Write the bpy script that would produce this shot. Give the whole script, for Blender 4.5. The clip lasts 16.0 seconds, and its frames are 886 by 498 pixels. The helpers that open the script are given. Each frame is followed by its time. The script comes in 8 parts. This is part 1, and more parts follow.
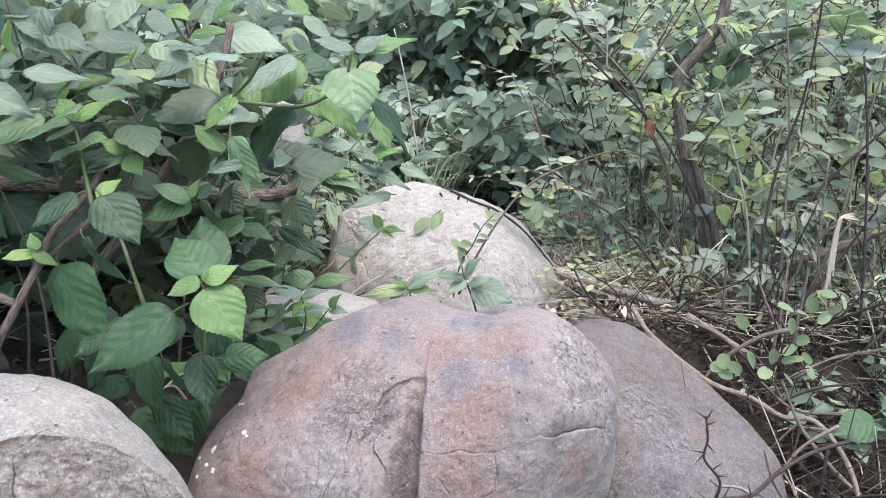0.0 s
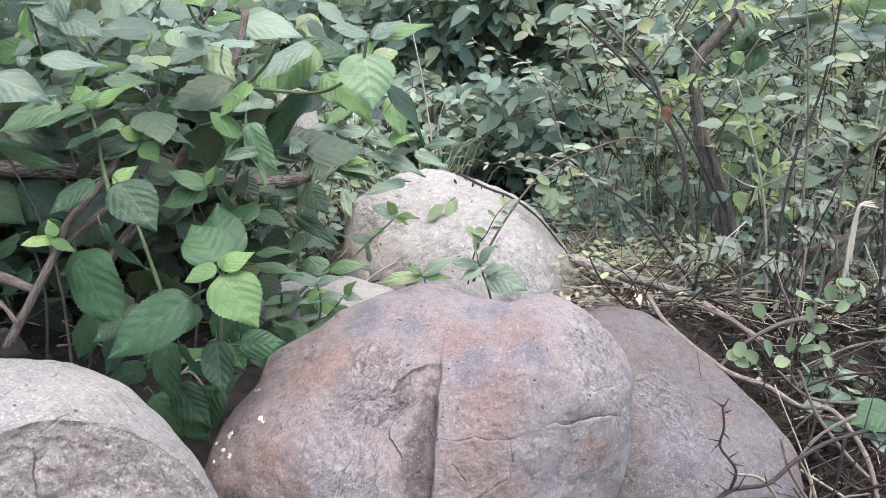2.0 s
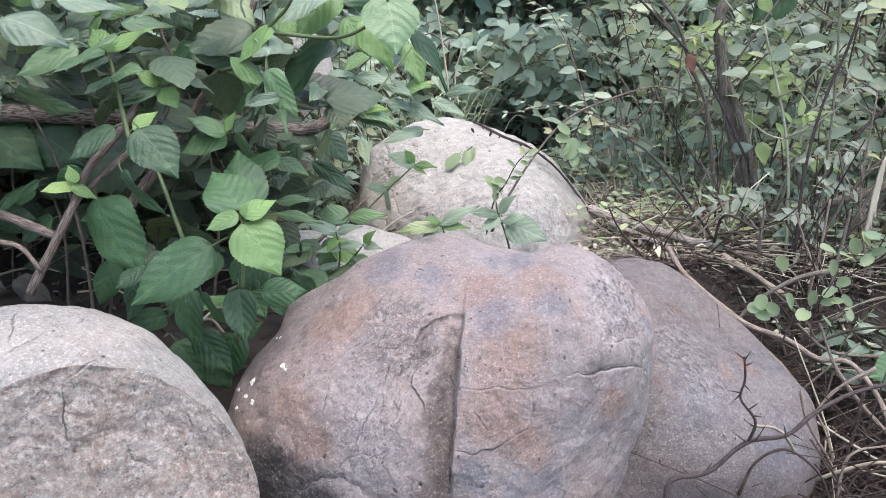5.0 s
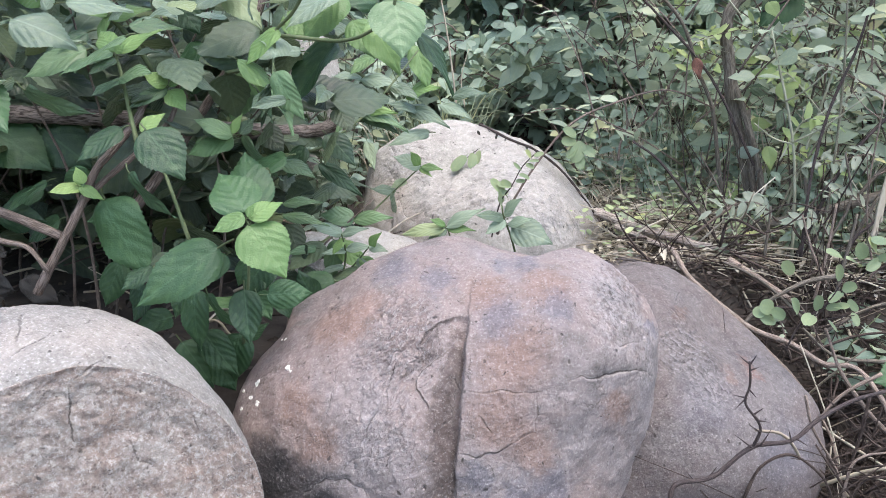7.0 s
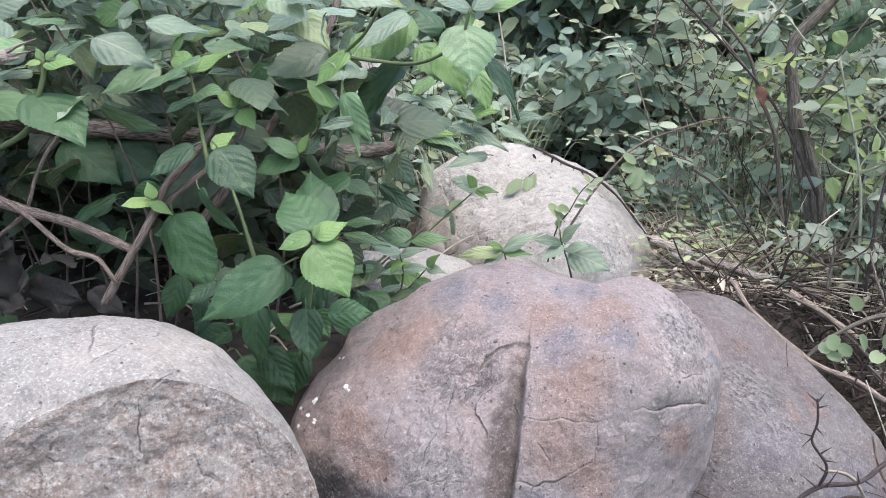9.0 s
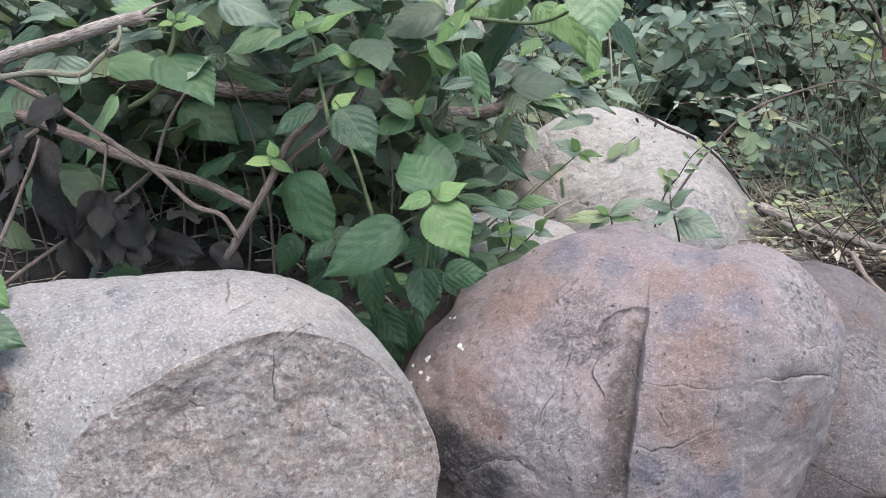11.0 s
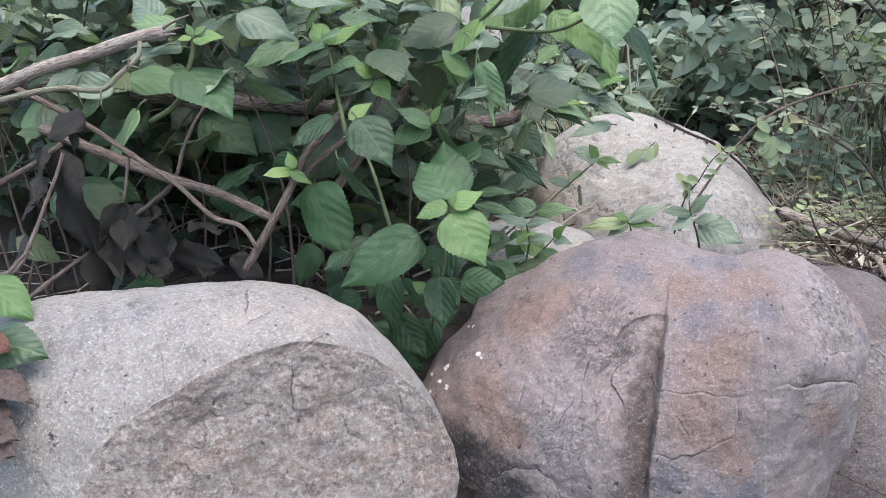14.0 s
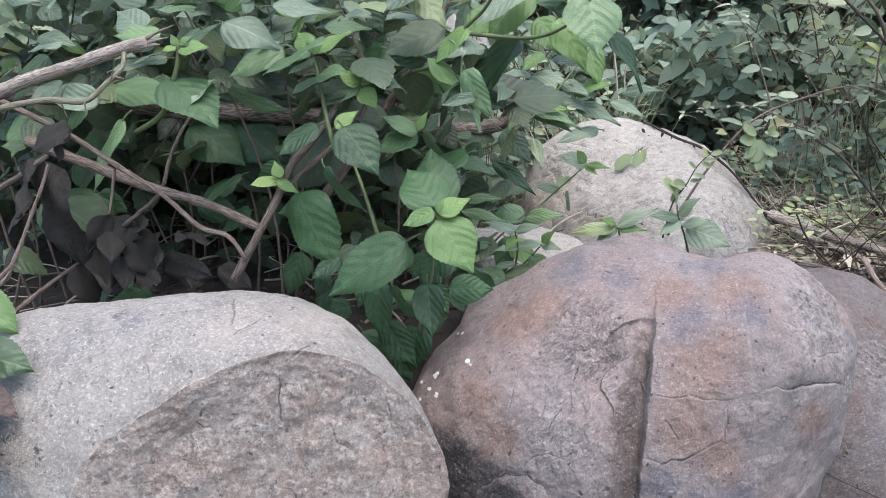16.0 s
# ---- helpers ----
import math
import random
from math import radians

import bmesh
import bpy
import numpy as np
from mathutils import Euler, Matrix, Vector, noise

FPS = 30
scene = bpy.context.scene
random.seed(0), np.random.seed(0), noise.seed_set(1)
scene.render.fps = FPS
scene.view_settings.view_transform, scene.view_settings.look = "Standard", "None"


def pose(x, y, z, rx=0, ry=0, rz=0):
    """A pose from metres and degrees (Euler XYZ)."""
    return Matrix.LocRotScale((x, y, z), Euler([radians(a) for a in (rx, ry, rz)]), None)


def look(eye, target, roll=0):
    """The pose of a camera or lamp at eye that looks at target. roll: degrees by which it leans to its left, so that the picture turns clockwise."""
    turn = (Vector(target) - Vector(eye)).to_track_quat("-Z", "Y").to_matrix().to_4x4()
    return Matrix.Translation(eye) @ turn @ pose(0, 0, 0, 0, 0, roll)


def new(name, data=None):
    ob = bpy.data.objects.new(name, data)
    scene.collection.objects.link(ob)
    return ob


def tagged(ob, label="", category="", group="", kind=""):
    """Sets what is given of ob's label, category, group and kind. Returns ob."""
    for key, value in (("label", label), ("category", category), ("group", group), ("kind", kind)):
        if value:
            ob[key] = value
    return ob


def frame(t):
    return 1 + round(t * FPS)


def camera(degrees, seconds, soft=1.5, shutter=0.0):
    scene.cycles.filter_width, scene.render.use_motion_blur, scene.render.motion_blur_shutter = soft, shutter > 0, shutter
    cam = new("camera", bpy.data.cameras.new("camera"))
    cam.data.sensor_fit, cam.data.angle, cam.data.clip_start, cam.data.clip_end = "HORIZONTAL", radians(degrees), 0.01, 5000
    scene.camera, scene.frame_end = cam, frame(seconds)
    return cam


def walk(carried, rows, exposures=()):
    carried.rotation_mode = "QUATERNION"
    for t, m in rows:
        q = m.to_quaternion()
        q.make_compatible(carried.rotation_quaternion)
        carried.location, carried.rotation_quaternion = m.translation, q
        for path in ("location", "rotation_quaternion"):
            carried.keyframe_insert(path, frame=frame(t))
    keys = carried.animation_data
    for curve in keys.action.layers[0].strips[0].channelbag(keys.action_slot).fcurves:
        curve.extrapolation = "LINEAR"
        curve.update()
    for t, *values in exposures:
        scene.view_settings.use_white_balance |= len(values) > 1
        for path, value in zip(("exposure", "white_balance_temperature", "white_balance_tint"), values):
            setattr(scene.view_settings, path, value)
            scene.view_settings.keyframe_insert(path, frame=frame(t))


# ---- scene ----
cam = camera(58.8, 16.0, soft=0.6)
PATH = [
    (0, (0.031, 0.076, 0.604), (-0.002, 2.03, 0.179), -1.0),
    (0.5, (0.029, 0.076, 0.605), (-0.004, 2.03, 0.178), -0.9),
    (1, (0.03, 0.076, 0.605), (-0.013, 2.029, 0.178), -0.9),
    (1.5, (0.029, 0.075, 0.605), (-0.009, 2.03, 0.184), -0.8),
    (2, (0.027, 0.078, 0.604), (-0.038, 2.024, 0.147), -1.1),
    (2.5, (0.019, 0.079, 0.604), (-0.052, 2.016, 0.113), -1.0),
    (3, (0.017, 0.079, 0.606), (-0.067, 2.017, 0.118), -0.9),
    (3.5, (0.017, 0.08, 0.603), (-0.073, 2.005, 0.067), -0.9),
    (4, (0.014, 0.083, 0.601), (-0.076, 1.996, 0.024), -0.9),
    (6.3, (0.009, 0.085, 0.603), (-0.083, 1.997, 0.021), -0.6),
    (6.5, (0.01, 0.085, 0.603), (-0.091, 1.995, 0.02), -0.7),
    (7, (0.01, 0.084, 0.604), (-0.092, 1.997, 0.028), -0.6),
    (7.5, (0.009, 0.084, 0.603), (-0.094, 1.997, 0.027), -0.6),
    (8, (0.012, 0.084, 0.606), (-0.078, 1.999, 0.035), -0.4),
    (8.5, (0.004, 0.091, 0.611), (-0.077, 2.01, 0.054), 0.1),
    (9, (-0.017, 0.084, 0.608), (-0.222, 2.002, 0.081), 0.3),
    (9.5, (-0.067, 0.077, 0.602), (-0.382, 1.958, 0.002), 0.8),
    (9.7, (-0.071, 0.072, 0.605), (-0.449, 1.934, -0.019), 0.4),
    (12, (-0.068, 0.073, 0.603), (-0.457, 1.94, 0.0), -0.5),
    (12.5, (-0.067, 0.072, 0.604), (-0.486, 1.932, -0.001), -0.7),
    (13, (-0.068, 0.072, 0.605), (-0.514, 1.928, 0.009), -1.0),
    (13.5, (-0.065, 0.071, 0.605), (-0.494, 1.932, 0.011), -0.9),
    (14, (-0.064, 0.072, 0.606), (-0.503, 1.931, 0.013), -1.2),
    (14.5, (-0.064, 0.075, 0.603), (-0.445, 1.939, -0.013), -0.8),
    (15, (-0.065, 0.078, 0.602), (-0.458, 1.936, -0.023), -1.1),
    (15.5, (-0.059, 0.075, 0.604), (-0.47, 1.937, 0.001), -1.5),
    (16, (-0.058, 0.074, 0.605), (-0.48, 1.943, 0.03), -1.8),
]
walk(cam, [(t, look(eye, target, roll)) for t, eye, target, roll in PATH],
     [(0, 1.28), (9.0, 1.24), (9.7, 1.08), (11.5, 1.0), (16, 1.0)])

# ---------------------------------------------------------------- light
world = bpy.data.worlds.new("world")
scene.world = world
world.use_nodes = True
wn = world.node_tree.nodes
sky = wn.new("ShaderNodeTexSky")
sky.sky_type, sky.sun_disc = "NISHITA", False
sky.sun_elevation, sky.sun_rotation = radians(72), radians(146)
sky.dust_density, sky.air_density, sky.ozone_density = 2.6, 1.0, 1.0
world.node_tree.links.new(sky.outputs[0], wn["Background"].inputs[0])
wn["Background"].inputs[1].default_value = 0.26
sun = new("sun", bpy.data.lights.new("sun", "SUN"))
sun.data.energy, sun.data.angle, sun.data.color = 1.45, radians(50), (1.0, 0.955, 0.93)
sun.matrix_world = look((0.5, -0.75, 2.8), (0, 0, 0))


# ---------------------------------------------------------------- materials
class Nodes:
    """A small builder for node materials."""

    def __init__(self, name, rough=0.8, spec=0.3):
        self.mat = bpy.data.materials.new(name)
        self.mat.use_nodes = True
        self.tree = self.mat.node_tree
        self.n = self.tree.nodes
        self.bsdf = self.n["Principled BSDF"]
        self.bsdf.inputs["Roughness"].default_value = rough
        self.bsdf.inputs["Specular IOR Level"].default_value = spec

    def link(self, a, b):
        self.tree.links.new(a, b)

    def put(self, socket, value):
        if hasattr(value, "is_output"):
            self.link(value, socket)
        elif isinstance(value, tuple) and len(value) == 3 and socket.type == "RGBA":
            socket.default_value = (*value, 1)
        else:
            socket.default_value = value

    def coord(self, kind="Object"):
        return self.n.new("ShaderNodeTexCoord").outputs[kind]

    def noise(self, at, scale, detail=4, rough=0.55, warp=0.0):
        t = self.n.new("ShaderNodeTexNoise")
        self.link(at, t.inputs["Vector"])
        t.inputs["Scale"].default_value, t.inputs["Detail"].default_value = scale, detail
        t.inputs["Roughness"].default_value, t.inputs["Distortion"].default_value = rough, warp
        return t.outputs["Fac"]

    def cells(self, at, scale, feature="F1"):
        t = self.n.new("ShaderNodeTexVoronoi")
        t.feature = feature
        self.link(at, t.inputs["Vector"])
        t.inputs["Scale"].default_value = scale
        return t.outputs["Distance"]

    def ramp(self, fac, a, b, lo=0.0, hi=1.0):
        r = self.n.new("ShaderNodeMapRange")
        r.interpolation_type = "SMOOTHSTEP"
        self.put(r.inputs[0], fac)
        for k, v in zip((1, 2, 3, 4), (a, b, lo, hi)):
            r.inputs[k].default_value = v
        return r.outputs[0]

    def math(self, op, a, b=0.0):
        m = self.n.new("ShaderNodeMath")
        m.operation = op
        self.put(m.inputs[0], a)
        self.put(m.inputs[1], b)
        return m.outputs[0]

    def vmath(self, op, a, b=(0, 0, 0)):
        m = self.n.new("ShaderNodeVectorMath")
        m.operation = op
        self.put(m.inputs[0], a)
        self.put(m.inputs[1], b)
        return m.outputs["Value" if op in ("LENGTH", "DISTANCE") else "Vector"]

    def mix(self, fac, a, b, blend="MIX"):
        m = self.n.new("ShaderNodeMix")
        m.data_type, m.blend_type = "RGBA", blend
        self.put(m.inputs[0], fac)
        self.put(m.inputs[6], a)
        self.put(m.inputs[7], b)
        return m.outputs[2]

    def colour(self, c):
        self.put(self.bsdf.inputs["Base Color"], c)
        return self

    def bump(self, height, strength=0.4, distance=0.002):
        b = self.n.new("ShaderNodeBump")
        b.inputs["Strength"].default_value, b.inputs["Distance"].default_value = strength, distance
        self.link(height, b.inputs["Height"])
        self.link(b.outputs[0], self.bsdf.inputs["Normal"])
        return self

    def randomness(self, kind):
        if kind == "object":
            return self.n.new("ShaderNodeObjectInfo").outputs["Random"]
        return self.n.new("ShaderNodeNewGeometry").outputs["Random Per Island"]


def rock_material(name, pale, tint, dark, specks=0.6, patches=(), fracture=None, seam=None, flakes=(), limy=0.38):
    """Weathered river boulder: two body colours, mineral specks, pits, scaling crust, darkened cracks, ragged stains
    and patches.
    """
    m = Nodes(name, 0.82, 0.25)
    at = m.coord()
    broad = m.ramp(m.noise(at, 5.0, 5, 0.6, 0.6), 0.36, 0.64)
    c = m.mix(broad, pale, tint)
    c = m.mix(m.ramp(m.noise(at, 17.0, 6, 0.65), 0.5, 0.72), c, dark)
    # the chart of the open face, made ragged at two sizes
    xyz = m.n.new("ShaderNodeSeparateXYZ")
    m.link(at, xyz.inputs[0])
    chart = m.n.new("ShaderNodeCombineXYZ")
    m.link(xyz.outputs[0], chart.inputs[0])
    m.link(m.math("ADD", m.math("MULTIPLY", xyz.outputs[1], 0.5), m.math("MULTIPLY", xyz.outputs[2], 0.8660254)), chart.inputs[1])
    chart = chart.outputs[0]
    ragged = chart
    for scale, size in ((28.0, 0.05), (110.0, 0.022)):
        wave = m.n.new("ShaderNodeTexNoise")
        m.link(at, wave.inputs["Vector"])
        wave.inputs["Scale"].default_value, wave.inputs["Detail"].default_value, wave.inputs["Roughness"].default_value = scale, 5, 0.65
        shift = m.vmath("MULTIPLY", m.vmath("SUBTRACT", wave.outputs["Color"], (0.5, 0.5, 0.5)), (size, size, 0.0))
        ragged = m.vmath("ADD", ragged, shift)
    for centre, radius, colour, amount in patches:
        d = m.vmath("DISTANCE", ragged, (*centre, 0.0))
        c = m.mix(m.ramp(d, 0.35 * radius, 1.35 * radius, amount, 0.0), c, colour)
    flaked = m.n.new("ShaderNodeAttribute")
    flaked.attribute_name = "crust"
    gap, line = m.n.new("ShaderNodeAttribute"), m.n.new("ShaderNodeAttribute")
    gap.attribute_name, line.attribute_name = "gap", "line"
    near = m.math("ADD", m.math("ABSOLUTE", gap.outputs["Fac"]), m.math("MULTIPLY", m.math("SUBTRACT", m.noise(at, 300.0, 5, 0.75), 0.5), 0.0034))
    split = m.math("MULTIPLY", m.ramp(near, 0.0001, 0.0011, 1.0, 0.0), line.outputs["Fac"])
    rim = m.math("MULTIPLY", m.math("MULTIPLY", m.ramp(near, 0.0007, 0.0016), m.ramp(near, 0.0016, 0.0034, 1.0, 0.0)), line.outputs["Fac"])
    if fracture:
        mask = m.n.new("ShaderNodeAttribute")
        mask.attribute_name = "fracture"
        f = m.mix(m.ramp(m.noise(at, 75.0, 7, 0.75), 0.4, 0.6), fracture[0], fracture[1])
        f = m.mix(m.math("MULTIPLY", m.ramp(m.noise(at, 13.0, 5, 0.6), 0.45, 0.68), 0.7), f, fracture[3])
        f = m.mix(m.math("MULTIPLY", m.ramp(m.noise(at, 110.0, 8, 0.85), 0.52, 0.6), 0.85), f, fracture[2])
        f = m.mix(m.math("MULTIPLY", m.ramp(m.noise(at, 140.0, 8, 0.85), 0.52, 0.6), 0.75), f, (0.62, 0.58, 0.54))
        c = m.mix(m.ramp(mask.outputs["Fac"], 0.35, 0.65), c, f)
    # pale crust, thick where the skin scales off and thin elsewhere
    lime = tuple(min(0.6, 1.4 * v + 0.03) for v in tint)
    crust = m.math("MULTIPLY", m.ramp(m.noise(at, 46.0, 8, 0.75, 0.5), 0.52, 0.6), m.ramp(m.noise(at, 7.0, 4), 0.42, 0.6))
    c = m.mix(m.math("MULTIPLY", crust, limy), c, lime)
    thick = m.math("MULTIPLY", flaked.outputs["Fac"], m.ramp(m.noise(at, 120.0, 7, 0.75, 0.4), 0.4, 0.56))
    c = m.mix(m.math("MULTIPLY", thick, 0.85), c, tuple(min(0.6, 1.25 * v + 0.02) for v in lime))
    mottle = m.noise(at, 85.0, 9, 0.82)
    c = m.mix(m.math("MULTIPLY", m.ramp(mottle, 0.5, 0.62), 0.84 * limy), c, tuple(min(0.6, 1.75 * v + 0.04) for v in tint))
    c = m.mix(m.math("MULTIPLY", m.ramp(mottle, 0.48, 0.36), 0.38), c, tuple(0.42 * v for v in dark))
    fine = m.noise(at, 300.0, 4, 0.75)
    c = m.mix(m.math("MULTIPLY", m.ramp(fine, 0.5, 0.72), 0.62 * specks), c, (0.62, 0.59, 0.56))
    c = m.mix(m.math("MULTIPLY", m.ramp(fine, 0.46, 0.28), 0.45 * specks), c, (0.09, 0.085, 0.08))
    # pits of two sizes
    warp = m.n.new("ShaderNodeTexNoise")
    m.link(at, warp.inputs["Vector"])
    warp.inputs["Scale"].default_value, warp.inputs["Detail"].default_value = 26.0, 5
    bent = m.vmath("ADD", at, m.vmath("MULTIPLY", warp.outputs["Color"], (0.035, 0.035, 0.035)))
    thin = m.ramp(m.noise(at, 24.0, 2), 0.38, 0.52)
    pit = m.math("MULTIPLY", m.ramp(m.cells(m.vmath("MULTIPLY", bent, (1.0, 1.0, 0.6)), 60.0), 0.07, 0.15, 1.0, 0.0), thin)
    prick = m.math("MULTIPLY", m.ramp(m.cells(bent, 150.0), 0.1, 0.2, 1.0, 0.0), m.ramp(m.noise(at, 40.0, 3), 0.43, 0.56))
    pits = m.math("MAXIMUM", pit, m.math("MULTIPLY", prick, 0.8))
    c = m.mix(m.math("MULTIPLY", pits, 0.8), c, (0.07, 0.06, 0.055))
    # short hair cracks
    hair = m.math("ABSOLUTE", m.math("SUBTRACT", m.noise(bent, 15.0, 5, 0.6), 0.5))
    hair = m.math("MULTIPLY", m.ramp(hair, 0.0, 0.009, 1.0, 0.0), m.ramp(m.noise(at, 19.0, 3), 0.55, 0.62))
    c = m.mix(m.math("MULTIPLY", hair, 0.5), c, (0.08, 0.07, 0.065))
    if seam:
        # a pale mineral line down the face
        across = m.n.new("ShaderNodeSeparateXYZ")
        m.link(chart, across.inputs[0])
        off = m.math("ABSOLUTE", m.math("SUBTRACT", across.outputs[0], m.math("SUBTRACT", seam[0], m.math("MULTIPLY", across.outputs[1], seam[1]))))
        c = m.mix(m.math("MULTIPLY", m.ramp(off, 0.0003, 0.0026, 0.36, 0.0), m.ramp(m.noise(at, 60.0, 5, 0.7), 0.4, 0.6)), c, (0.36, 0.31, 0.29))
    # thin flakes that scale off in overlapping steps
    steps = None
    side = m.n.new("ShaderNodeSeparateXYZ")
    m.link(chart, side.inputs[0])
    for (x, y), wide, tall, lean, spacing, amount in flakes:
        a = radians(lean)
        du, dv = m.math("SUBTRACT", side.outputs[0], x), m.math("SUBTRACT", side.outputs[1], y)
        inside = m.vmath("LENGTH", m.vmath("MULTIPLY", m.vmath("SUBTRACT", ragged, (x, y, 0.0)), (1 / wide, 1 / tall, 0.0)))
        inside = m.math("MULTIPLY", m.ramp(inside, 0.45, 1.15, amount, 0.0), m.ramp(m.noise(at, 0.55 / spacing, 3), 0.3, 0.55))
        s = m.math("SUBTRACT", m.math("MULTIPLY", du, math.cos(a) / spacing), m.math("MULTIPLY", dv, math.sin(a) / spacing))
        saw = m.math("FRACT", m.math("ADD", s, m.math("MULTIPLY", m.noise(at, 0.45 / spacing, 6, 0.68), 4.2)))
        step_up = m.math("MULTIPLY", m.math("MULTIPLY", m.math("SUBTRACT", 1.0, saw), m.ramp(saw, 0.0, 0.1)), inside)
        edge = m.math("MULTIPLY", m.math("MULTIPLY", m.ramp(saw, 0.0, 0.05), m.ramp(saw, 0.06, 0.16, 1.0, 0.0)), inside)
        c = m.mix(m.math("MULTIPLY", edge, 0.5), c, (0.08, 0.068, 0.064))
        c = m.mix(m.math("MULTIPLY", m.math("MULTIPLY", m.ramp(saw, 0.12, 0.2), m.ramp(saw, 0.2, 0.5, 1.0, 0.0)), m.math("MULTIPLY", inside, 0.5)), c, (0.42, 0.395, 0.39))
        steps = step_up if steps is None else m.math("ADD", steps, step_up)
    c = m.mix(m.math("MULTIPLY", rim, 0.3), c, (0.42, 0.39, 0.37))
    c = m.mix(m.math("MULTIPLY", split, 0.85), c, (0.05, 0.042, 0.038))
    m.colour(c)
    grain = m.math("ADD", m.math("MULTIPLY", m.noise(at, 110.0, 9, 0.8), 1.0), m.math("MULTIPLY", m.noise(at, 32.0, 8, 0.7), 1.0))
    grain = m.math("SUBTRACT", grain, m.math("MULTIPLY", pits, 0.5))
    grain = m.math("SUBTRACT", grain, m.math("MULTIPLY", hair, 0.4))
    grain = m.math("ADD", grain, m.math("MULTIPLY", flaked.outputs["Fac"], m.math("MULTIPLY", m.noise(at, 75.0, 8, 0.8), 1.2)))
    grain = m.math("SUBTRACT", grain, m.math("MULTIPLY", split, 0.9))
    if steps is not None:
        grain = m.math("ADD", grain, m.math("MULTIPLY", steps, 2.2))
    if fracture:
        grain = m.math("ADD", grain, m.math("MULTIPLY", mask.outputs["Fac"], m.math("MULTIPLY", m.noise(at, 130.0, 8, 0.8), 1.5)))
    return m.bump(grain, 0.85, 0.006).mat


def leaf_material(name, light, deep, young, random_by, gloss=0.5, veins=1.0, through_light=0.3):
    """A leaf: pale midrib and side veins by its own length and breadth, quilted relief, light shining through."""
    m = Nodes(name, gloss, 0.36)
    uv = m.n.new("ShaderNodeSeparateXYZ")
    m.link(m.coord("UV"), uv.inputs[0])
    across = m.math("ABSOLUTE", m.math("SUBTRACT", uv.outputs[0], 0.5))
    bend = m.math("ADD", m.math("MULTIPLY", across, 0.5), m.math("MULTIPLY", m.math("MULTIPLY", across, across), 0.9))
    bend = m.math("ADD", bend, m.math("MULTIPLY", m.noise(m.coord("UV"), 3.0, 2), 0.12))
    side = m.math("FRACT", m.math("MULTIPLY", m.math("SUBTRACT", uv.outputs[1], bend), 5.5))
    side = m.math("ABSOLUTE", m.math("SUBTRACT", side, 0.5))
    vein = m.math("MAXIMUM", m.ramp(side, 0.0, 0.05, 0.4, 0.0), m.ramp(across, 0.01, 0.03, 1.0, 0.0))
    net = m.ramp(m.cells(m.vmath("MULTIPLY", m.coord("UV"), (1.0, 1.5, 1.0)), 17.0, "DISTANCE_TO_EDGE"), 0.0, 0.25)
    quilt = m.math("ADD", m.math("ADD", m.math("MULTIPLY", m.ramp(side, 0.0, 0.5), 0.75), m.math("MULTIPLY", net, 0.22)), m.math("ADD", m.math("MULTIPLY", m.noise(m.coord("UV"), 22.0, 3), 0.25), m.math("MULTIPLY", m.noise(m.coord("UV"), 7.0, 3), 1.6)))
    rnd = m.randomness(random_by)
    c = m.mix(m.ramp(rnd, 0.05, 0.9), deep, light)
    c = m.mix(m.ramp(rnd, 0.9, 0.99), c, young)
    c = m.mix(m.math("MULTIPLY", m.ramp(m.noise(m.coord("UV"), 6.0, 4), 0.45, 0.75), 0.3), c, young)
    c = m.mix(m.math("MULTIPLY", vein, 0.32 * veins), c, tuple(min(1.0, 1.4 * v + 0.02) for v in light))
    m.colour(c)
    m.bump(quilt, 0.42 * veins, 0.002)
    glow = m.n.new("ShaderNodeBsdfTranslucent")
    m.link(m.mix(0.5, c, young), glow.inputs[0])
    blend = m.n.new("ShaderNodeMixShader")
    blend.inputs[0].default_value = through_light
    m.link(m.bsdf.outputs[0], blend.inputs[1])
    m.link(glow.outputs[0], blend.inputs[2])
    m.link(blend.outputs[0], m.n["Material Output"].inputs[0])
    return m.mat


def bark_material(name, pale, dark, scale=60.0):
    m = Nodes(name, 0.9, 0.15)
    at = m.coord("UV")
    long = m.vmath("MULTIPLY", at, (9.0, 1.0, 1.0))
    ridge = m.noise(long, scale, 6, 0.65, 0.4)
    c = m.mix(m.ramp(ridge, 0.42, 0.58), dark, pale)
    c = m.mix(m.math("MULTIPLY", m.ramp(m.noise(m.coord(), 14.0, 4), 0.5, 0.7), 0.5), c, dark)
    return m.colour(c).bump(ridge, 0.7, 0.004).mat


def plain_material(name, a, b, scale=30.0, rough=0.85, random_by="", c3=None):
    m = Nodes(name, rough, 0.2)
    at = m.coord()
    c = m.mix(m.ramp(m.noise(at, scale, 5, 0.6), 0.35, 0.65), a, b)
    if random_by:
        c = m.mix(m.ramp(m.randomness(random_by), 0.3, 0.9), c, c3 or b)
    return m.colour(c).bump(m.noise(at, scale * 6, 5, 0.65), 0.5, 0.003).mat


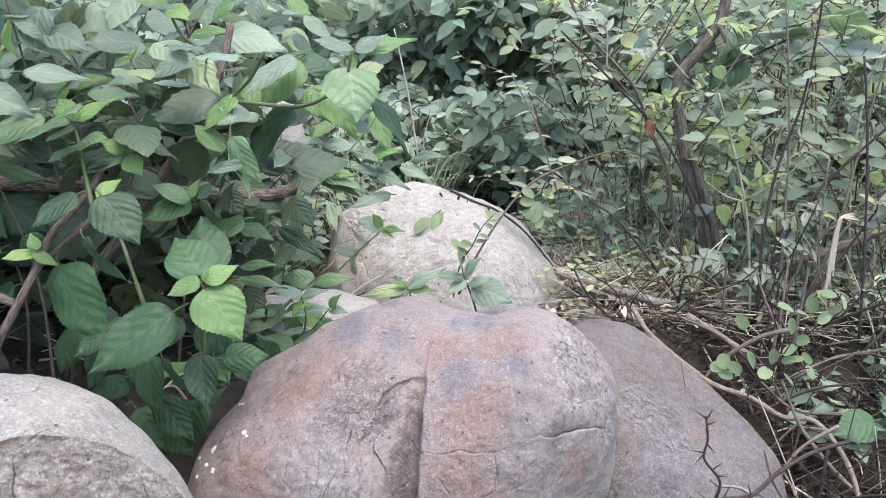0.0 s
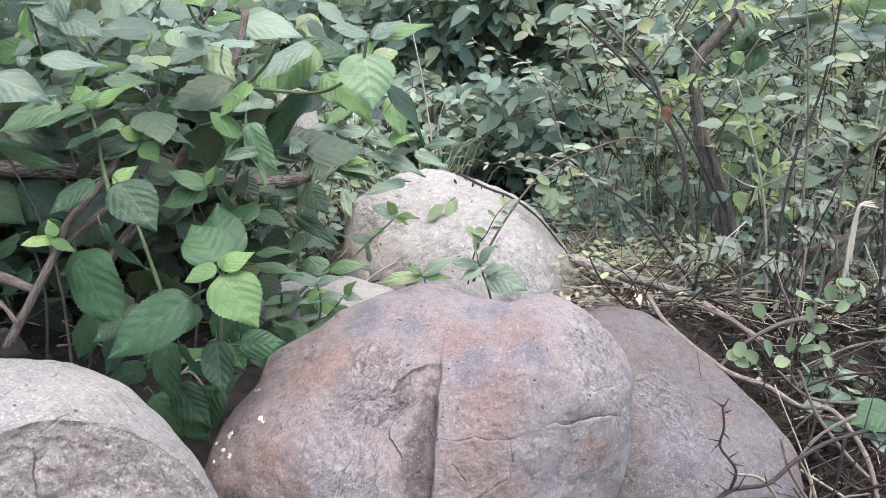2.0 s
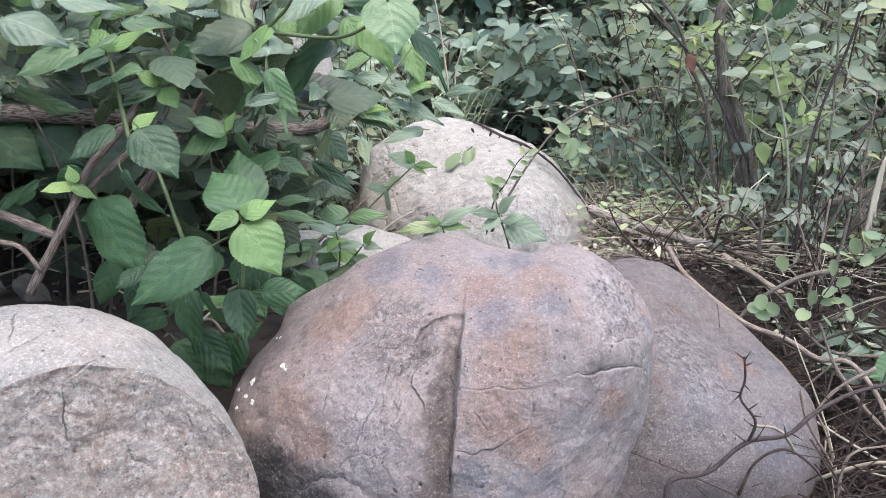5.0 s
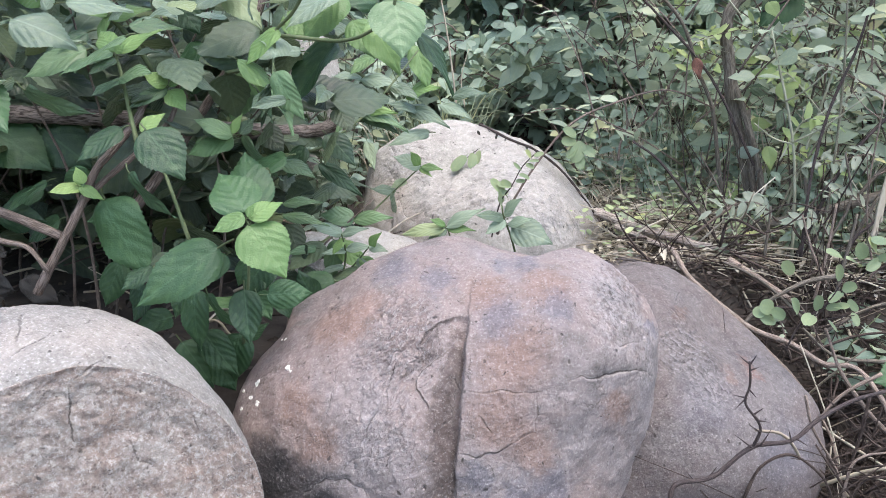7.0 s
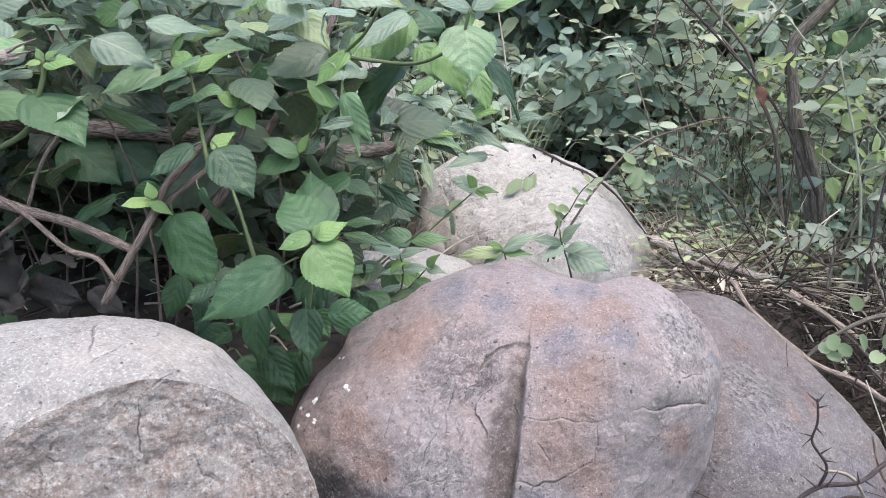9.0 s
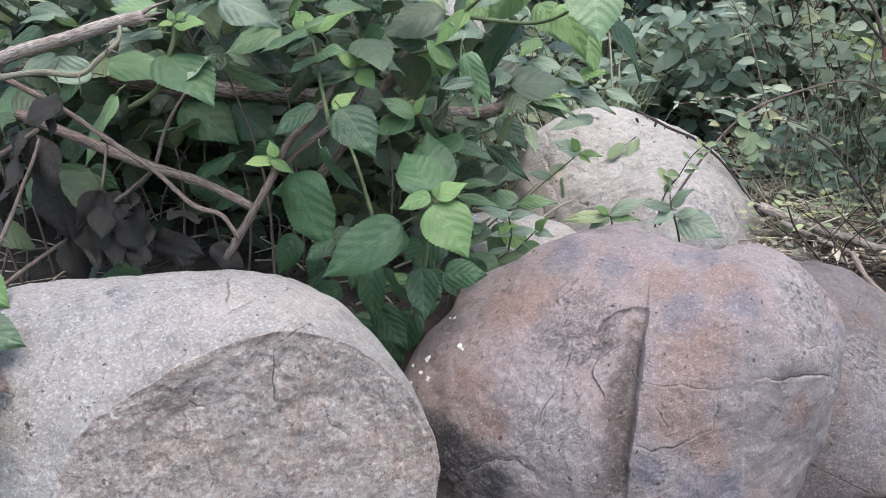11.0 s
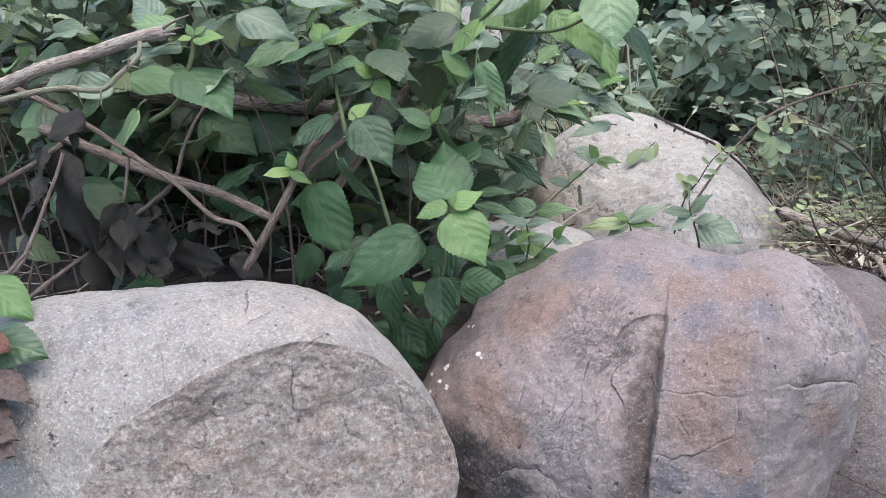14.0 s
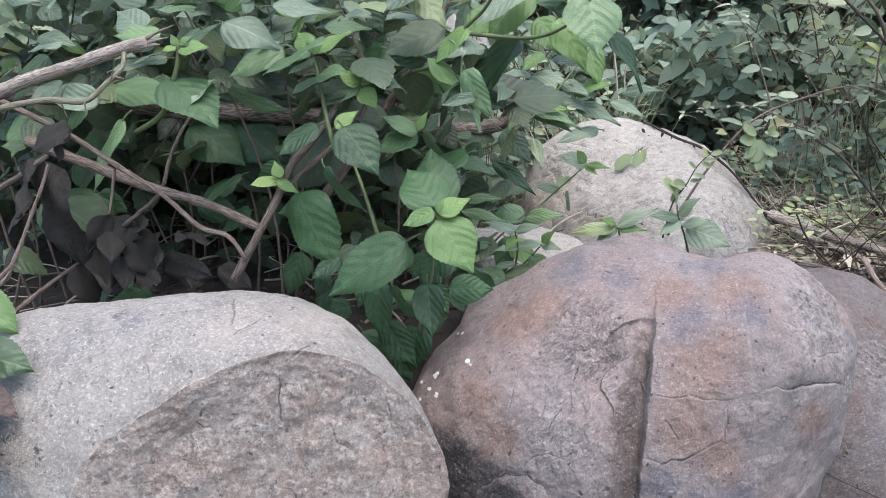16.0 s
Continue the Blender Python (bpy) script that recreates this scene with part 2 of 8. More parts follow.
LEAF = leaf_material("broad_leaf", (0.128, 0.205, 0.098), (0.038, 0.066, 0.037), (0.139, 0.221, 0.098), "object", 0.34, 1.0, 0.24)
LEAF_YOUNG = leaf_material("young_leaf", (0.155, 0.254, 0.082), (0.107, 0.183, 0.067), (0.213, 0.307, 0.108), "object", 0.42, 1.0, 0.3)
# darker copy of broad_leaf: shade low in the bush is put into its colour
LEAF_SHADED = leaf_material("shaded_leaf", (0.038, 0.086, 0.033), (0.019, 0.045, 0.02), (0.091, 0.161, 0.057), "object", 0.5, 1.0, 0.15)
LEAF_MID = leaf_material("grown_leaf", (0.085, 0.157, 0.049), (0.073, 0.135, 0.045), (0.117, 0.194, 0.067), "object", 0.45, 1.0, 0.25)
# paler copy of broad_leaf, with sky light on upper leaves painted into its colour
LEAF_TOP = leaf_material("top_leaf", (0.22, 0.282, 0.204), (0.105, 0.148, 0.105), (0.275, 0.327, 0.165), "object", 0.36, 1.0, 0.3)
# crown_leaf and inner_leaf carry the bush's light and shade in their colours
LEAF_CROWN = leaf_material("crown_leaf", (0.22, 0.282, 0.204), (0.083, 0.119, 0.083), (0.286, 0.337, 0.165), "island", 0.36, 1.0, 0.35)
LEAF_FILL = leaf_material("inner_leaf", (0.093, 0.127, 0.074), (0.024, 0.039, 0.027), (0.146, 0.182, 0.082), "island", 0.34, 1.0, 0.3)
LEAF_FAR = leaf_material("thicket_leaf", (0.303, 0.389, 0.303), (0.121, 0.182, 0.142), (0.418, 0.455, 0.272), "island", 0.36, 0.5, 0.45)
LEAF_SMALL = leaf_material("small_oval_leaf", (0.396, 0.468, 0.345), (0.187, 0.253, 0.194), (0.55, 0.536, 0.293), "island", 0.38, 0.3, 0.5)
LEAF_SPRAY = leaf_material("spray_leaf", (0.269, 0.3, 0.238), (0.158, 0.196, 0.158), (0.364, 0.356, 0.158), "object", 0.4, 0.5, 0.4)
LEAF_SPRIG = leaf_material("sprig_leaf", (0.231, 0.287, 0.16), (0.154, 0.213, 0.127), (0.341, 0.376, 0.154), "object", 0.48, 0.3, 0.38)
# pale grey-green that has the sky's sheen on the leaves painted in
LEAF_PALE = leaf_material("pale_leaf", (0.312, 0.359, 0.312), (0.172, 0.226, 0.183), (0.328, 0.374, 0.281), "object", 0.32, 0.5, 0.25)
LEAF_LIME = leaf_material("lime_leaf", (0.32, 0.4, 0.17), (0.25, 0.33, 0.13), (0.38, 0.44, 0.18), "object", 0.42, 0.5, 0.45)
LEAF_DEAD = plain_material("dead_leaf", (0.022, 0.02, 0.017), (0.043, 0.038, 0.033), 25.0, 0.6, "object", (0.03, 0.027, 0.023))
LITTER = plain_material("litter", (0.035, 0.029, 0.025), (0.07, 0.058, 0.048), 20.0, 0.85, "island", (0.12, 0.1, 0.082))
STRAW = plain_material("straw", (0.326, 0.284, 0.209), (0.199, 0.163, 0.121), 15.0, 0.8, "island", (0.44, 0.398, 0.315))
LEAF_YELLOW = leaf_material("yellowish_leaf", (0.36, 0.42, 0.23), (0.2, 0.265, 0.15), (0.44, 0.46, 0.2), "island", 0.45, 0.3, 0.4)
STALK = plain_material("pale_stalk", (0.34, 0.35, 0.26), (0.22, 0.22, 0.15), 15.0, 0.8)
LEAF_BROWN = plain_material("brown_leaf", (0.11, 0.082, 0.072), (0.06, 0.044, 0.039), 18.0, 0.75)
LEAF_RUST = plain_material("rusty_leaf", (0.15, 0.068, 0.048), (0.085, 0.045, 0.035), 25.0, 0.7)
STEM_GREEN = plain_material("green_stem", (0.07, 0.095, 0.042), (0.105, 0.126, 0.063), 40.0, 0.6)
STEM_BROWN = bark_material("brown_stem", (0.21, 0.168, 0.142), (0.085, 0.065, 0.054))
OLIVE = bark_material("olive_twig", (0.26, 0.255, 0.19), (0.14, 0.13, 0.09))
TWIG = bark_material("fallen_twig", (0.1, 0.076, 0.064), (0.036, 0.027, 0.024))
BARK = bark_material("bark", (0.2, 0.17, 0.15), (0.055, 0.044, 0.038))
BARK_DRY = bark_material("weathered_wood", (0.4, 0.345, 0.3), (0.17, 0.138, 0.115))
BARK_GREY = bark_material("grey_bark", (0.168, 0.148, 0.122), (0.082, 0.07, 0.056), 45.0)
BARK_PALE = bark_material("pale_dead_wood", (0.3, 0.24, 0.2), (0.13, 0.1, 0.082))
THORN = bark_material("thorn_twig", (0.085, 0.068, 0.064), (0.036, 0.028, 0.027))
SOIL = plain_material("soil", (0.028, 0.023, 0.02), (0.06, 0.05, 0.042), 12.0, 0.95)
LICHEN = plain_material("white_fleck", (0.72, 0.7, 0.64), (0.6, 0.58, 0.52), 90.0)


# ---------------------------------------------------------------- mesh helpers
def mesh_object(name, verts, faces, material, parent=None, uvs=None, smooth=True, label=""):
    me = bpy.data.meshes.new(name)
    me.from_pydata([tuple(v) for v in verts], [], faces)
    if uvs is not None:
        layer = me.uv_layers.new(name="UVMap")
        loops = np.empty(len(me.loops), dtype=np.int32)
        me.loops.foreach_get("vertex_index", loops)
        layer.data.foreach_set("uv", np.asarray(uvs, dtype=np.float32)[loops].ravel())
    if smooth:
        me.polygons.foreach_set("use_smooth", [True] * len(me.polygons))
    me.materials.append(material)
    ob = new(name, me)
    ob.parent = parent
    if label:
        ob["label"] = label
    return ob


def thing(name, at, label, category, group="", kind=""):
    ob = new(name)
    ob.matrix_world = Matrix.Translation(at)
    ob.empty_display_size = 0.05
    return tagged(ob, label, category, group, kind)


def smooth_line(points, steps=6):
    """A rounded line through the points (Catmull-Rom)."""
    p = [Vector(q) for q in points]
    if len(p) < 3:
        return [p[0].lerp(p[-1], i / steps) for i in range(steps + 1)]
    p = [2 * p[0] - p[1], *p, 2 * p[-1] - p[-2]]
    out = []
    for a, b, c, d in zip(p, p[1:], p[2:], p[3:]):
        for i in range(steps):
            t = i / steps
            out.append(0.5 * ((2 * b) + (c - a) * t + (2 * a - 5 * b + 4 * c - d) * t * t + (3 * b - a - 3 * c + d) * t ** 3))
    return out + [p[-2]]


def tube_data(line, r0, r1, sides=7, knobs=0.0, seed=0):
    """Vertices, faces and uvs of a tapered round stem along a line."""
    rnd = random.Random(seed)
    verts, faces, uvs = [], [], []
    run, side = 0.0, Vector((0.31, 0.17, 0.93))
    for i, p in enumerate(line):
        way = (line[min(i + 1, len(line) - 1)] - line[max(i - 1, 0)]).normalized()
        side = (side - way * side.dot(way)).normalized()
        other = way.cross(side)
        k = i / max(1, len(line) - 1)
        r = (r0 + (r1 - r0) * k) * (1 + knobs * (rnd.random() - 0.4))
        run += (p - line[i - 1]).length if i else 0
        for s in range(sides):
            a = 2 * math.pi * s / sides
            verts.append(p + (side * math.cos(a) + other * math.sin(a)) * r * (1 + 0.5 * knobs * (rnd.random() - 0.5)))
            uvs.append((s / sides * 0.05, run))
    for i in range(len(line) - 1):
        for s in range(sides):
            a, b = i * sides + s, i * sides + (s + 1) % sides
            faces.append((a, b, b + sides, a + sides))
    faces.append(tuple(range(sides - 1, -1, -1)))
    last = (len(line) - 1) * sides
    faces.append(tuple(range(last, last + sides)))
    return verts, faces, uvs


def joined(pieces):
    verts, faces, uvs = [], [], []
    for v, f, u in pieces:
        k = len(verts)
        verts += v
        uvs += u
        faces += [tuple(i + k for i in g) for g in f]
    return verts, faces, uvs


def stem(name, points, r0, r1, material, parent, sides=7, knobs=0.12, steps=6, label="", seed=1):
    base = parent.matrix_world.translation if parent else Vector((0, 0, 0))
    line = [q - base for q in smooth_line(points, steps)]
    v, f, u = tube_data(line, r0, r1, sides, knobs, seed)
    ob = mesh_object(name, v, f, material, parent, u, True, label)
    ob.matrix_world = Matrix.Translation(base)
    return ob


def leaf_data(wide, droop, fold, wave, teeth, rows=10, cols=6, tip=1.0, round_base=0.45, quilt=0.0, curl=0.0):
    """A leaf one unit long along +y, its upper side towards +z: (verts, faces, uvs)."""
    verts, faces, uvs = [], [], []
    blunt = 0.4 + 0.4 * tip
    peak = round_base / (round_base + blunt)
    top = peak ** round_base * (1 - peak) ** blunt
    for i in range(rows + 1):
        v = i / rows
        half = max(0.5 * wide * v ** round_base * (1 - v) ** blunt / top * (1 - 0.3 * tip * max(0.0, v - 0.6) / 0.4), 0.008)
        for j in range(cols + 1):
            u = 2 * j / cols - 1
            x = u * half
            y = v
            if abs(u) == 1 and teeth and i % 2 and 0 < i < rows:
                x *= 1 + teeth
                y += 0.4 / rows
            z = fold * abs(u) * half - droop * v * v - curl * u * u * half + wave * math.sin(9 * v + 2 * u) * abs(u) * 0.5
            z += quilt * abs(math.sin(math.pi * 7 * (v - 0.38 * abs(u) * half / (0.5 * wide)))) * min(1.0, 3 * abs(u)) * (1 - v)
            verts.append((x, y * (1 - 0.12 * abs(droop)), z))
            uvs.append((0.5 + 0.5 * u * half / (0.5 * wide), v))
    for i in range(rows):
        for j in range(cols):
            a = i * (cols + 1) + j
            faces.append((a, a + 1, a + cols + 2, a + cols + 1))
    return verts, faces, uvs


def leaf_pose(base, tip, roll=0.0, up=(0, -0.45, 0.9)):
    """The pose of a leaf from its base to its tip; its face looks up and a little forward, turned by roll."""
    base, tip = Vector(base), Vector(tip)
    y = tip - base
    size = y.length
    y.normalize()
    z = Vector(up) - y * y.dot(Vector(up))
    z = z.normalized() if z.length > 1e-3 else Vector((0, -1, 0))
    x = y.cross(z)
    m = Matrix((x, y, z)).transposed().to_4x4()
    return Matrix.Translation(base) @ m @ pose(0, 0, 0, 0, roll, 0) @ Matrix.Diagonal((size, size, size, 1))


def leaf_meshes(name, material, specs):
    out = []
    for spec in specs:
        v, f, u = leaf_data(*spec)
        ob = mesh_object(name, v, f, material, None, u)
        out.append(ob.data)
        bpy.data.objects.remove(ob)
    return out


BROAD = [(0.64, 0.20, 0.20, 0.05, 0.05, 32, 10, 1.35, 0.5, 0.002, 0.25), (0.6, 0.36, 0.28, 0.07, 0.05, 32, 10, 1.4, 0.5, 0.002, 0.3),
         (0.58, 0.08, 0.4, 0.08, 0.05, 32, 10, 1.3, 0.5, 0.002, 0.1), (0.68, 0.26, 0.16, 0.08, 0.05, 32, 10, 1.25, 0.48, 0.002, 0.35)]
LEAVES = leaf_meshes("leaf", LEAF, BROAD)
YOUNG = leaf_meshes("leaf", LEAF_YOUNG, BROAD)
SHADED = leaf_meshes("leaf", LEAF_SHADED, BROAD)
MID = leaf_meshes("leaf", LEAF_MID, BROAD)
TOP = leaf_meshes("leaf", LEAF_TOP, BROAD)
OVAL = leaf_meshes("leaf", LEAF_SPRIG, [(0.66, 0.06, 0.12, 0.0, 0.0, 10, 4, 0.0, 0.45), (0.7, 0.15, 0.2, 0.02, 0.0, 10, 4, 0.0, 0.45)])
DEAD = leaf_meshes("leaf", LEAF_DEAD, [(0.6, 0.35, 0.5, 0.14, 0.05, 20, 8, 1.0, 0.45, 0.02, 0.6), (0.5, -0.3, 0.9, 0.18, 0.05, 20, 8, 1.0, 0.45, 0.02, 0.9)])

PALE = leaf_meshes("leaf", LEAF_PALE, BROAD)
YELLOWISH = leaf_meshes("leaf", LEAF_LIME, BROAD)
SPRAY = leaf_meshes("leaf", LEAF_SPRAY, [(0.36, 0.14, 0.25, 0.02, 0.0, 10, 4, 0.8, 0.55), (0.44, 0.22, 0.15, 0.04, 0.0, 10, 4, 0.9, 0.5), (0.3, 0.1, 0.4, 0.02, 0.0, 10, 4, 0.7, 0.6)])
SPRAY_LIME = leaf_meshes("leaf", LEAF_LIME, [(0.36, 0.14, 0.25, 0.02, 0.0, 10, 4, 0.8, 0.55), (0.44, 0.22, 0.15, 0.04, 0.0, 10, 4, 0.9, 0.5), (0.3, 0.1, 0.4, 0.02, 0.0, 10, 4, 0.7, 0.6)])
BROWN = leaf_meshes("leaf", LEAF_BROWN, [(0.55, 0.2, 0.25, 0.1, 0.05, 20, 8, 1.3, 0.45, 0.004, 0.2), (0.5, -0.1, 0.45, 0.12, 0.05, 20, 8, 1.3, 0.45, 0.004, 0.3)])
RUSTY = leaf_meshes("leaf", LEAF_RUST, [(0.6, 0.2, 0.3, 0.1, 0.03, 16, 6, 1.0, 0.45, 0.01, 0.4)])


def petiole_mesh():
    """The short stalk of a leaf, in the leaf's own length."""
    line = smooth_line([(0, 0.02, 0), (0, -0.07, 0.006), (0, -0.16, -0.02)], 4)
    v, f, u = tube_data([Vector(q) for q in line], 0.013, 0.016, 5)
    ob = mesh_object("petiole", v, f, STEM_GREEN, None, u)
    me = ob.data
    bpy.data.objects.remove(ob)
    return me


PETIOLE = petiole_mesh()


def leaf(parent, base, tip, roll=0, shape=0, meshes=None, wide=1.0):
    """One leaf of its own on a plant."""
    ob = new("leaf", (meshes or LEAVES)[shape % len(meshes or LEAVES)])
    ob.parent = parent
    ob.matrix_world = leaf_pose(base, tip, roll, (0, -0.72, 0.69)) @ Matrix.Diagonal((wide, 1, 1, 1))
    ob.matrix_parent_inverse = Matrix()
    ob.matrix_basis = parent.matrix_world.inverted() @ ob.matrix_world
    if meshes is not DEAD and meshes is not BROWN:
        new("petiole", PETIOLE).parent = ob
    return ob


def many(name, template, poses, material, parent=None, kind="stuff", label=""):
    """Many small alike pieces, joined into one mesh."""
    v, f, u = template
    v, u = np.array(v), np.array(u)
    ms = np.array([np.array(m) for m in poses])
    origin = np.array(parent.matrix_world.translation) if parent else np.zeros(3)
    pts = np.einsum("nij,kj->nki", ms[:, :3, :3], v) + (ms[:, None, :3, 3] - origin)
    n, k = len(poses), len(v)
    size = len(f[0])
    quads = (np.array(f)[None] + (np.arange(n) * k)[:, None, None]).reshape(-1, size)
    me = bpy.data.meshes.new(name)
    me.vertices.add(n * k)
    me.vertices.foreach_set("co", pts.astype(np.float32).ravel())
    me.loops.add(quads.size)
    me.loops.foreach_set("vertex_index", quads.ravel().astype(np.int32))
    me.polygons.add(len(quads))
    me.polygons.foreach_set("loop_start", np.arange(len(quads), dtype=np.int32) * size)
    me.polygons.foreach_set("loop_total", np.full(len(quads), size, dtype=np.int32))
    me.polygons.foreach_set("use_smooth", np.ones(len(quads), dtype=bool))
    layer = me.uv_layers.new(name="UVMap")
    layer.data.foreach_set("uv", np.tile(u, (n, 1))[quads.ravel()].astype(np.float32).ravel())
    me.update(calc_edges=True)
    me.validate()
    me.materials.append(material)
    ob = new(name, me)
    ob.parent = parent
    return tagged(ob, label, "", "", kind)


# ---------------------------------------------------------------- ground
def step(a, b, x):
    x = min(1.0, max(0.0, (x - a) / (b - a)))
    return x * x * (3 - 2 * x)


def ground_height(x, y):
    z = -0.16 + 0.27 * step(0.78, 1.15, y - 0.9 * step(0.12, 0.55, x) * 0.5)
    z += 0.04 * step(1.4, 2.2, y) + 0.25 * step(2.4, 5.0, y)
    # a hollow between the two boulders
    z -= 0.13 * math.exp(-((x - 0.22) ** 2 + (y - 1.04) ** 2) / 0.012)
    if abs(x) < 6 and abs(y) < 8:
        z += 0.03 * noise.noise(Vector((2.2 * x, 2.2 * y, 0.3))) + 0.014 * noise.noise(Vector((9 * x, 9 * y, 2.3)))
    return z


def ground():
    n = 150
    axis = [math.copysign(abs(k) * 3 + 80 * abs(k) ** 7, k) for k in (2 * i / n - 1 for i in range(n + 1))]
    verts = [(x, y + 1.5, ground_height(x, y + 1.5)) for y in axis for x in axis]
    faces = [(j * (n + 1) + i, j * (n + 1) + i + 1, (j + 1) * (n + 1) + i + 1, (j + 1) * (n + 1) + i) for j in range(n) for i in range(n)]
    ob = mesh_object("ground", verts, faces, SOIL)
    tagged(ob, "dark bare soil strewn with dry leaf litter under the shrubs", "ground", "", "structure")


ground()


# ---------------------------------------------------------------- boulders
def sphere_points(n):
    """n directions spread evenly over a ball."""
    out = []
    for i in range(n):
        a, t = math.acos(1 - 2 * (i + 0.5) / n), math.pi * (1 + 5 ** 0.5) * (i + 0.5)
        out.append((math.cos(t) * math.sin(a), math.sin(t) * math.sin(a), math.cos(a)))
    return np.array(out)


def noise_at(p, scale, shift=0.0):
    """Smooth noise, about -1 to 1, at each of many places."""
    move = Vector((shift, 0.4 * shift, -shift))
    return np.array([noise.noise(Vector(q) * scale + move) for q in p])


def fractal_at(p, scale, rough, octaves, shift=0.0):
    move = Vector((shift, 3.0, 0))
    return np.array([noise.fractal(Vector(q) * scale + move, rough, 2.1, octaves) for q in p])


def ease(x):
    x = np.clip(x, 0, 1)
    return x * x * (3 - 2 * x)


class Weathering:
    """Cracks, ledges and scaled-off skin on the open side of a boulder. Places are given on its chart, in metres from its middle:
    to the right, and up its sloping open face."""

    def __init__(self, p, out):
        self.p, self.out = p, out
        self.sink, self.crust = np.zeros(len(p)), np.zeros(len(p))
        self.gap, self.line = np.full(len(p), 0.05), np.zeros(len(p))
        self.bare = ease((out @ np.array((0.0, -0.8660254, 0.5)) + 0.15) / 0.3)
        self.u = p[:, 0] + 0.0021 * noise_at(p, 75.0, 1.0) + 0.0010 * noise_at(p, 230.0, 2.0)
        self.v = 0.5 * p[:, 1] + 0.8660254 * p[:, 2] + 0.0021 * noise_at(p, 75.0, 5.0) + 0.0010 * noise_at(p, 230.0, 6.0)
        self.patchy = noise_at(p, 34.0, 9.0)

    def along(self, points):
        """Distance from a broken line, the side of it (+1 left of the way) and how far along it, 0 to 1."""
        best = np.full(len(self.u), 9.0)
        side, run = np.zeros(len(self.u)), np.zeros(len(self.u))
        for k, ((ax, ay), (bx, by)) in enumerate(zip(points, points[1:])):
            dx, dy = bx - ax, by - ay
            f = np.clip(((self.u - ax) * dx + (self.v - ay) * dy) / (dx * dx + dy * dy), 0, 1)
            ox, oy = self.u - ax - f * dx, self.v - ay - f * dy
            far = np.hypot(ox, oy)
            near = far < best
            best = np.where(near, far, best)
            side = np.where(near, np.sign(dx * oy - dy * ox), side)
            run = np.where(near, (k + f) / (len(points) - 1), run)
        return best, side, run

    def split(self, far, left, strength):
        """Notes a thin split in the skin: how far off it runs, with its side, and how strong it is."""
        near = far < np.abs(self.gap)
        self.gap = np.where(near, far * np.where(left == 0, 1, left), self.gap)
        self.line = np.where(near, strength * ease((0.006 - far) / 0.002), self.line)

    def crack(self, points, width, depth, darkness=0.7):
        far, left, run = self.along(points)
        fade = np.sin(np.pi * np.clip(run, 0.005, 0.995)) ** 0.6 * np.clip(0.8 + 0.7 * self.patchy, 0, 1)
        self.sink += self.bare * 0.55 * depth * fade * np.exp(-(far / width) ** 2)
        self.split(far, left, self.bare * darkness * fade)

    def ledge(self, points, depth, reach, side, darkness=0.4):
        """A small cliff: the stone drops at the line and rises again gently within reach."""
        far, left, run = self.along(points)
        s = far * left * side
        fade = np.sin(np.pi * np.clip(run, 0.02, 0.98)) ** 0.5
        self.sink += self.bare * depth * fade * ease((s + 0.0004) / 0.0018) * np.clip(1 - s / reach, 0, 1) ** 1.6
        self.split(far, left, self.bare * darkness * fade)

    def hollow(self, points, width, depth):
        far, _, _ = self.along(points)
        self.sink += self.bare * depth * np.exp(-(far / width) ** 2)

    def scaling(self, at, wide, tall, lean, spacing, depth, crust=0.6):
        """Skin that scales off in thin overlapping flakes, their edges leaning by so many degrees from upright."""
        a = radians(lean)
        x, y = self.u - at[0], self.v - at[1]
        inside = ease(1.5 - np.hypot(x / wide, y / tall) - 0.45 * self.patchy)
        s = (x * math.cos(a) - y * math.sin(a)) / spacing + 1.1 * noise_at(self.p, 0.35 / spacing, 3.0) + 0.35 * noise_at(self.p, 1.1 / spacing, 4.0)
        saw = s - np.floor(s)
        power = inside * self.bare * ease(0.75 + 0.9 * noise_at(self.p, 0.5 / spacing, 8.0))
        self.sink += depth * power * (saw - 0.5) * ease((1 - saw) / 0.12)
        self.crust = np.maximum(self.crust, crust * inside * self.bare)


